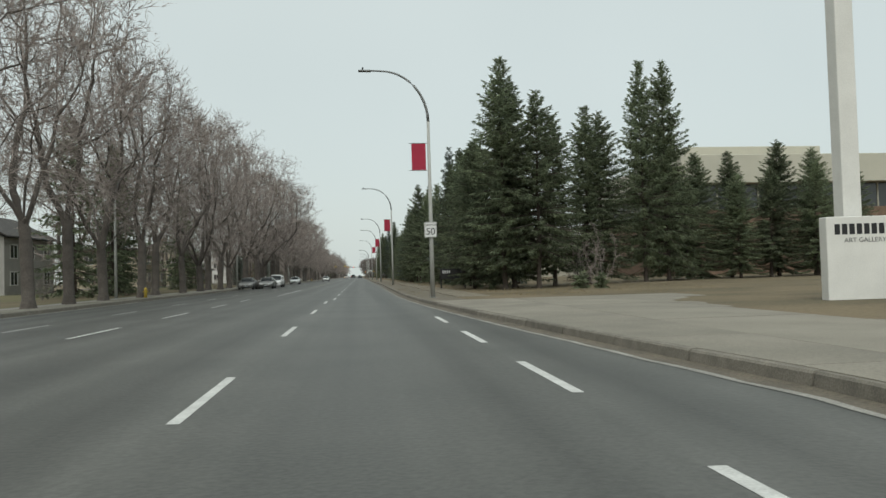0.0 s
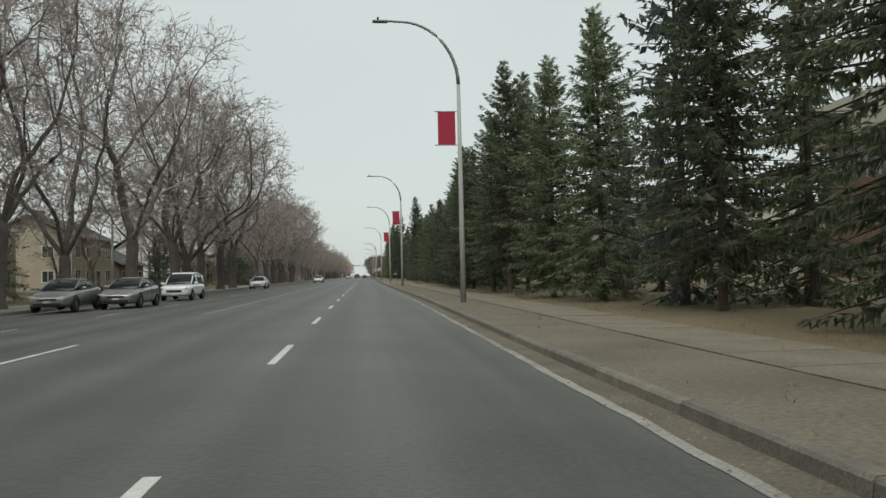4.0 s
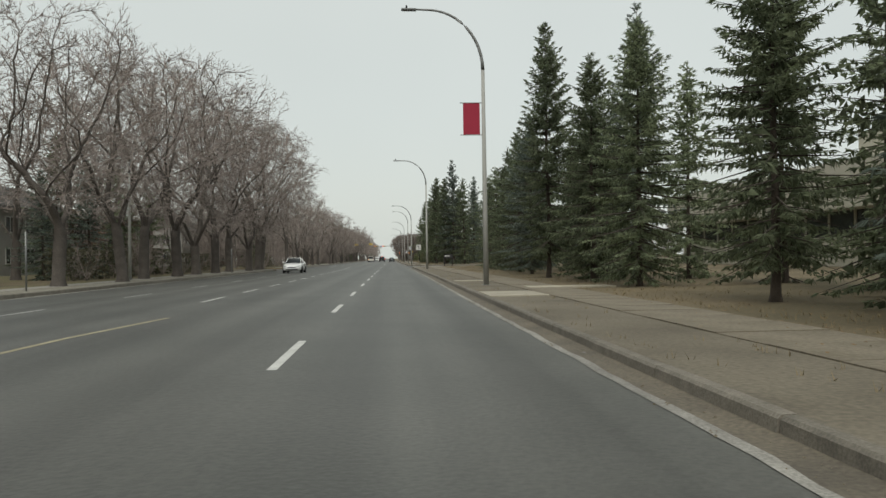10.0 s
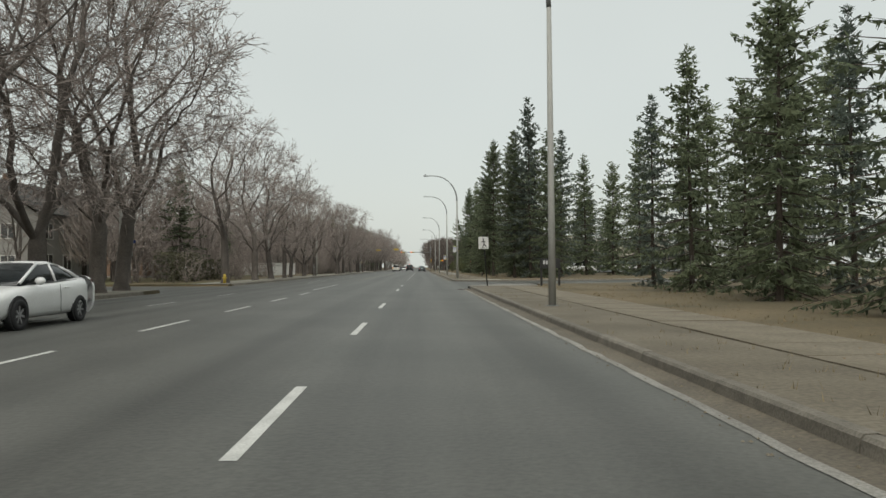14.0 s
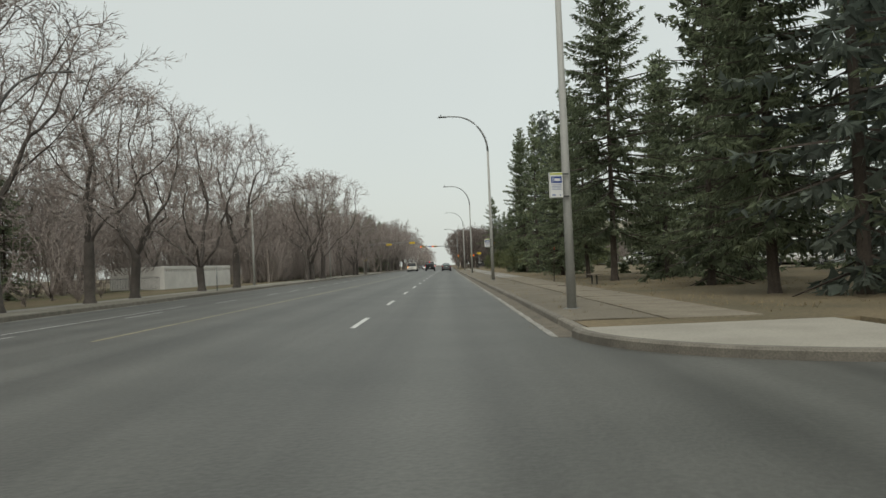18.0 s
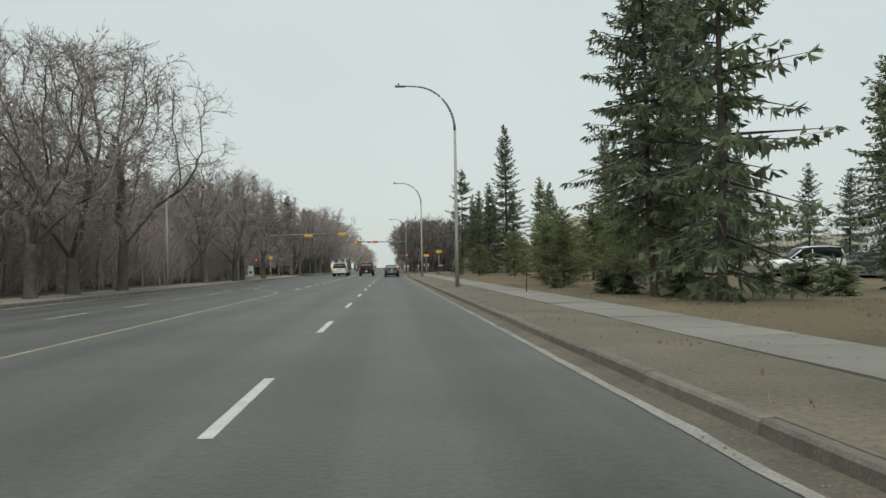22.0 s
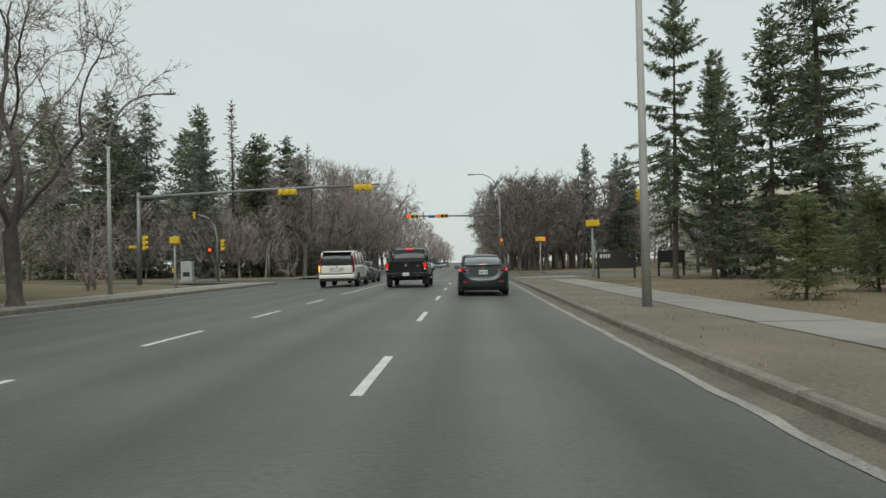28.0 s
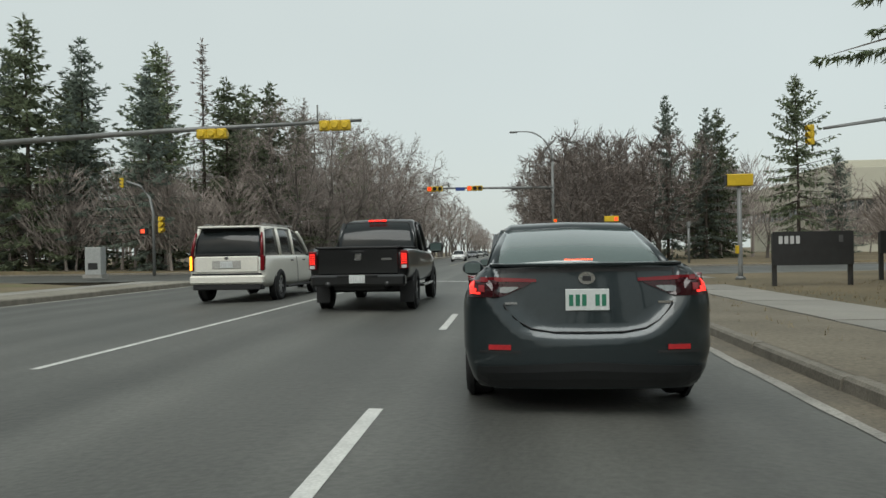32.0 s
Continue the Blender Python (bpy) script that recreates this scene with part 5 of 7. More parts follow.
e = empty("bench", pose(7.6, 284.2, 0.1), "weathered wooden bench on concrete legs beside the sidewalk", "bench")
for k in range(4):
    part("plank", box(-0.24 + k * 0.125, -0.13 + k * 0.125, -0.9, 0.9, 0.43, 0.47, 0.006), mat("weathered plank", (0.14, 0.115, 0.085), 0.9, var=0.2, scale=4, fine=40, objrand=0.1), e)
for yy in (-0.6, 0.55):
    part("leg", box(-0.03, 0.03, yy, yy + 0.06, -0.05, 0.43, 0.01), SIGN_BLACK, e)
for x, y, hh in ((6.45, 289.3, 1.75), (6.05, 336.5, 1.7)):
    e = empty("marker_stake", pose(x, y, 0.1, 3, 2, 0), "thin dark stake with a red tip at the walk's edge", "stake", "marker stakes")
    tube("stake", [(0, 0, -0.1), (0, 0, hh)], [0.022, 0.02], 6, mat("rusty steel", (0.06, 0.04, 0.03), 0.8), e)
    tube("tip", [(0, 0, hh), (0.02, 0, hh + 0.16)], [0.026, 0.018], 6, mat("marker red", (0.45, 0.05, 0.03), 0.6), e)
for x, y, hh in ((-15.6, 171.0, 2.6), (-15.3, 210.7, 2.4), (-15.6, 302.0, 1.7)):
    e = empty("signpost", pose(x, y, 0.08), "thin pale signpost seen edge-on on the far verge", "signpost", "signposts")
    tube("post", [(0, 0, 0), (0, 0, hh)], [0.04, 0.04], 8, GALV, e)
    part("panel", box(-0.02, 0.01, -0.05, 0.05, hh - 0.6, hh, 0.003), SIGN_WHITE, e)
e = empty("street_sign", pose(-16.8, 236.2, 0.1), "stop sign and blue street name blades on a post", "road sign")
tube("post", [(0, 0, 0), (0, 0, 2.9)], [0.035, 0.035], 8, GALV, e)
bm = bmesh.new()
bmesh.ops.create_cone(bm, cap_ends=True, segments=8, radius1=0.33, radius2=0.33, depth=0.015, matrix=pose(0, -0.05, 2.1, 90, 0, 0) @ pose(0, 0, 0, 0, 0, 22.5))
part("panel", bm, mat("sign back aluminium", (0.35, 0.35, 0.34), 0.5, 0.4), e)
part("name_blade", box(-0.45, 0.45, -0.01, 0.01, 2.7, 2.88), SIGN_BLUE, e)
part("name_blade", box(-0.01, 0.01, -0.4, 0.4, 2.5, 2.68), SIGN_BLUE, e)
for x, y in ((-15.8, 57.5), (-15.9, 242.8 + 11)):
    e = empty("fire_hydrant", pose(x, y, 0.1), "small yellow fire hydrant on the far verge", "fire hydrant", "fire hydrants")
    tube("barrel", [(0, 0, -0.05), (0, 0, 0.55), (0, 0, 0.68), (0, 0, 0.76)], [0.12, 0.11, 0.12, 0.03], 12, mat("hydrant yellow", (0.5, 0.36, 0.05), 0.6), e)
    tube("outlet", [(-0.2, 0, 0.45), (0.2, 0, 0.45)], [0.05, 0.05], 8, mat("hydrant yellow", (0.5, 0.36, 0.05), 0.6), e)

# gallery sign and pylon
e = empty("gallery_sign", pose(14.16, 20.75, 0.1, 0, 0, -8), "white rendered sign block with dark lettering on the apron", "sign")
part("block", box(0, 4.6, 0, 0.45, -0.02, 2.56, 0.02), mat("white render", (0.66, 0.65, 0.61), 0.85, var=0.06, scale=1.0, fine=30, bump=0.05), e)
part("plinth", box(-0.5, 4.6, -0.4, 0.8, -0.02, 0.03, 0.01), CONCRETE, e)
bars(e, [(0.25 + 0.22 * k, 0.25 + 0.22 * k + 0.16, 2.02, 2.34) for k in range(9)], -0.001, SIGN_BLACK)
words("ART GALLERY", e, 1.15, 1.78, -0.003, 0.20, SIGN_BLACK)
e = empty("white_pylon", pose(15.42, 21.5, 0.1), "tall square white pylon behind the sign block", "pylon")
part("shaft", box(-0.31, 0.31, -0.24, 0.24, -0.02, 13, 0.02), MATS["white render"], e)

# ---- traffic lights ----


def signal_head(parent, x, y, z, across=True, lit=None, facing=-1, scale=1.0, turn=None):
    """Three lens sections in a yellow housing with deep visors; across: lying flat; turn: degrees, 0 faces down the road towards -y."""
    step = 0.37 * scale
    bm = bmesh.new()
    spots = [((k - 1) * step, 0) if across else (0, (1 - k) * step) for k in range(3)]
    for cx, cz in spots:
        box(cx - 0.18 * scale, cx + 0.18 * scale, -0.10 * scale, 0.10 * scale, cz - 0.18 * scale, cz + 0.18 * scale, 0.03 * scale, bm)
        bmesh.ops.create_cone(bm, cap_ends=True, segments=14, radius1=0.14 * scale, radius2=0.10 * scale, depth=0.06 * scale, matrix=pose(cx, 0.125 * scale, cz, -90))
    hd = part("signal_head", bm, SIGNAL_YELLOW, parent, "yellow signal housing with three visors")
    hd.matrix_basis = pose(x, y, z, 0, 0, (0 if facing < 0 else 180) if turn is None else turn)
    for k, (cx, cz) in enumerate(spots):
        bm = bmesh.new()
        bmesh.ops.create_cone(bm, cap_ends=True, segments=16, radius1=0.135 * scale, radius2=0.135 * scale, depth=0.02, matrix=pose(cx, -0.108 * scale, cz, 90))
        part("lens", bm, LENS_RED if lit == k else LENS_DARK, hd)
        v = []
        n = 12
        for r in (0.155, 0.147):
            for i in range(n + 1):
                q = math.pi * (-0.2 + 1.4 * i / n)
                reach = 0.30 - 0.12 * abs(i / n - 0.5)
                v.extend((cx + r * scale * math.cos(q), -d * scale, cz + r * scale * math.sin(q)) for d in (0.10, reach))
        m = 2 * (n + 1)
        f = [(2 * i, 2 * i + 1, 2 * i + 3, 2 * i + 2) for i in range(n)] + [(m + 2 * i, m + 2 * i + 2, m + 2 * i + 3, m + 2 * i + 1) for i in range(n)] + [(2 * i + 1, m + 2 * i + 1, m + 2 * i + 3, 2 * i + 3) for i in range(n)]
        link_mesh("visor", v, f, SIGNAL_YELLOW, hd)
    return hd


e = empty("mast_arm_signal", pose(3.7, 462, 0.1), "grey mast arm pole with yellow signals showing red", "traffic light")
tube("pole", [(0, 0, 0), (0, 0, 8.8)], [0.17, 0.10], 12, GALV, e)
pts = [(-2.3 * (1 - math.cos(radians(9 * k))), 0, 8.8 + 2.6 * math.sin(radians(9 * k))) for k in range(11)]
tube("lamp_arm", pts + [(-3.0, 0, 11.4)], [0.09 - 0.004 * k for k in range(12)], 10, GALV, e)
part("lamp_head", box(-3.6, -2.9, -0.14, 0.14, 11.30, 11.44, 0.04), GALV, e)
tube("signal_arm", [(0, 0, 6.55), (-11.2, 0, 6.75)], [0.13, 0.07], 10, GALV, e)
signal_head(e, -10.1, -0.1, 6.66, True, 0, scale=1.22)
signal_head(e, -6.65, -0.1, 6.64, True, 0, scale=1.22)
part("name_blade", box(-8.3, -7.5, -0.15, -0.13, 6.45, 6.75), SIGN_BLUE, e)
tube("camera_stub", [(-8.9, 0, 6.7), (-8.9, 0, 7.15)], [0.05, 0.05], 6, SIGN_BLACK, e)
signal_head(e, 0.15, -0.25, 3.4, False, 0, scale=0.85)

e = empty("mast_arm_signal", pose(-24.8, 431, 0.1), "long grey mast arm with yellow signals turned away", "traffic light")
tube("pole", [(0, 0, 0), (0, 0, 7.0)], [0.18, 0.13], 12, GALV, e)
tube("signal_arm", [(0, 0, 6.6), (9, 0, 6.95), (18.2, 0, 7.15)], [0.15, 0.12, 0.07], 10, GALV, e)
signal_head(e, 11.3, 0.0, 6.75, True, None, 1, 1.28)
signal_head(e, 17.0, 0.0, 6.95, True, None, 1, 1.28)
signal_head(e, 0.4, 0.0, 3.2, False, None, 1, turn=100)
signal_head(e, -0.45, 0.0, 2.9, True, None, 1, 0.6, turn=200)
tube("camera_stub", [(16.2, 0, 7.1), (16.2, 0, 7.9)], [0.04, 0.04], 6, GALV, e)


def pedestal(x, y, top, label, box_w=0.95, hand=False):
    e = empty("pedestal_signal", pose(x, y, 0.1), label, "traffic light", "pedestal signals")
    tube("pole", [(0, 0, 0), (0, 0, 0.3), (0, 0, top + 0.05)], [0.11, 0.085, 0.08], 10, GALV, e)
    tube("base", [(0, 0, 0), (0, 0, 0.12)], [0.2, 0.16], 10, GALV, e)
    part("housing", box(-box_w / 2, box_w / 2, -0.16, 0.16, top - 0.48, top - 0.04, 0.03), SIGNAL_YELLOW, e)
    part("face", box(-box_w / 2 - 0.02, -box_w / 2 + 0.06, -0.15, 0.15, top - 0.46, top - 0.06, 0.01), SIGN_BLACK, e)
    if hand:
        part("lamp", box(box_w / 2 - 0.34, box_w / 2 - 0.08, -0.175, -0.16, top - 0.42, top - 0.14), HAND_RED, e, "lit orange walk signal")
    part("push_button", box(-0.16, -0.06, -0.1, 0.08, 0.95, 1.25, 0.01), SIGNAL_YELLOW, e)
    return e


pedestal(8.3, 426.4, 3.9, "grey pedestal pole with a yellow signal box")
pedestal(7.6, 455.0, 3.75, "grey pedestal pole with a lit walk signal", 1.1, True)
pedestal(-18.4, 421.8, 3.25, "grey pedestal pole with a yellow signal box on the far corner", 0.6)
e = empty("curved_signal_pole", pose(-24.4, 447.2, 0.0), "curved grey pole with yellow signals and a red walk light", "traffic light")
tube("pole", [(0, 0, 0), (0, 0, 4.2), (-0.25, 0, 5.4), (-0.9, 0, 6.2), (-1.9, 0, 6.55)], [0.11, 0.10, 0.09, 0.08, 0.07], 10, GALV, e)
signal_head(e, -2.2, 0, 6.45, False, None, 1, 0.62, turn=-70)
signal_head(e, 0.5, 0, 3.5, False, None, 1, 1.0, turn=80)
part("walk_lamp", box(-0.95, -0.45, -0.15, 0.15, 2.85, 3.3, 0.02), SIGN_BLACK, e)
part("walk_light", box(-0.85, -0.58, -0.165, -0.15, 2.95, 3.2), HAND_RED, e)
e = empty("curved_signal_pole", pose(16.4, 430, 0.1), "curved grey pole with a yellow signal over the road", "traffic light")
tube("pole", [(0, 0, 0), (0, 0, 4.4), (-0.4, 0, 5.7), (-1.2, 0, 6.3), (-3.6, 0, 6.0)], [0.11, 0.10, 0.09, 0.08, 0.06], 10, GALV, e)
signal_head(e, -4.1, 0, 5.75, False, None, 1, 0.75, turn=-80)
e = empty("control_cabinet", pose(-25.0, 441, 0.1), "pale grey traffic control cabinet on a concrete base", "utility box")
part("body", box(-0.5, 0.5, -0.3, 0.3, 0.2, 1.85, 0.02), mat("cabinet grey", (0.32, 0.33, 0.32), 0.6, var=0.08), e)
part("base", box(-0.6, 0.6, -0.4, 0.4, -0.02, 0.2, 0.01), CONCRETE, e)
part("vent", box(-0.3, 0.3, -0.305, -0.3, 0.5, 0.9), SIGN_BLACK, e)
for x, y in ((-21.5, 455), (13.5, 456)):
    e = empty("pedestal_signal", pose(x, y, 0.0), "plain grey pedestal pole on the far corner", "traffic light", "pedestal signals")
    tube("pole", [(0, 0, 0), (0, 0, 3.2)], [0.1, 0.09], 8, GALV, e)
    part("button_box", box(-0.12, 0.12, -0.15, 0.1, 2.9, 3.3, 0.01), GALV, e)

# ---- vehicles ----
TYRE = mat("tyre rubber", (0.02, 0.02, 0.021), 0.85, var=0.15)
RIM = mat("alloy rim", (0.45, 0.45, 0.46), 0.35, metal=0.8, var=0.06)
TRIM = mat("black plastic trim", (0.015, 0.015, 0.016), 0.6, var=0.1)
CAR_GLASS = mat("tinted car glass", (0.012, 0.015, 0.016), 0.10, var=0.02, spec=0.3)
# Base colour lifted to pale grey-green to stand in for reflected sky.
REAR_GLASS = mat("glass with sky sheen in its colour", (0.075, 0.105, 0.10), 0.05, var=0.03, spec=0.8, coat=0.6)
CHROME = mat("chrome", (0.6, 0.6, 0.6), 0.15, metal=1.0, var=0.02)
PLATE = mat("plate white", (0.55, 0.57, 0.56), 0.5, var=0.04)
PLATE_INK = mat("plate green ink", (0.02, 0.16, 0.09), 0.6)
TAIL_OFF = mat("tail lamp red", (0.16, 0.008, 0.012), 0.15, var=0.05)
TAIL_ON = mat("tail lamp lit", (1.0, 0.035, 0.025), 0.2, var=0.02, emit=1.0)
AMBER_ON = mat("turn lamp lit", (1.0, 0.42, 0.03), 0.2, var=0.02, emit=1.8)
STOP_ON = mat("brake lamp lit", (1.0, 0.12, 0.05), 0.2, var=0.02, emit=2.0)
CLEAR = mat("clear lamp lens", (0.55, 0.56, 0.57), 0.1, var=0.03)


def body_paint(name, colour, metal=0.3):
    return mat(name, colour, 0.28, metal=metal, var=0.05, scale=1.5, fine=30, coat=0.6)


def half_loft(stations, ring, cap=True):
    """Mirrored rings along y: ring(station) gives (x, z) from the bottom middle to the top middle."""
    v, f = [], []
    n = None
    for st in stations:
        half = ring(st)
        full = half + [(-x, z) for x, z in reversed(half[1:-1])]
        n = len(full)
        v.extend((x, st[0], z) for x, z in full)
    for i in range(len(stations) - 1):
        for k in range(n):
            a, b = i * n + k, i * n + (k + 1) % n
            f.append((a, a + n, b + n, b))
    if cap:
        f.append(tuple(range(n)))
        f.append(tuple(reversed(range((len(stations) - 1) * n, len(stations) * n))))
    return v, f


def lower_ring(st):
    _, hw, zb, zm, zt, ht = st
    return [(0, zb), (hw * 0.86, zb), (hw * 0.985, zb + 0.10), (hw, zm), (hw * 0.985, zm + (zt - zm) * 0.55), (ht + (hw - ht) * 0.45, zt - 0.035), (ht, zt - 0.006), (0, zt + 0.012)]


def cabin_ring(st):
    _, hb, zb, zt, ht = st
    return [(0, zb), (hb, zb), (hb - (hb - ht) * 0.55, zb + (zt - zb) * 0.6), (ht + 0.02, zt - 0.03), (ht - 0.06, zt), (0, zt + 0.015)]


def wheel(parent, x, y, r, w, side):
    v, f = [], []
    prof = [(r * 0.62, w / 2), (r * 0.92, w / 2), (r, w / 2 - 0.03), (r, -w / 2 + 0.03), (r * 0.92, -w / 2), (r * 0.62, -w / 2)]
    n = 28
    for k in range(n):
        q = 2 * math.pi * k / n
        for rr, xx in prof:
            v.append((xx * side, rr * math.cos(q), rr * math.sin(q)))
    m = len(prof)
    for k in range(n):
        for j in range(m):
            a, b = k * m + j, k * m + (j + 1) % m
            c, d = ((k + 1) % n) * m + (j + 1) % m, ((k + 1) % n) * m + j
            f.append((a, b, c, d))
    holder = link_mesh("wheel", v, f, TYRE, parent, "black tyre on a grey rim", True)
    holder.location = (x, y, r)
    bm = bmesh.new()
    bmesh.ops.create_cone(bm, cap_ends=True, segments=24, radius1=r * 0.62, radius2=r * 0.62, depth=0.02, matrix=pose(side * (w / 2 - 0.07), 0, 0, 0, 90, 0))
    part("rim_back", bm, TRIM, holder)
    bm = bmesh.new()
    for k in range(7):
        bx = box(-0.012, 0.012, -r * 0.07, r * 0.07, r * 0.08, r * 0.63)
        bmesh.ops.transform(bx, matrix=pose(side * (w / 2 - 0.04), 0, 0, 360 / 7 * k, 0, 0), verts=bx.verts[:])
        me = bpy.data.meshes.new("tmp")
        bx.to_mesh(me)
        bx.free()
        bm.from_mesh(me)
        bpy.data.meshes.remove(me)
    bmesh.ops.create_cone(bm, cap_ends=True, segments=12, radius1=r * 0.14, radius2=r * 0.12, depth=0.04, matrix=pose(side * (w / 2 - 0.04), 0, 0, 0, 90, 0))
    part("rim", bm, RIM, holder)
    return holder


def arch(parent, x, y, r, side):
    """A flat black disc behind the wheel, as the shade inside a wheel well."""
    bm = bmesh.new()
    bmesh.ops.create_cone(bm, cap_ends=True, segments=32, radius1=r, radius2=r, depth=0.03, matrix=pose(x, y, r * 0.93, 0, 90, 0))
    return part("wheel_arch", bm, TRIM, parent)


def vehicle(name, m, label, lower, cabin, paint_mat, roof, wheels, pillars, group="", glass_mat=None, category="car"):
    """lower, cabin: stations; roof: y0, y1; wheels: y rear, y front, radius, half track; pillars: lines of ((y, z, hw), (y, z, hw))."""
    e = empty(name, m, label, category, group)
    v, f = half_loft(lower, lower_ring)
    b = link_mesh("body", v, f, paint_mat, e, "", True)
    sub = b.modifiers.new("smooth", "SUBSURF")
    sub.levels = sub.render_levels = 1
    v, f = half_loft(cabin, cabin_ring)
    g = link_mesh("glass", v, f, glass_mat or CAR_GLASS, e, "tinted windows", True)
    top = [st for st in cabin if roof[0] - 0.01 <= st[0] <= roof[1] + 0.01]
    rv, rf = [], []
    for st in top:
        y, hb, zb, zt, ht = st
        if st in (top[0], top[-1]):
            zt -= 0.014
        rv.extend(((-ht - 0.03, y, zt - 0.045), (-ht + 0.05, y, zt + 0.008), (0, y, zt + 0.024), (ht - 0.05, y, zt + 0.008), (ht + 0.03, y, zt - 0.045)))
    for i in range(len(top) - 1):
        rf.extend((i * 5 + k, i * 5 + k + 5, i * 5 + k + 6, i * 5 + k + 1) for k in range(4))
    rp = link_mesh("roof", rv, rf, paint_mat, e, "", True)
    sol = rp.modifiers.new("thick", "SOLIDIFY")
    sol.thickness = 0.012
    for (ya, za, wa), (yb, zb2, wb), r in pillars:
        for sg in (-1, 1):
            tube("pillar", [(sg * wa, ya, za), (sg * (wa + wb) / 2 * 1.012, (ya + yb) / 2, (za + zb2) / 2 + 0.01), (sg * wb, yb, zb2)], [r, r, r], 8, paint_mat, e)
    yr, yf, r, tr = wheels
    for yy in (yr, yf):
        for sg in (-1, 1):
            arch(e, sg * (tr - 0.03), yy, r * 1.16, sg)
            wheel(e, sg * (tr - 0.09), yy, r, 0.22, sg)
    return e


def mirror(e, paint_mat, x, y, z, s=1.0):
    for sg in (-1, 1):
        bm = bmesh.new()
        bmesh.ops.create_uvsphere(bm, u_segments=12, v_segments=8, radius=0.5)
        bmesh.ops.transform(bm, matrix=Matrix.Translation((sg * x, y, z)) @ Matrix.Diagonal((0.24 * s, 0.14 * s, 0.17 * s, 1)), verts=bm.verts[:])
        mm = part("mirror", bm, paint_mat, e, "", True)
        part("mirror_glass", box(sg * x - 0.085 * s, sg * x + 0.085 * s, y - 0.072 * s, y - 0.066 * s, z - 0.055 * s, z + 0.055 * s), REAR_GLASS, mm)
        tube("mirror_arm", [(sg * (x - 0.15 * s), y + 0.03, z - 0.04), (sg * (x - 0.05 * s), y + 0.02, z - 0.02)], [0.03, 0.03], 6, TRIM, mm)


def plate(e, y, z, w=0.31, h2=0.155, ink=PLATE_INK):
    p = part("number_plate", box(-w / 2, w / 2, y - 0.012, y, z - h2 / 2, z + h2 / 2, 0.004), PLATE, e, "white plate with green bars")
    for k in range(6):
        if k == 3:
            continue
        a = -w * 0.42 + k * w * 0.15
        part("mark", box(a, a + w * 0.10, y - 0.015, y - 0.012, z - h2 * 0.28, z + h2 * 0.25), ink, p)
    return p


def lamp_shape(name, e, pts, y0, y1, material):
    """A flat prism from outline points (x, z), between two depths; the same mirrored."""
    for sg in (-1, 1):
        n = len(pts)
        v = [(sg * x, y, z) for y in (y0, y1) for x, z in pts]
        f = [tuple(range(n)), tuple(reversed(range(n, 2 * n)))] + [(i, i + n, (i + 1) % n + n, (i + 1) % n) for i in range(n)]
        link_mesh(name, v, f, material, e)


SEDAN_LOWER = [(0.40, 0.882, 0.20, 0.66, 1.085, 0.71), (0.52, 0.892, 0.20, 0.68, 1.09, 0.73), (0.95, 0.90, 0.20, 0.68, 1.07, 0.76), (2.2, 0.90, 0.20, 0.66, 0.97, 0.80),
               (3.25, 0.895, 0.20, 0.66, 0.96, 0.78), (3.9, 0.88, 0.20, 0.62, 0.88, 0.70), (4.4, 0.80, 0.22, 0.55, 0.74, 0.6), (4.56, 0.64, 0.30, 0.48, 0.62, 0.5)]
SEDAN_CABIN = [(0.58, 0.70, 0.99, 1.09, 0.62), (0.95, 0.745, 0.97, 1.25, 0.60), (1.4, 0.765, 0.95, 1.385, 0.575), (1.9, 0.775, 0.95, 1.44, 0.575), (2.5, 0.775, 0.94, 1.42, 0.57), (2.95, 0.765, 0.93, 1.22, 0.61), (3.42, 0.74, 0.92, 0.97, 0.67)]
SEDAN_PILLARS = (((0.66, 1.07, 0.69), (1.44, 1.335, 0.578), 0.04), ((2.48, 1.40, 0.60), (3.38, 0.98, 0.72), 0.035), ((1.95, 0.98, 0.775), (1.95, 1.40, 0.60), 0.03))


TAIL_N = 3.4


def shelf(x):
    """Height of the bumper's upper edge across the tail."""
    return 0.605 + 0.24 * (abs(x) / 0.62) ** 5


def tail_width(z):
    return 0.80 + 0.10 * min(1, (z - 0.2) / 0.3) ** 0.6 - 0.19 * max(0, (z - 0.80) / 0.30) ** 2.2


def tail_y(x, z):
    s = min(1.0, abs(x) / tail_width(z))
    c = math.sqrt(max(0.0, 1 - s ** TAIL_N))
    out = min(1, max(0, (shelf(x) + 0.025 - z) / 0.05)) * 0.075
    lid = 0.045 * max(0, (1.03 - z) / 0.40) if z > shelf(x) else 0.03
    tuck = 0.10 * max(0, (0.36 - z) / 0.16) ** 1.5
    return 0.05 - lid - out + tuck + 0.34 * (1 - c ** (2 / TAIL_N))


def tail_patch(name, e, x0, x1, low, high, proud, material):
    """A thin lamp or inset that follows the tail's curve, on both sides."""
    for sg in (-1, 1):
        v, f = [], []
        n = 10
        for k in range(n + 1):
            x = x0 + (x1 - x0) * k / n
            a, b2 = low(x), max(low(x) + 0.004, high(x))
            for d, z in ((0.02, a), (-proud, a), (-proud, (a * 2 + b2) / 3), (-proud, (a + b2 * 2) / 3), (-proud, b2), (0.02, b2)):
                v.append((sg * x, tail_y(x, z) + d, z))
        for k in range(n):
            f.extend((k * 6 + m, k * 6 + m + 1, k * 6 + 7 + m, k * 6 + 6 + m) for m in range(5))
        f.extend(((0, 1, 2, 3, 4, 5), tuple(n * 6 + m for m in range(5, -1, -1))))
        link_mesh(name, v, f, material, e)


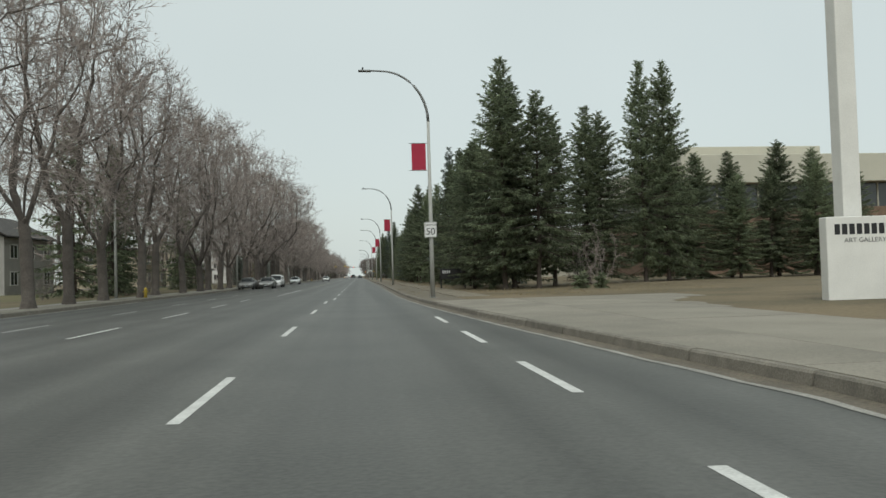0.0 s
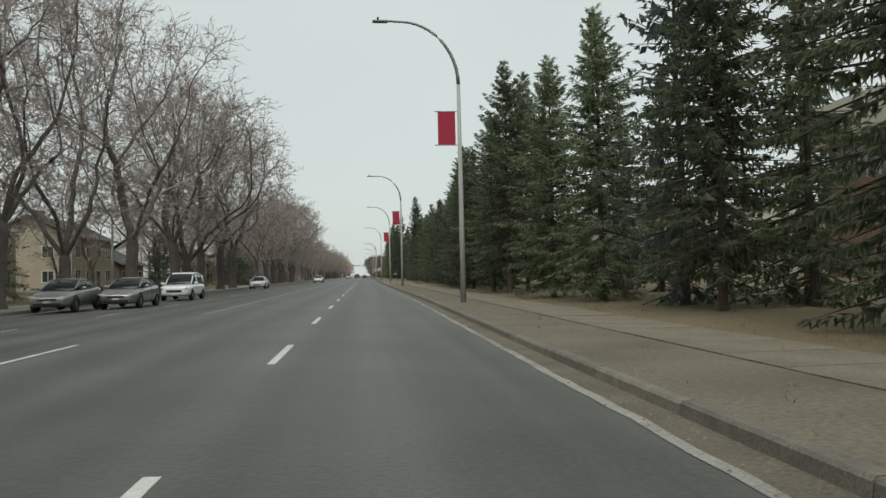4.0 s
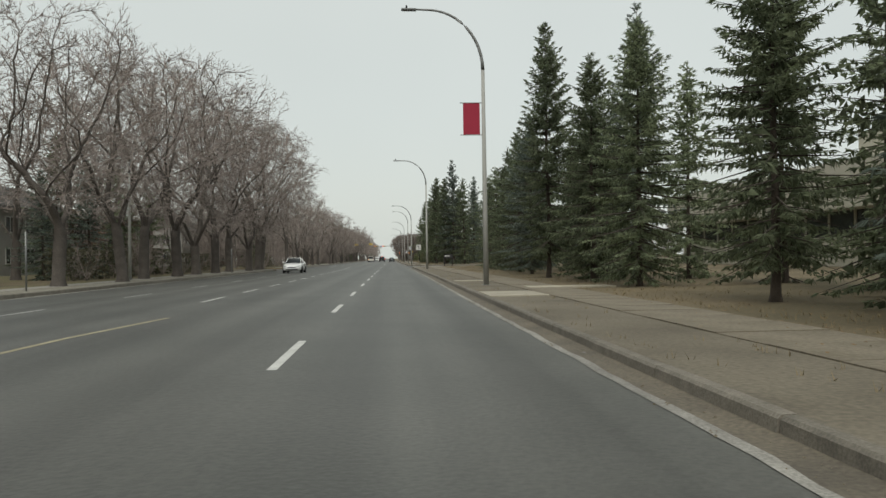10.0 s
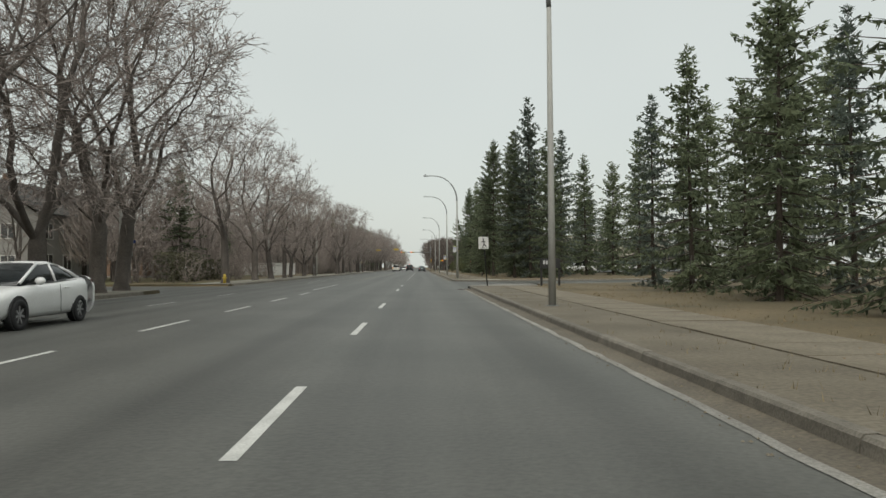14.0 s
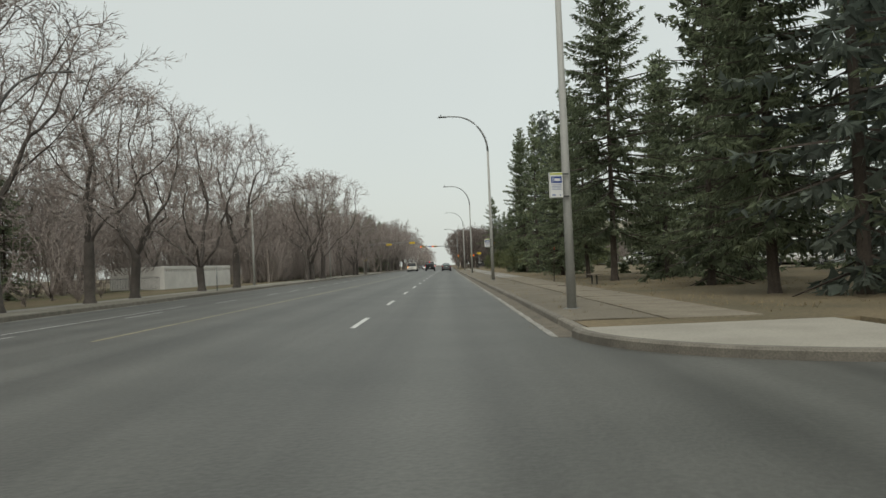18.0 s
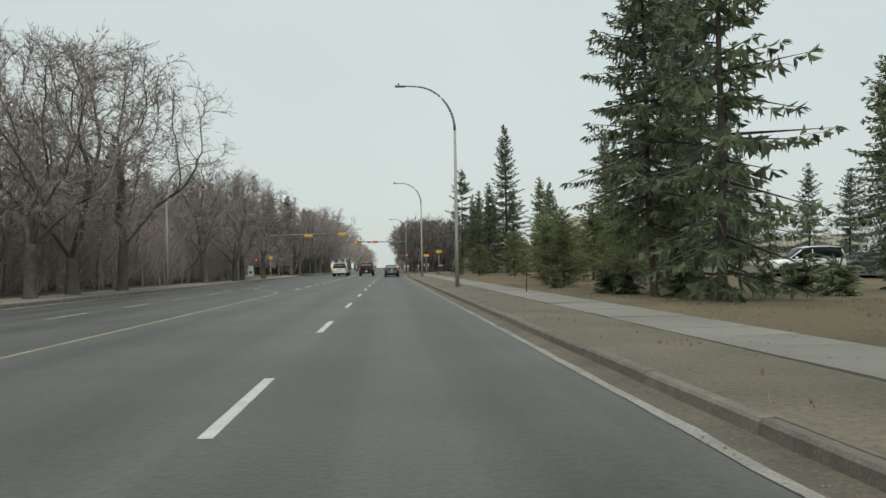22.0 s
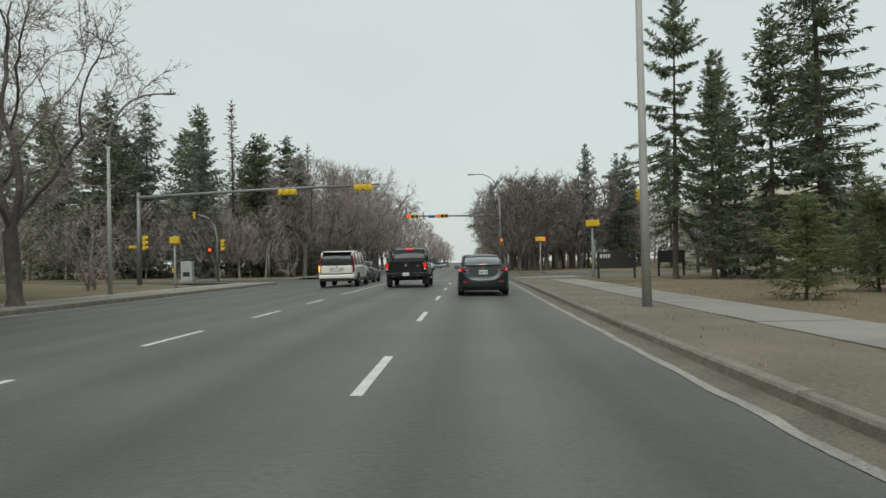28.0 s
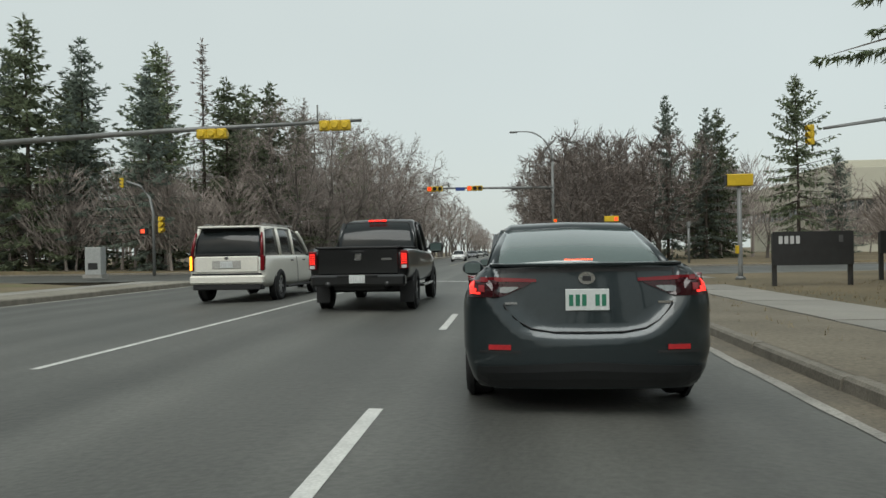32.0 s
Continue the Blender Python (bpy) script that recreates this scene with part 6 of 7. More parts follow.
def sedan(name, m, label, paint_mat, lit=False, glass_mat=None, group="", details=True):
    e = vehicle(name, m, label, SEDAN_LOWER, SEDAN_CABIN, paint_mat, (1.4, 2.5), (0.98, 3.68, 0.325, 0.90), SEDAN_PILLARS, group, glass_mat)
    v, f = [], []
    zs = [0.20, 0.26, 0.34, 0.42, 0.50, 0.56, 0.60, 0.64, 0.68, 0.74, 0.80, 0.88, 0.95, 1.0, 1.035, 1.06, 1.085, 1.10]
    cols = 33
    for z in zs:
        hw = tail_width(z)
        for k in range(cols):
            q = math.pi * (k / (cols - 1) - 0.5)
            x = hw * math.copysign(abs(math.sin(q)) ** (2 / TAIL_N), q)
            v.append((x, tail_y(x, z), z))
    for k in range(cols):
        x, y, z = v[-cols]
        v.append((x * 0.97, max(0.45, y), 1.10))
    for i in range(len(zs)):
        f.extend((i * cols + k, i * cols + k + 1, (i + 1) * cols + k + 1, (i + 1) * cols + k) for k in range(cols - 1))
    link_mesh("tail_panel", v, f, paint_mat, e, "rounded tail and bumper", True)
    if details:
        up = lambda x: 1.022 - 0.05 * (0.86 - x)
        down = lambda x: 0.872 + 0.46 * max(0, 0.60 - x)
        tail_patch("tail_lamp", e, 0.40, 0.86, down, up, 0.010, mat("smoked lamp", (0.03, 0.006, 0.008), 0.12, var=0.05))
        tail_patch("tail_lamp_upper", e, 0.36, 0.865, lambda x: up(x) - 0.022 - 0.03 * (x - 0.36), up, 0.015, TAIL_OFF)
        tail_patch("tail_lamp_clear", e, 0.49, 0.645, lambda x: 0.899 + 0.5 * max(0, 0.56 - x), lambda x: 0.942 - 0.25 * max(0, x - 0.60), 0.016, mat("lamp chrome", (0.30, 0.31, 0.31), 0.2, metal=0.6))
        tail_patch("brake_lamp", e, 0.795, 0.845, lambda x: 0.897, lambda x: 0.935, 0.018, TAIL_ON if lit else TAIL_OFF)
        tail_patch("brake_lamp", e, 0.812, 0.85, lambda x: 0.94, lambda x: 0.99, 0.018, TAIL_ON if lit else TAIL_OFF)
        tail_patch("brake_lamp", e, 0.765, 0.797, lambda x: 0.893, lambda x: 0.908, 0.018, TAIL_ON if lit else TAIL_OFF)
        tail_patch("lamp_ring", e, 0.735, 0.78, lambda x: 0.91, lambda x: 0.96, 0.016, mat("lamp ring", (0.25, 0.02, 0.025), 0.2))
        tail_patch("reflector", e, 0.55, 0.71, lambda x: 0.495, lambda x: 0.53, 0.012, mat("reflector red", (0.42, 0.02, 0.025), 0.3))
        tail_patch("reflector_slot", e, 0.48, 0.78, lambda x: 0.47, lambda x: 0.488, 0.006, TRIM)
        for sg in (-1, 1):
            tube("lid_seam", [(sg * x, tail_y(x, z) - 0.002, z) for x, z in ((0.62, 1.07), (0.625, 1.0), (0.62, 0.87))], [0.005] * 3, 5, TRIM, e)
        tail_patch("rear_diffuser", e, 0.0, 0.80, lambda x: 0.22, lambda x: 0.41 - 0.05 * x, 0.008, mat("satin black", (0.012, 0.013, 0.014), 0.35, var=0.1))
        sv, sf = [], []
        for k in range(25):
            x = -0.70 + 1.40 * k / 24
            y = tail_y(x, 1.09)
            sv.extend(((x, y - 0.035, 1.106), (x, y - 0.03, 1.090), (x, y + 0.02, 1.080), (x, y + 0.12, 1.112)))
        for k in range(24):
            sf.extend((k * 4 + m, k * 4 + (m + 1) % 4, k * 4 + 4 + (m + 1) % 4, k * 4 + 4 + m) for m in range(4))
        link_mesh("trunk_spoiler", sv, sf, paint_mat, e)
        # Black strip laid on the lid as the shadow under the spoiler.
        tail_patch("trunk_recess", e, 0.0, 0.64, lambda x: 1.045, lambda x: 1.07, 0.004, TRIM)
        seam = [(x, shelf(x) + 0.012) for x in (0.60, 0.56, 0.50, 0.40, 0.25, 0.1)]
        tube("trunk_seam", [(-x, tail_y(x, z) - 0.010, z) for x, z in seam] + [(x, tail_y(x, z) - 0.010, z) for x, z in reversed(seam)], [0.006] * 12, 6, TRIM, e)
        plate(e, tail_y(0, 0.80) - 0.006, 0.845)
        bm = bmesh.new()
        bmesh.ops.create_cone(bm, cap_ends=True, segments=20, radius1=0.065, radius2=0.06, depth=0.02, matrix=Matrix.Translation((0, tail_y(0, 1.0) - 0.008, 1.000)) @ Matrix.Diagonal((1, 1, 0.75, 1)) @ pose(0, 0, 0, 90))
        part("badge", bm, CHROME, e, "round chrome badge")
        part("badge_centre", box(-0.03, 0.03, tail_y(0, 1.0) - 0.022, tail_y(0, 1.0) - 0.016, 0.98, 1.015), TRIM, e)
        for x0, x1 in ((-0.66, -0.50), (0.50, 0.62)):
            part("badge_bar", box(x0, x1, tail_y(0.58, 0.81) - 0.012, tail_y(0.58, 0.81) + 0.03, 0.815, 0.832), CHROME, e)
        for k in range(9):
            part("brake_light", box(-0.11 + k * 0.0255, -0.093 + k * 0.0255, 0.62, 0.66, 1.118, 1.132), STOP_ON if lit else TAIL_OFF, e)
        part("brake_light_base", box(-0.13, 0.13, 0.62, 0.70, 1.09, 1.118), TRIM, e)
        for sg in (-1, 1):
            tube("belt_trim", [(sg * 0.79, 0.95, 1.02), (sg * 0.80, 2.2, 0.985), (sg * 0.785, 3.2, 0.965)], [0.012] * 3, 6, TRIM, e)
            tube("door_seam", [(sg * 0.905, 1.95, 0.3), (sg * 0.907, 1.95, 0.66), (sg * 0.885, 1.95, 0.93)], [0.005] * 3, 4, TRIM, e)
            part("door_handle", box(sg * 0.90 - 0.012, sg * 0.90 + 0.012, 1.55, 1.75, 0.83, 0.86, 0.008), paint_mat, e)
    mirror(e, paint_mat, 0.96, 3.0, 1.02)
    # front
    lamp_outline = [(0.42, 0.60), (0.72, 0.64), (0.80, 0.72), (0.62, 0.715), (0.42, 0.66)]
    lamp_shape("head_lamp", e, lamp_outline, 4.44, 4.50, CLEAR)
    part("grille", box(-0.38, 0.38, 4.53, 4.575, 0.52, 0.60, 0.01), TRIM, e)
    part("lower_grille", box(-0.55, 0.55, 4.50, 4.575, 0.30, 0.40, 0.01), TRIM, e)
    part("front_plate", box(-0.15, 0.15, 4.575, 4.585, 0.42, 0.50), PLATE, e)
    return e


SUV_LOWER = [(0.0, 0.88, 0.42, 0.70, 1.10, 0.80), (0.08, 0.97, 0.36, 0.72, 1.16, 0.86), (0.5, 1.01, 0.33, 0.80, 1.17, 0.90), (2.0, 1.02, 0.32, 0.80, 1.17, 0.92), (3.9, 1.02, 0.32, 0.80, 1.16, 0.90), (4.3, 1.01, 0.32, 0.80, 1.15, 0.88), (5.0, 0.98, 0.34, 0.76, 1.10, 0.82), (5.4, 0.93, 0.36, 0.70, 1.02, 0.78), (5.55, 0.80, 0.42, 0.66, 0.92, 0.70)]
SUV_CABIN = [(0.06, 0.87, 1.10, 1.16, 0.80), (0.12, 0.88, 1.10, 1.50, 0.79), (0.28, 0.89, 1.10, 1.82, 0.76), (1.2, 0.90, 1.10, 1.88, 0.75), (2.6, 0.90, 1.10, 1.88, 0.75), (3.3, 0.89, 1.10, 1.80, 0.74), (3.8, 0.88, 1.09, 1.45, 0.78), (4.25, 0.86, 1.08, 1.15, 0.80)]


def big_suv(name, m, label, paint_mat, lit=None, group=""):
    pil = (((0.10, 1.14, 0.86), (0.30, 1.80, 0.78), 0.06), ((1.35, 1.14, 0.905), (1.30, 1.84, 0.78), 0.05), ((2.5, 1.14, 0.905), (2.5, 1.84, 0.78), 0.04), ((3.3, 1.78, 0.77), (4.22, 1.15, 0.84), 0.05))
    e = vehicle(name, m, label, SUV_LOWER, SUV_CABIN, paint_mat, (0.28, 3.3), (1.05, 4.45, 0.40, 1.01), pil, group)
    part("tailgate_panel", box(-0.78, 0.78, -0.012, 0.05, 0.74, 1.13, 0.02), paint_mat, e)
    # Raised panel in darkened pearl, painting the shade of a plate recess.
    part("plate_recess", box(-0.36, 0.36, -0.022, -0.008, 0.83, 1.03, 0.008), mat("pearl paint darkened as shade", (0.42, 0.41, 0.38), 0.5), e)
    plate(e, -0.022, 0.93, 0.31, 0.155, SIGN_GREY)
    part("bumper_line", box(-0.86, 0.86, -0.02, 0.05, 0.675, 0.72, 0.01), TRIM, e)
    part("rear_bumper", box(-0.92, 0.92, -0.06, 0.2, 0.46, 0.67, 0.04), paint_mat, e)
    part("under_valance", box(-0.85, 0.85, -0.02, 0.3, 0.32, 0.46, 0.02), TRIM, e)
    part("rear_spoiler", box(-0.76, 0.76, 0.10, 0.36, 1.82, 1.87, 0.02), paint_mat, e)
    part("rear_window", box(-0.80, 0.80, 0.035, 0.055, 1.15, 1.20, 0.005), TRIM, e)
    for sg in (-1, 1):
        part("tail_lamp", box(sg * 0.875 - 0.045, sg * 0.875 + 0.05, -0.012, 0.14, 0.78, 1.16, 0.02), TAIL_OFF, e, "tall slim tail lamp")
        tube("tail_lamp_upper", [(sg * 0.87, 0.03, 1.16), (sg * 0.85, 0.09, 1.45), (sg * 0.82, 0.17, 1.70)], [0.045, 0.038, 0.028], 8, TAIL_OFF, e)
        part("roof_rail", box(sg * 0.72 - 0.02, sg * 0.72 + 0.02, 0.5, 3.0, 1.91, 1.94, 0.008), CHROME, e)
        part("running_board", box(sg * 0.98 - 0.06, sg * 0.98 + 0.06, 1.6, 3.8, 0.30, 0.36, 0.01), TRIM, e)
        tube("door_seam", [(sg * 1.03, 2.5, 0.4), (sg * 1.03, 2.5, 0.8), (sg * 0.99, 2.5, 1.1)], [0.006] * 3, 4, TRIM, e)
        for yy in (1.9, 3.0):
            part("door_handle", box(sg * 1.02 - 0.012, sg * 1.02 + 0.015, yy, yy + 0.22, 0.99, 1.025, 0.008), CHROME, e)
    if lit:
        part("turn_lamp", box(-0.92, -0.855, -0.025, -0.008, 0.80, 1.14, 0.01), AMBER_ON, e)
    part("badge", box(-0.05, 0.05, -0.03, -0.012, 1.06, 1.12, 0.01), CHROME, e)
    mirror(e, TRIM, 1.12, 3.75, 1.18, 1.4)
    lamp_shape("head_lamp", e, [(0.62, 0.80), (0.88, 0.80), (0.86, 0.98), (0.66, 0.96)], 5.36, 5.50, CLEAR)
    part("grille", box(-0.55, 0.55, 5.5, 5.57, 0.62, 0.92, 0.02), CHROME, e)
    return e


def pickup(name, m, label, paint_mat, lit=False):
    lower = [(0.0, 0.92, 0.62, 0.85, 1.12, 0.86), (0.05, 0.985, 0.60, 0.86, 1.24, 0.93), (0.3, 1.0, 0.56, 0.88, 1.26, 0.95), (2.0, 1.0, 0.50, 0.88, 1.25, 0.95), (2.1, 1.0, 0.46, 0.88, 1.22, 0.93), (4.1, 1.0, 0.46, 0.88, 1.20, 0.92), (4.5, 0.99, 0.46, 0.86, 1.19, 0.90), (5.3, 0.97, 0.48, 0.84, 1.15, 0.84), (5.7, 0.92, 0.50, 0.80, 1.06, 0.8), (5.82, 0.80, 0.54, 0.74, 0.96, 0.7)]
    cabin = [(1.98, 0.86, 1.16, 1.22, 0.82), (2.05, 0.87, 1.16, 1.55, 0.80), (2.25, 0.88, 1.16, 1.84, 0.74), (3.0, 0.88, 1.16, 1.91, 0.73), (3.6, 0.88, 1.15, 1.87, 0.73), (4.0, 0.87, 1.15, 1.55, 0.77), (4.45, 0.86, 1.14, 1.20, 0.80)]
    pil = (((2.02, 1.22, 0.86), (2.25, 1.82, 0.76), 0.055), ((3.0, 1.2, 0.885), (3.0, 1.87, 0.76), 0.04), ((3.6, 1.84, 0.76), (4.42, 1.2, 0.84), 0.045))
    e = vehicle(name, m, label, lower, cabin, paint_mat, (2.25, 3.6), (1.15, 4.75, 0.41, 1.0), pil, category="pickup truck")
    part("tailgate", box(-0.80, 0.80, -0.03, 0.05, 0.74, 1.25, 0.025), paint_mat, e)
    part("tailgate_lip", box(-0.82, 0.82, -0.04, 0.12, 1.24, 1.29, 0.015), TRIM, e)
    part("bed_cover", box(-0.88, 0.88, 0.1, 1.95, 1.255, 1.285, 0.01), TRIM, e)
    part("rear_bumper", box(-0.93, 0.93, -0.12, 0.12, 0.52, 0.74, 0.04), paint_mat, e)
    part("bumper_step", box(-0.4, 0.4, -0.15, -0.1, 0.70, 0.745, 0.01), TRIM, e)
    plate(e, -0.145, 0.655, 0.31, 0.155, SIGN_GREY)
    part("badge", box(-0.07, 0.07, -0.045, -0.03, 1.02, 1.15, 0.02), CHROME, e)
    part("badge_bar", box(0.46, 0.66, -0.038, -0.03, 1.02, 1.06), CHROME, e)
    part("tailgate_handle", box(-0.12, 0.12, -0.042, -0.03, 1.17, 1.21, 0.005), TRIM, e)
    for sg in (-1, 1):
        tl = part("tail_lamp", box(sg * 0.905 - 0.075, sg * 0.905 + 0.075, -0.035, 0.06, 0.84, 1.20, 0.02), TAIL_OFF, e, "upright tail lamp")
        for i in range(3):
            for j in range(5):
                part("brake_lamp", box(sg * 0.905 - 0.053 + i * 0.038, sg * 0.905 - 0.025 + i * 0.038, -0.045, -0.035, 0.945 + j * 0.043, 0.975 + j * 0.043, 0.004), TAIL_ON if lit else TAIL_OFF, tl)
        part("reverse_lamp", box(sg * 0.905 - 0.05, sg * 0.905 + 0.05, -0.045, -0.035, 0.86, 0.92, 0.005), CLEAR, tl)
        tube("exhaust", [(sg * 0.58, -0.14, 0.56), (sg * 0.58, 0.2, 0.56)], [0.05, 0.05], 12, mat("dark exhaust", (0.08, 0.08, 0.08), 0.4, metal=0.7), e)
        part("mud_flap", box(sg * 0.86 - 0.14, sg * 0.86 + 0.14, 0.62, 0.635, 0.16, 0.60), TRIM, e)
        part("running_board", box(sg * 0.98 - 0.06, sg * 0.98 + 0.06, 2.2, 4.0, 0.40, 0.46, 0.01), CHROME, e)
    part("axle", box(-0.8, 0.8, 1.05, 1.25, 0.34, 0.50, 0.04), TRIM, e)
    part("chassis", box(-0.5, 0.5, 0.1, 5.2, 0.42, 0.56, 0.02), TRIM, e)
    for k in range(3):
        part("cab_brake_light", box(-0.20 + k * 0.14, -0.08 + k * 0.14, 2.18, 2.24, 1.86, 1.90, 0.005), TAIL_ON if lit else TAIL_OFF, e)
    mirror(e, TRIM, 1.16, 3.75, 1.28, 1.6)
    lamp_shape("head_lamp", e, [(0.60, 0.82), (0.88, 0.82), (0.86, 1.0), (0.62, 1.0)], 5.62, 5.78, CLEAR)
    return e


def hatch(name, m, label, paint_mat, group="", tall=1.0):
    """A minivan or small sport-utility vehicle."""
    lower = [(x, hw * 0.92, zb * 0.8, zm * 0.85, zt * 0.86, ht * 0.9) for x, hw, zb, zm, zt, ht in SUV_LOWER]
    lower = [(x * 0.84, *r) for x, *r in lower]
    cabin = [(x * 0.84, hb * 0.92, zb * 0.855, zt * 0.87 * tall if zt > 1.4 else zt * 0.86, ht * 0.9) for x, hb, zb, zt, ht in SUV_CABIN]
    pil = (((0.09, 0.99, 0.79), (0.26, 1.56, 0.71), 0.05), ((2.1, 0.98, 0.83), (2.1, 1.58, 0.71), 0.035), ((2.78, 1.53, 0.70), (3.54, 0.99, 0.77), 0.04))
    e = vehicle(name, m, label, lower, cabin, paint_mat, (0.23, 2.78), (0.88, 3.72, 0.34, 0.93), pil, group)
    lamp_shape("tail_lamp", e, [(0.66, 0.80), (0.78, 0.80), (0.78, 1.05), (0.68, 1.0)], -0.03, 0.06, TAIL_OFF)
    lamp_shape("head_lamp", e, [(0.50, 0.66), (0.80, 0.70), (0.78, 0.82), (0.54, 0.76)], 4.5, 4.62, CLEAR)
    part("grille", box(-0.45, 0.45, 4.60, 4.67, 0.52, 0.66, 0.02), TRIM, e)
    plate(e, -0.01, 0.80, 0.31, 0.155, SIGN_GREY)
    mirror(e, paint_mat, 1.0, 3.2, 1.05, 1.1)
    return e


GUNMETAL = body_paint("gunmetal paint", (0.017, 0.025, 0.028), 0.4)
BLACK_PAINT = body_paint("black paint", (0.005, 0.0055, 0.006), 0.1)
PEARL = body_paint("pearl white paint", (0.72, 0.70, 0.63), 0.0)
WHITE_CAR = body_paint("white paint", (0.80, 0.80, 0.79), 0.0)
SILVER = body_paint("silver paint", (0.27, 0.27, 0.255), 0.6)
RED_CAR = body_paint("dark red paint", (0.14, 0.02, 0.02), 0.2)
GREY_CAR = body_paint("grey paint", (0.09, 0.095, 0.10), 0.4)

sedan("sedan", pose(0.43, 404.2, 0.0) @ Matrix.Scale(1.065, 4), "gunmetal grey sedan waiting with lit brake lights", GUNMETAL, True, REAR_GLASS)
pickup("pickup_truck", pose(-3.27, 413.6, 0.06) @ Matrix.Scale(1.065, 4), "black crew-cab pickup truck with lit brake lights", BLACK_PAINT, True)
big_suv("large_suv", pose(-7.42, 417.0, 0.06, 0, 0, 0) @ Matrix.Scale(1.07, 4), "pearl white large sport-utility vehicle in the turn lane", PEARL, True)
hatch("hatchback", pose(0.35, 411.0, 0.0), "pale grey sport-utility vehicle ahead of the sedan", GREY_CAR)
sedan("sedan", pose(-7.4, 425.5, 0.05, 0, 0, 0), "grey sedan at the head of the turn lane", GREY_CAR)
# oncoming and far traffic
sedan("sedan", pose(-9.2, 212.6, 0.03, 0, 0, 180), "white sedan driving in the opposite lane", WHITE_CAR, group="oncoming cars")
sedan("sedan", pose(-12.3, 148.5, 0.0, 0, 0, 180), "white sedan driving beside the far kerb", WHITE_CAR, group="oncoming cars")
sedan("sedan", pose(-13.3, 94.0, 0.0, 0, 0, 180), "old silver sedan driving in the opposite lane", SILVER, group="oncoming cars")
sedan("sedan", pose(-11.3, 96.5, 0.0, 0, 0, 180), "silver sedan driving beside the far kerb", SILVER, group="oncoming cars")
hatch("minivan", pose(-11.4, 107.5, 0.0, 0, 0, 180), "white minivan driving beside the far kerb", WHITE_CAR, "oncoming cars", 1.05)
sedan("sedan", pose(-6.6, 497.0, 0.05, 0, 0, 180), "white sedan far down the road", WHITE_CAR, group="oncoming cars")
for k in range(5):
    sedan("sedan", pose(-6.8 - (k % 2) * 3.4, 540 + 17 * k, 0.05, 0, 0, 180), "far car driving towards the lights", (GREY_CAR, BLACK_PAINT, SILVER)[k % 3], group="far cars", details=False)
# car park behind the grove
strip("car_park", [[(x, y, 0.42) for x in (26, 40, 62)] for y in (296, 340, 384)], ASPHALT, "grey asphalt car park behind the trees", "car park")
hatch("hatchback", pose(29.6, 351, 0.42, 0, 0, 82), "white boxy sport-utility vehicle parked in the car park", WHITE_CAR, "parked cars", 1.08)
for k, (x, y, q, pm, nm) in enumerate(((40.5, 352, 95, WHITE_CAR, "white"), (41.0, 356.5, 95, WHITE_CAR, "white"), (40.0, 361, 95, GREY_CAR, "grey"), (39, 344, 85, GREY_CAR, "grey"), (45, 340, 85, SILVER, "silver"), (43, 333, 85, BLACK_PAINT, "black"), (44, 327, 85, RED_CAR, "dark red"), (38, 321, 85, WHITE_CAR, "white"), (42, 312, 85, SILVER, "silver"), (36, 305, 85, WHITE_CAR, "white"))):
    (hatch if k % 3 == 0 else lambda *a: sedan(*a, details=False))("hatchback" if k % 3 == 0 else "sedan", pose(x, y, 0.42, 0, 0, q), nm + " car parked behind the spruces", pm)
hatch("hatchback", pose(24.5, 296, 0.30, 0, 0, 92), "white sport-utility vehicle parked behind the spruces", WHITE_CAR, "parked cars", 1.05)

# ---- houses ----
STUCCO = mat("beige stucco", (0.36, 0.31, 0.23), 0.9, var=0.08, scale=1.0, fine=30, bump=0.1)
STUCCO_GREY = mat("grey stucco", (0.30, 0.29, 0.27), 0.9, var=0.08, scale=1.0, fine=30, bump=0.1)
BRICK = mat("brown brick", (0.19, 0.125, 0.085), 0.9, var=0.2, scale=2, fine=12, bump=0.3)
ROOF = mat("dark shingles", (0.07, 0.065, 0.06), 0.95, var=0.2, scale=2, fine=14, bump=0.4)
WHITE_TRIM = mat("white house trim", (0.58, 0.57, 0.54), 0.7, var=0.06)
DARK_TIMBER = mat("dark timber", (0.045, 0.035, 0.028), 0.8, var=0.15)
PANE = mat("window pane", (0.035, 0.04, 0.042), 0.08, var=0.05, spec=0.9)


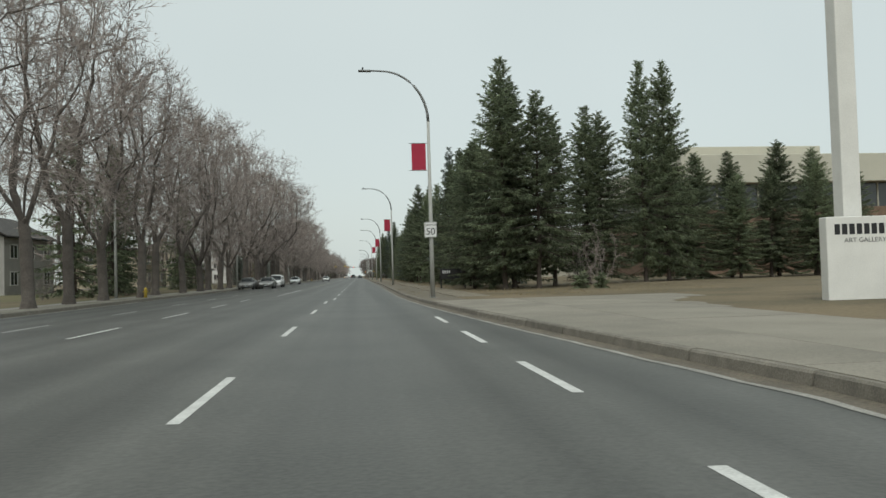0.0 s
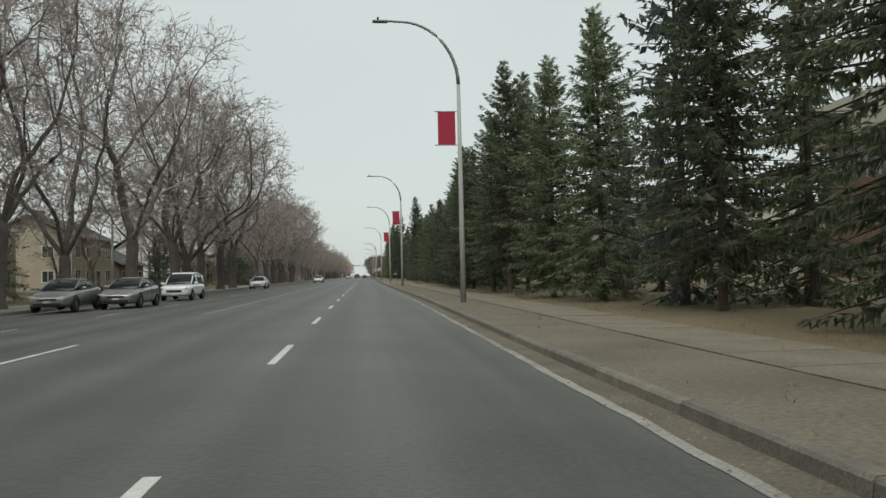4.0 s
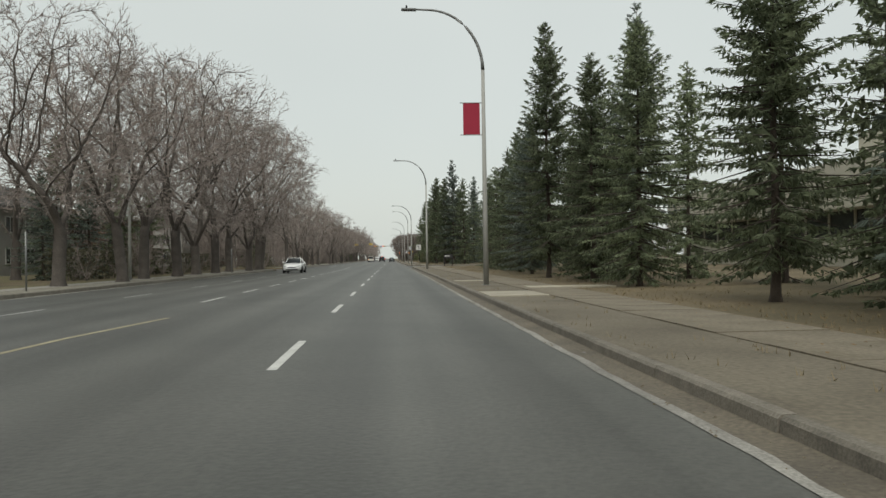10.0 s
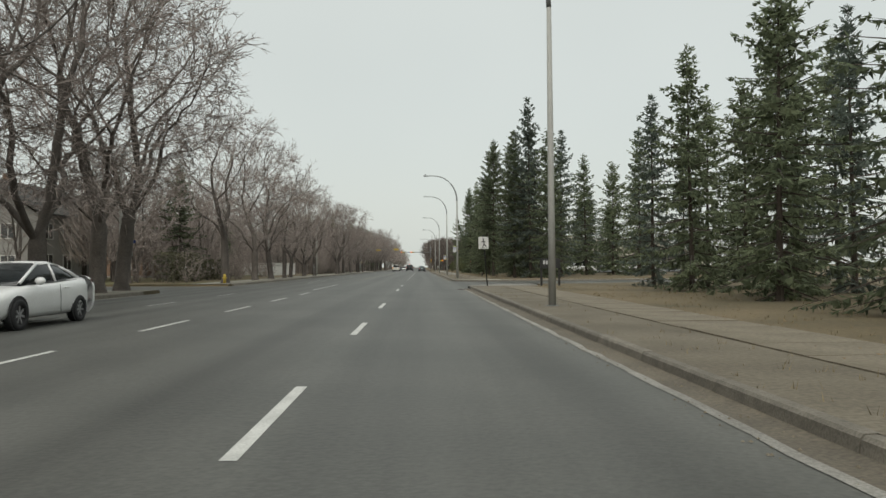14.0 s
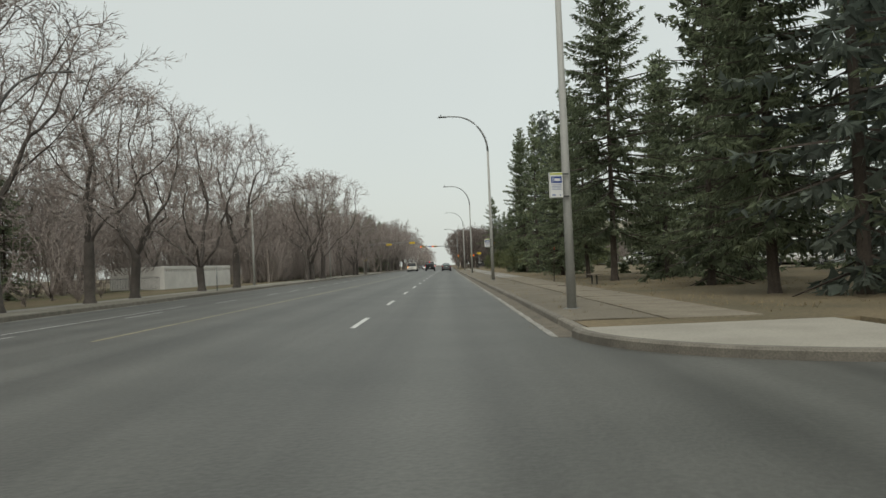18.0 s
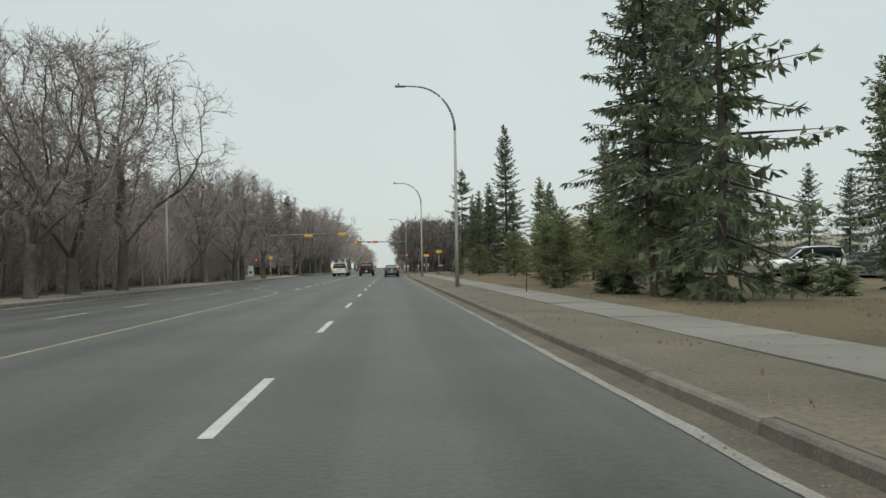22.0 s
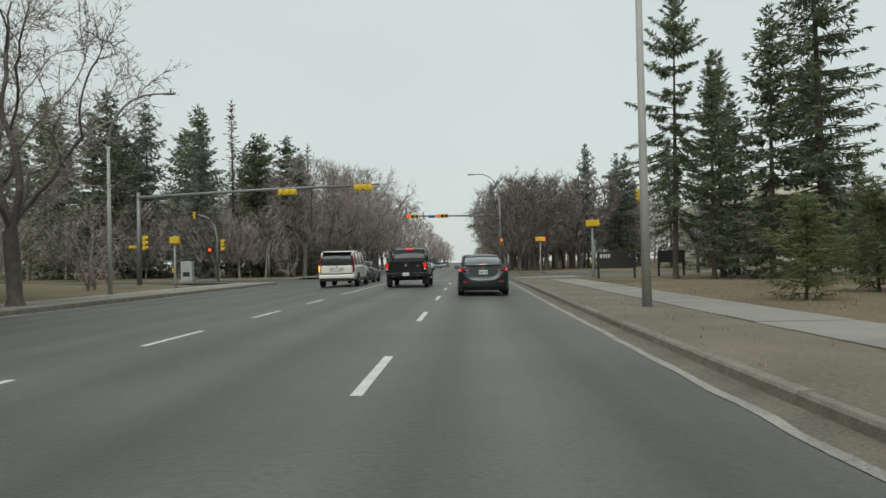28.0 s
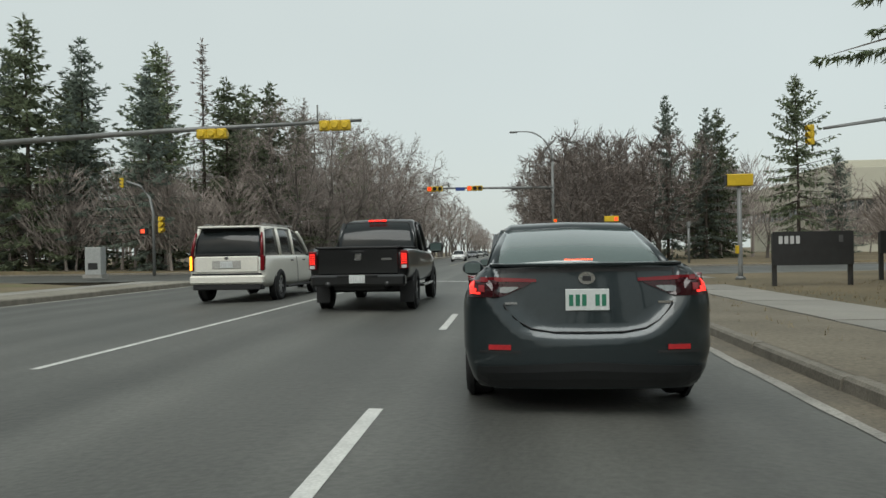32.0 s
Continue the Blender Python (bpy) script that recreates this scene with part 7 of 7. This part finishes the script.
def house(x, y, w, d, storeys, wall, label, gable=True, timber=False, roof_h=2.6, overhang=0.6):
    """A house whose front faces +x, w along y and d deep."""
    e = empty("house", pose(x, y, 0.15), label, "house", "houses")
    hgt = 0.5 + 2.75 * storeys
    part("wall", box(-d, 0, 0, w, -0.3, hgt), wall, e)
    part("foundation", box(-d - 0.02, 0.03, -0.03, w + 0.03, -0.3, 0.35), CONCRETE, e)
    o = overhang
    if gable:
        v = [(-d - o, -o, hgt), (o, -o, hgt), (o, w + o, hgt), (-d - o, w + o, hgt), (-d / 2, -o, hgt + roof_h), (-d / 2, w + o, hgt + roof_h)]
        v += [(px, py, pz + 0.14) for px, py, pz in v]
        f = [(1, 2, 5, 4), (3, 0, 4, 5), (7, 10, 11, 8), (9, 11, 10, 6), (0, 3, 9, 6), (1, 7, 8, 2), (0, 6, 10, 4), (4, 10, 7, 1), (3, 5, 11, 9), (5, 2, 8, 11)]
        link_mesh("roof", v, f, ROOF, e)
        for yy in (0, w):
            link_mesh("gable_wall", [(-d, yy, hgt - 0.01), (0, yy, hgt - 0.01), (-d / 2, yy, hgt + roof_h - 0.05)], [(0, 1, 2)], wall, e)
    else:
        part("roof", box(-d - o, o, -o, w + o, hgt, hgt + 0.28, 0.03), ROOF, e)
        part("fascia", box(o, o + 0.03, -o, w + o, hgt - 0.02, hgt + 0.26), WHITE_TRIM, e)
    n = max(2, int(w / 3.2))
    for s in range(storeys):
        for k in range(n):
            if s == 0 and k == n // 2:
                dr = part("door", box(0.0, 0.05, w * (k + 0.5) / n - 0.48, w * (k + 0.5) / n + 0.48, 0.35, 2.45), DARK_TIMBER, e)
                part("door_frame", box(0.0, 0.035, w * (k + 0.5) / n - 0.58, w * (k + 0.5) / n + 0.58, 2.45, 2.56), WHITE_TRIM, dr)
                continue
            c, z0 = w * (k + 0.5) / n, 1.2 + 2.75 * s
            wd = part("window", box(0.005, 0.03, c - 0.75, c + 0.75, z0, z0 + 1.3), PANE, e, "dark window with white frame")
            for a0, a1, b0, b1 in ((c - 0.82, c - 0.74, z0 - 0.07, z0 + 1.37), (c + 0.74, c + 0.82, z0 - 0.07, z0 + 1.37), (c - 0.74, c + 0.74, z0 - 0.08, z0), (c - 0.74, c + 0.74, z0 + 1.3, z0 + 1.38), (c - 0.03, c + 0.03, z0, z0 + 1.3)):
                part("frame", box(0.0, 0.06, a0, a1, b0, b1), WHITE_TRIM, wd)
    # the end wall seen from down the road
    for s in range(storeys):
        for k in range(2):
            c, z0 = -d * (0.28 + 0.44 * k), 1.2 + 2.75 * s
            wd = part("window", box(c - 0.6, c + 0.6, -0.03, -0.005, z0, z0 + 1.2), PANE, e)
            for a0, a1, b0, b1 in ((c - 0.68, c - 0.59, z0 - 0.07, z0 + 1.27), (c + 0.59, c + 0.68, z0 - 0.07, z0 + 1.27), (c - 0.59, c + 0.59, z0 - 0.08, z0), (c - 0.59, c + 0.59, z0 + 1.2, z0 + 1.28), (c - 0.03, c + 0.03, z0, z0 + 1.2)):
                part("frame", box(a0, a1, -0.06, 0.0, b0, b1), WHITE_TRIM, wd)
    if timber:
        for k in range(6):
            yy = w * k / 5
            part("timber", box(0.0, 0.05, min(yy, w - 0.18), min(yy, w - 0.18) + 0.18, hgt - 2.6, hgt), DARK_TIMBER, e)
        part("timber", box(0.051, 0.07, 0, w, hgt - 2.7, hgt - 2.5), DARK_TIMBER, e)
        for k in range(5):
            xx = -d * k / 4
            part("timber", box(max(xx - 0.18, -d), max(xx - 0.18, -d) + 0.18, -0.05, 0.0, hgt - 2.6, hgt), DARK_TIMBER, e)
    part("chimney", box(-d * 0.6, -d * 0.6 + 0.8, w * 0.3, w * 0.3 + 0.6, hgt, hgt + roof_h + 0.9 if gable else hgt + 1.2, 0.02), BRICK, e)
    return e


house(-34, 20, 13, 9, 2, STUCCO_GREY, "grey two-storey house behind bare elms")
house(-35, 44, 12, 9, 1, STUCCO, "beige bungalow behind bare elms")
house(-35, 78, 12, 9, 2, STUCCO_GREY, "grey stucco house behind spruces")
house(-33, 116, 15, 10, 2, STUCCO, "beige flat-roofed two-storey house", False)
house(-32, 142, 13, 9, 2, STUCCO, "beige two-storey house with a gable roof")
house(-33, 161, 11, 9, 1, BRICK, "low brown brick house behind a hedge")
house(-31, 180, 12, 9, 2, WHITE_TRIM, "white house with dark half-timbering", True, True, 3.4)
house(-33, 203, 14, 9, 2, STUCCO_GREY, "grey two-storey house with white windows")
house(-30, 219, 15, 10, 2, BRICK, "brown brick split-level house with wide white eaves", False, overhang=1.2)
house(-33, 258, 14, 9, 2, STUCCO_GREY, "pale two-storey house with a brown roof behind bare trees", roof_h=3.2)
house(-34, 286, 13, 9, 1, BRICK, "low brown house behind bare trees")

# white garden wall with pierced top
RENDER_WHITE = mat("garden wall white", (0.74, 0.72, 0.68), 0.85, var=0.09, scale=0.8, fine=20, bump=0.08)
e = empty("garden_wall", pose(-24.6, 315.4, 0.1, 0, 0, -4.6), "white rendered garden wall with a row of small openings", "wall")
part("wall", box(-0.12, 0.12, 0, 15.6, -0.1, 1.55), RENDER_WHITE, e)
part("coping", box(-0.15, 0.15, -0.03, 15.63, 1.83, 2.12, 0.01), RENDER_WHITE, e)
for k in range(32):
    part("pier", box(-0.11, 0.11, k * 0.4925, k * 0.4925 + 0.33, 1.55, 1.83), RENDER_WHITE, e)
# Thin dark strip added along the back of the openings.
part("backing", box(-0.135, -0.115, 0.05, 15.5, 1.5, 1.87), DARK_TIMBER, e, "dark strip behind the openings")
part("return_wall", box(-5.0, -0.14, 0.0, 0.22, -0.1, 2.1, 0.01), RENDER_WHITE, e)
e = empty("iron_fence", pose(-24.4, 303.0, 0.1), "dark iron fence in front of a garden", "fence")
for k in range(40):
    tube("picket", [(0, k * 0.28, 0), (0, k * 0.28, 1.25)], [0.012, 0.012], 4, SIGN_BLACK, e)
for z in (0.2, 1.1):
    part("rail", box(-0.015, 0.015, 0, 11, z, z + 0.03), SIGN_BLACK, e)

# ---- public buildings on the right ----
CREAM = mat("cream cladding", (0.46, 0.44, 0.36), 0.8, var=0.05, scale=0.5, fine=20)
BAND = mat("dark window band", (0.035, 0.04, 0.042), 0.15, var=0.1, scale=0.4, spec=0.8)


def hall(x0, x1, y0, y1, base, band, top, label, wall=None, bays=24):
    e = empty("public_building", pose(x0, y0, 0.1), label, "building", "public buildings")
    w, d = x1 - x0, y1 - y0
    part("wall", box(0, w, 0, d, -0.2, base), wall or BRICK, e)
    part("window_band", box(0.4, w - 0.4, 0.4, d - 0.4, base, base + band), BAND, e)
    part("fascia", box(-1.2, w + 1.2, -1.2, d + 1.2, base + band, top, 0.05), CREAM, e)
    for k in range(bays):
        xx = w * (k + 0.5) / bays
        part("mullion", box(xx - 0.08, xx + 0.08, 0.3, 0.42, base, base + band), CREAM, e)
    for k in range(bays):
        yy = d * (k + 0.5) / bays
        part("mullion", box(0.3, 0.42, yy - 0.08, yy + 0.08, base, base + band), CREAM, e)
    part("plant_room", box(w * 0.05, w * 0.35, d * 0.2, d * 0.7, top, top + 2.2, 0.05), CREAM, e)
    tube("vent_pipe", [(w * 0.5, d * 0.3, top), (w * 0.5, d * 0.3, top + 1.2)], [0.3, 0.3], 8, GALV, e)
    return e


hall(37, 96, 79, 112, 7.6, 2.8, 13.6, "long cream and glass gallery building behind spruces")
hall(31, 64, 124, 214, 2.2, 1.8, 7.2, "low pale public building behind the spruce grove", CREAM, 30)
hall(51, 106, 512, 560, 6.0, 2.0, 12.6, "large beige public building past the lights", CREAM, 20)
hall(62, 110, 470, 500, 3.0, 1.5, 7.0, "long pale building beyond the cross street", CREAM, 16)

# storm drain and litter of stones along the gutter
e = empty("storm_drain", pose(KERB_R + 0.2, 236.8, 0.0), "dark kerb inlet of a storm drain", "drain")
part("opening", box(-0.215, -0.19, -0.55, 0.45, -0.03, 0.075), SIGN_BLACK, e)
part("grate", box(-0.9, -0.32, -0.45, 0.45, -0.045, -0.03), mat("rusty steel", (0.06, 0.04, 0.03), 0.8), e)
for y in (58.5, 335.4, 402.0):
    part_e = empty("kerb_drain", pose(KERB_R - 0.003, y, 0.0), "small dark drain hole in the kerb face", "drain", "kerb drains")
    part("hole", box(-0.012, 0.004, -0.09, 0.09, -0.02, 0.075), SIGN_BLACK, part_e)
e = empty("manhole_cover", pose(6.0, 283.0, 0.126), "round rusty manhole cover set in the walk", "manhole cover")
tube("cover", [(0, 0, 0), (0, 0, 0.012)], [0.33, 0.33], 20, mat("rusty steel", (0.06, 0.04, 0.03), 0.8), e)

# ---- ground litter ----
def scatter(name, count, spans, make, material, label, category, seed):
    """Small pieces strewn over stretches (x0, x1, y0, y1), joined into one mass."""
    r = random.Random(seed)
    v, f = [], []
    areas = [(s[1] - s[0]) * (s[3] - s[2]) for s in spans]
    for _ in range(count):
        s = r.choices(spans, areas)[0]
        x, y = r.uniform(s[0], s[1]), r.uniform(s[2], s[3])
        if noise.noise(Vector((x * 0.5, y * 0.25, seed))) < r.uniform(-0.35, 0.3):
            continue
        make(r, x, y, v, f)
    return tagged(link_mesh(name, v, f, material), label, category, kind="stuff")


def tuft(r, x, y, v, f):
    z = ground_z(x, y) + 0.012
    for _ in range(4):
        q, hh, lean = r.uniform(0, 6.28), r.uniform(0.03, 0.11), r.uniform(0.02, 0.09)
        px, py = x + r.uniform(-0.05, 0.05), y + r.uniform(-0.05, 0.05)
        k = len(v)
        v.extend(((px - 0.006 * math.sin(q), py + 0.006 * math.cos(q), z - 0.01), (px + 0.006 * math.sin(q), py - 0.006 * math.cos(q), z - 0.01), (px + lean * math.cos(q), py + lean * math.sin(q), z + hh)))
        f.append((k, k + 1, k + 2))


def leaf(r, x, y, v, f):
    z = (0.132 if x < 6.65 else ground_z(x, y) + 0.014) + r.uniform(0, 0.012)
    q, a = r.uniform(0, 6.28), r.uniform(0.02, 0.045)
    k = len(v)
    for m in range(4):
        d = a * (1.0 if m % 2 else 0.6)
        v.append((x + d * math.cos(q + 1.57 * m), y + d * math.sin(q + 1.57 * m), z + r.uniform(0, 0.015)))
    f.append((k, k + 1, k + 2, k + 3))


def grit(r, x, y, v, f):
    z = road_z(x) + 0.006
    a, q = r.uniform(0.008, 0.025), r.uniform(0, 6.28)
    k = len(v)
    v.extend((x + a * math.cos(q + 2.1 * m), y + a * math.sin(q + 2.1 * m), z) for m in range(3))
    v.append((x, y, z + a * 0.8))
    f.extend(((k, k + 1, k + 3), (k + 1, k + 2, k + 3), (k + 2, k, k + 3)))


LITTER = mat("dead leaves", (0.20, 0.125, 0.06), 0.9, var=0.2, island=0.4)
STRAW = mat("dry grass blades", (0.24, 0.19, 0.105), 0.9, var=0.15, island=0.35)
scatter("grass_tufts", 15000, [(6.72, 12.0, 36, 238), (6.72, 14.0, 264, 424), (8, 20, 34, 50)], tuft, STRAW, "tufts of dry yellow grass under the spruces", "grass", 5)
scatter("verge_tufts", 2000, [(2.75, 4.8, 36, 238), (2.75, 4.8, 264, 424)], tuft, STRAW, "short matted dry grass on the boulevard", "grass", 6)
scatter("fallen_leaves", 9000, [(4.9, 9.5, 40, 238), (4.9, 10.0, 266, 340), (6.7, 13, 340, 424)], leaf, LITTER, "brown fallen leaves strewn along the walk", "leaves", 7)
scatter("gutter_grit", 4000, [(KERB_R - 0.5, KERB_R - 0.02, 45, 236), (KERB_R - 0.5, KERB_R - 0.02, 264, 424)], grit, MUDDY, "sand and grit lying in the gutter", "gravel", 8)
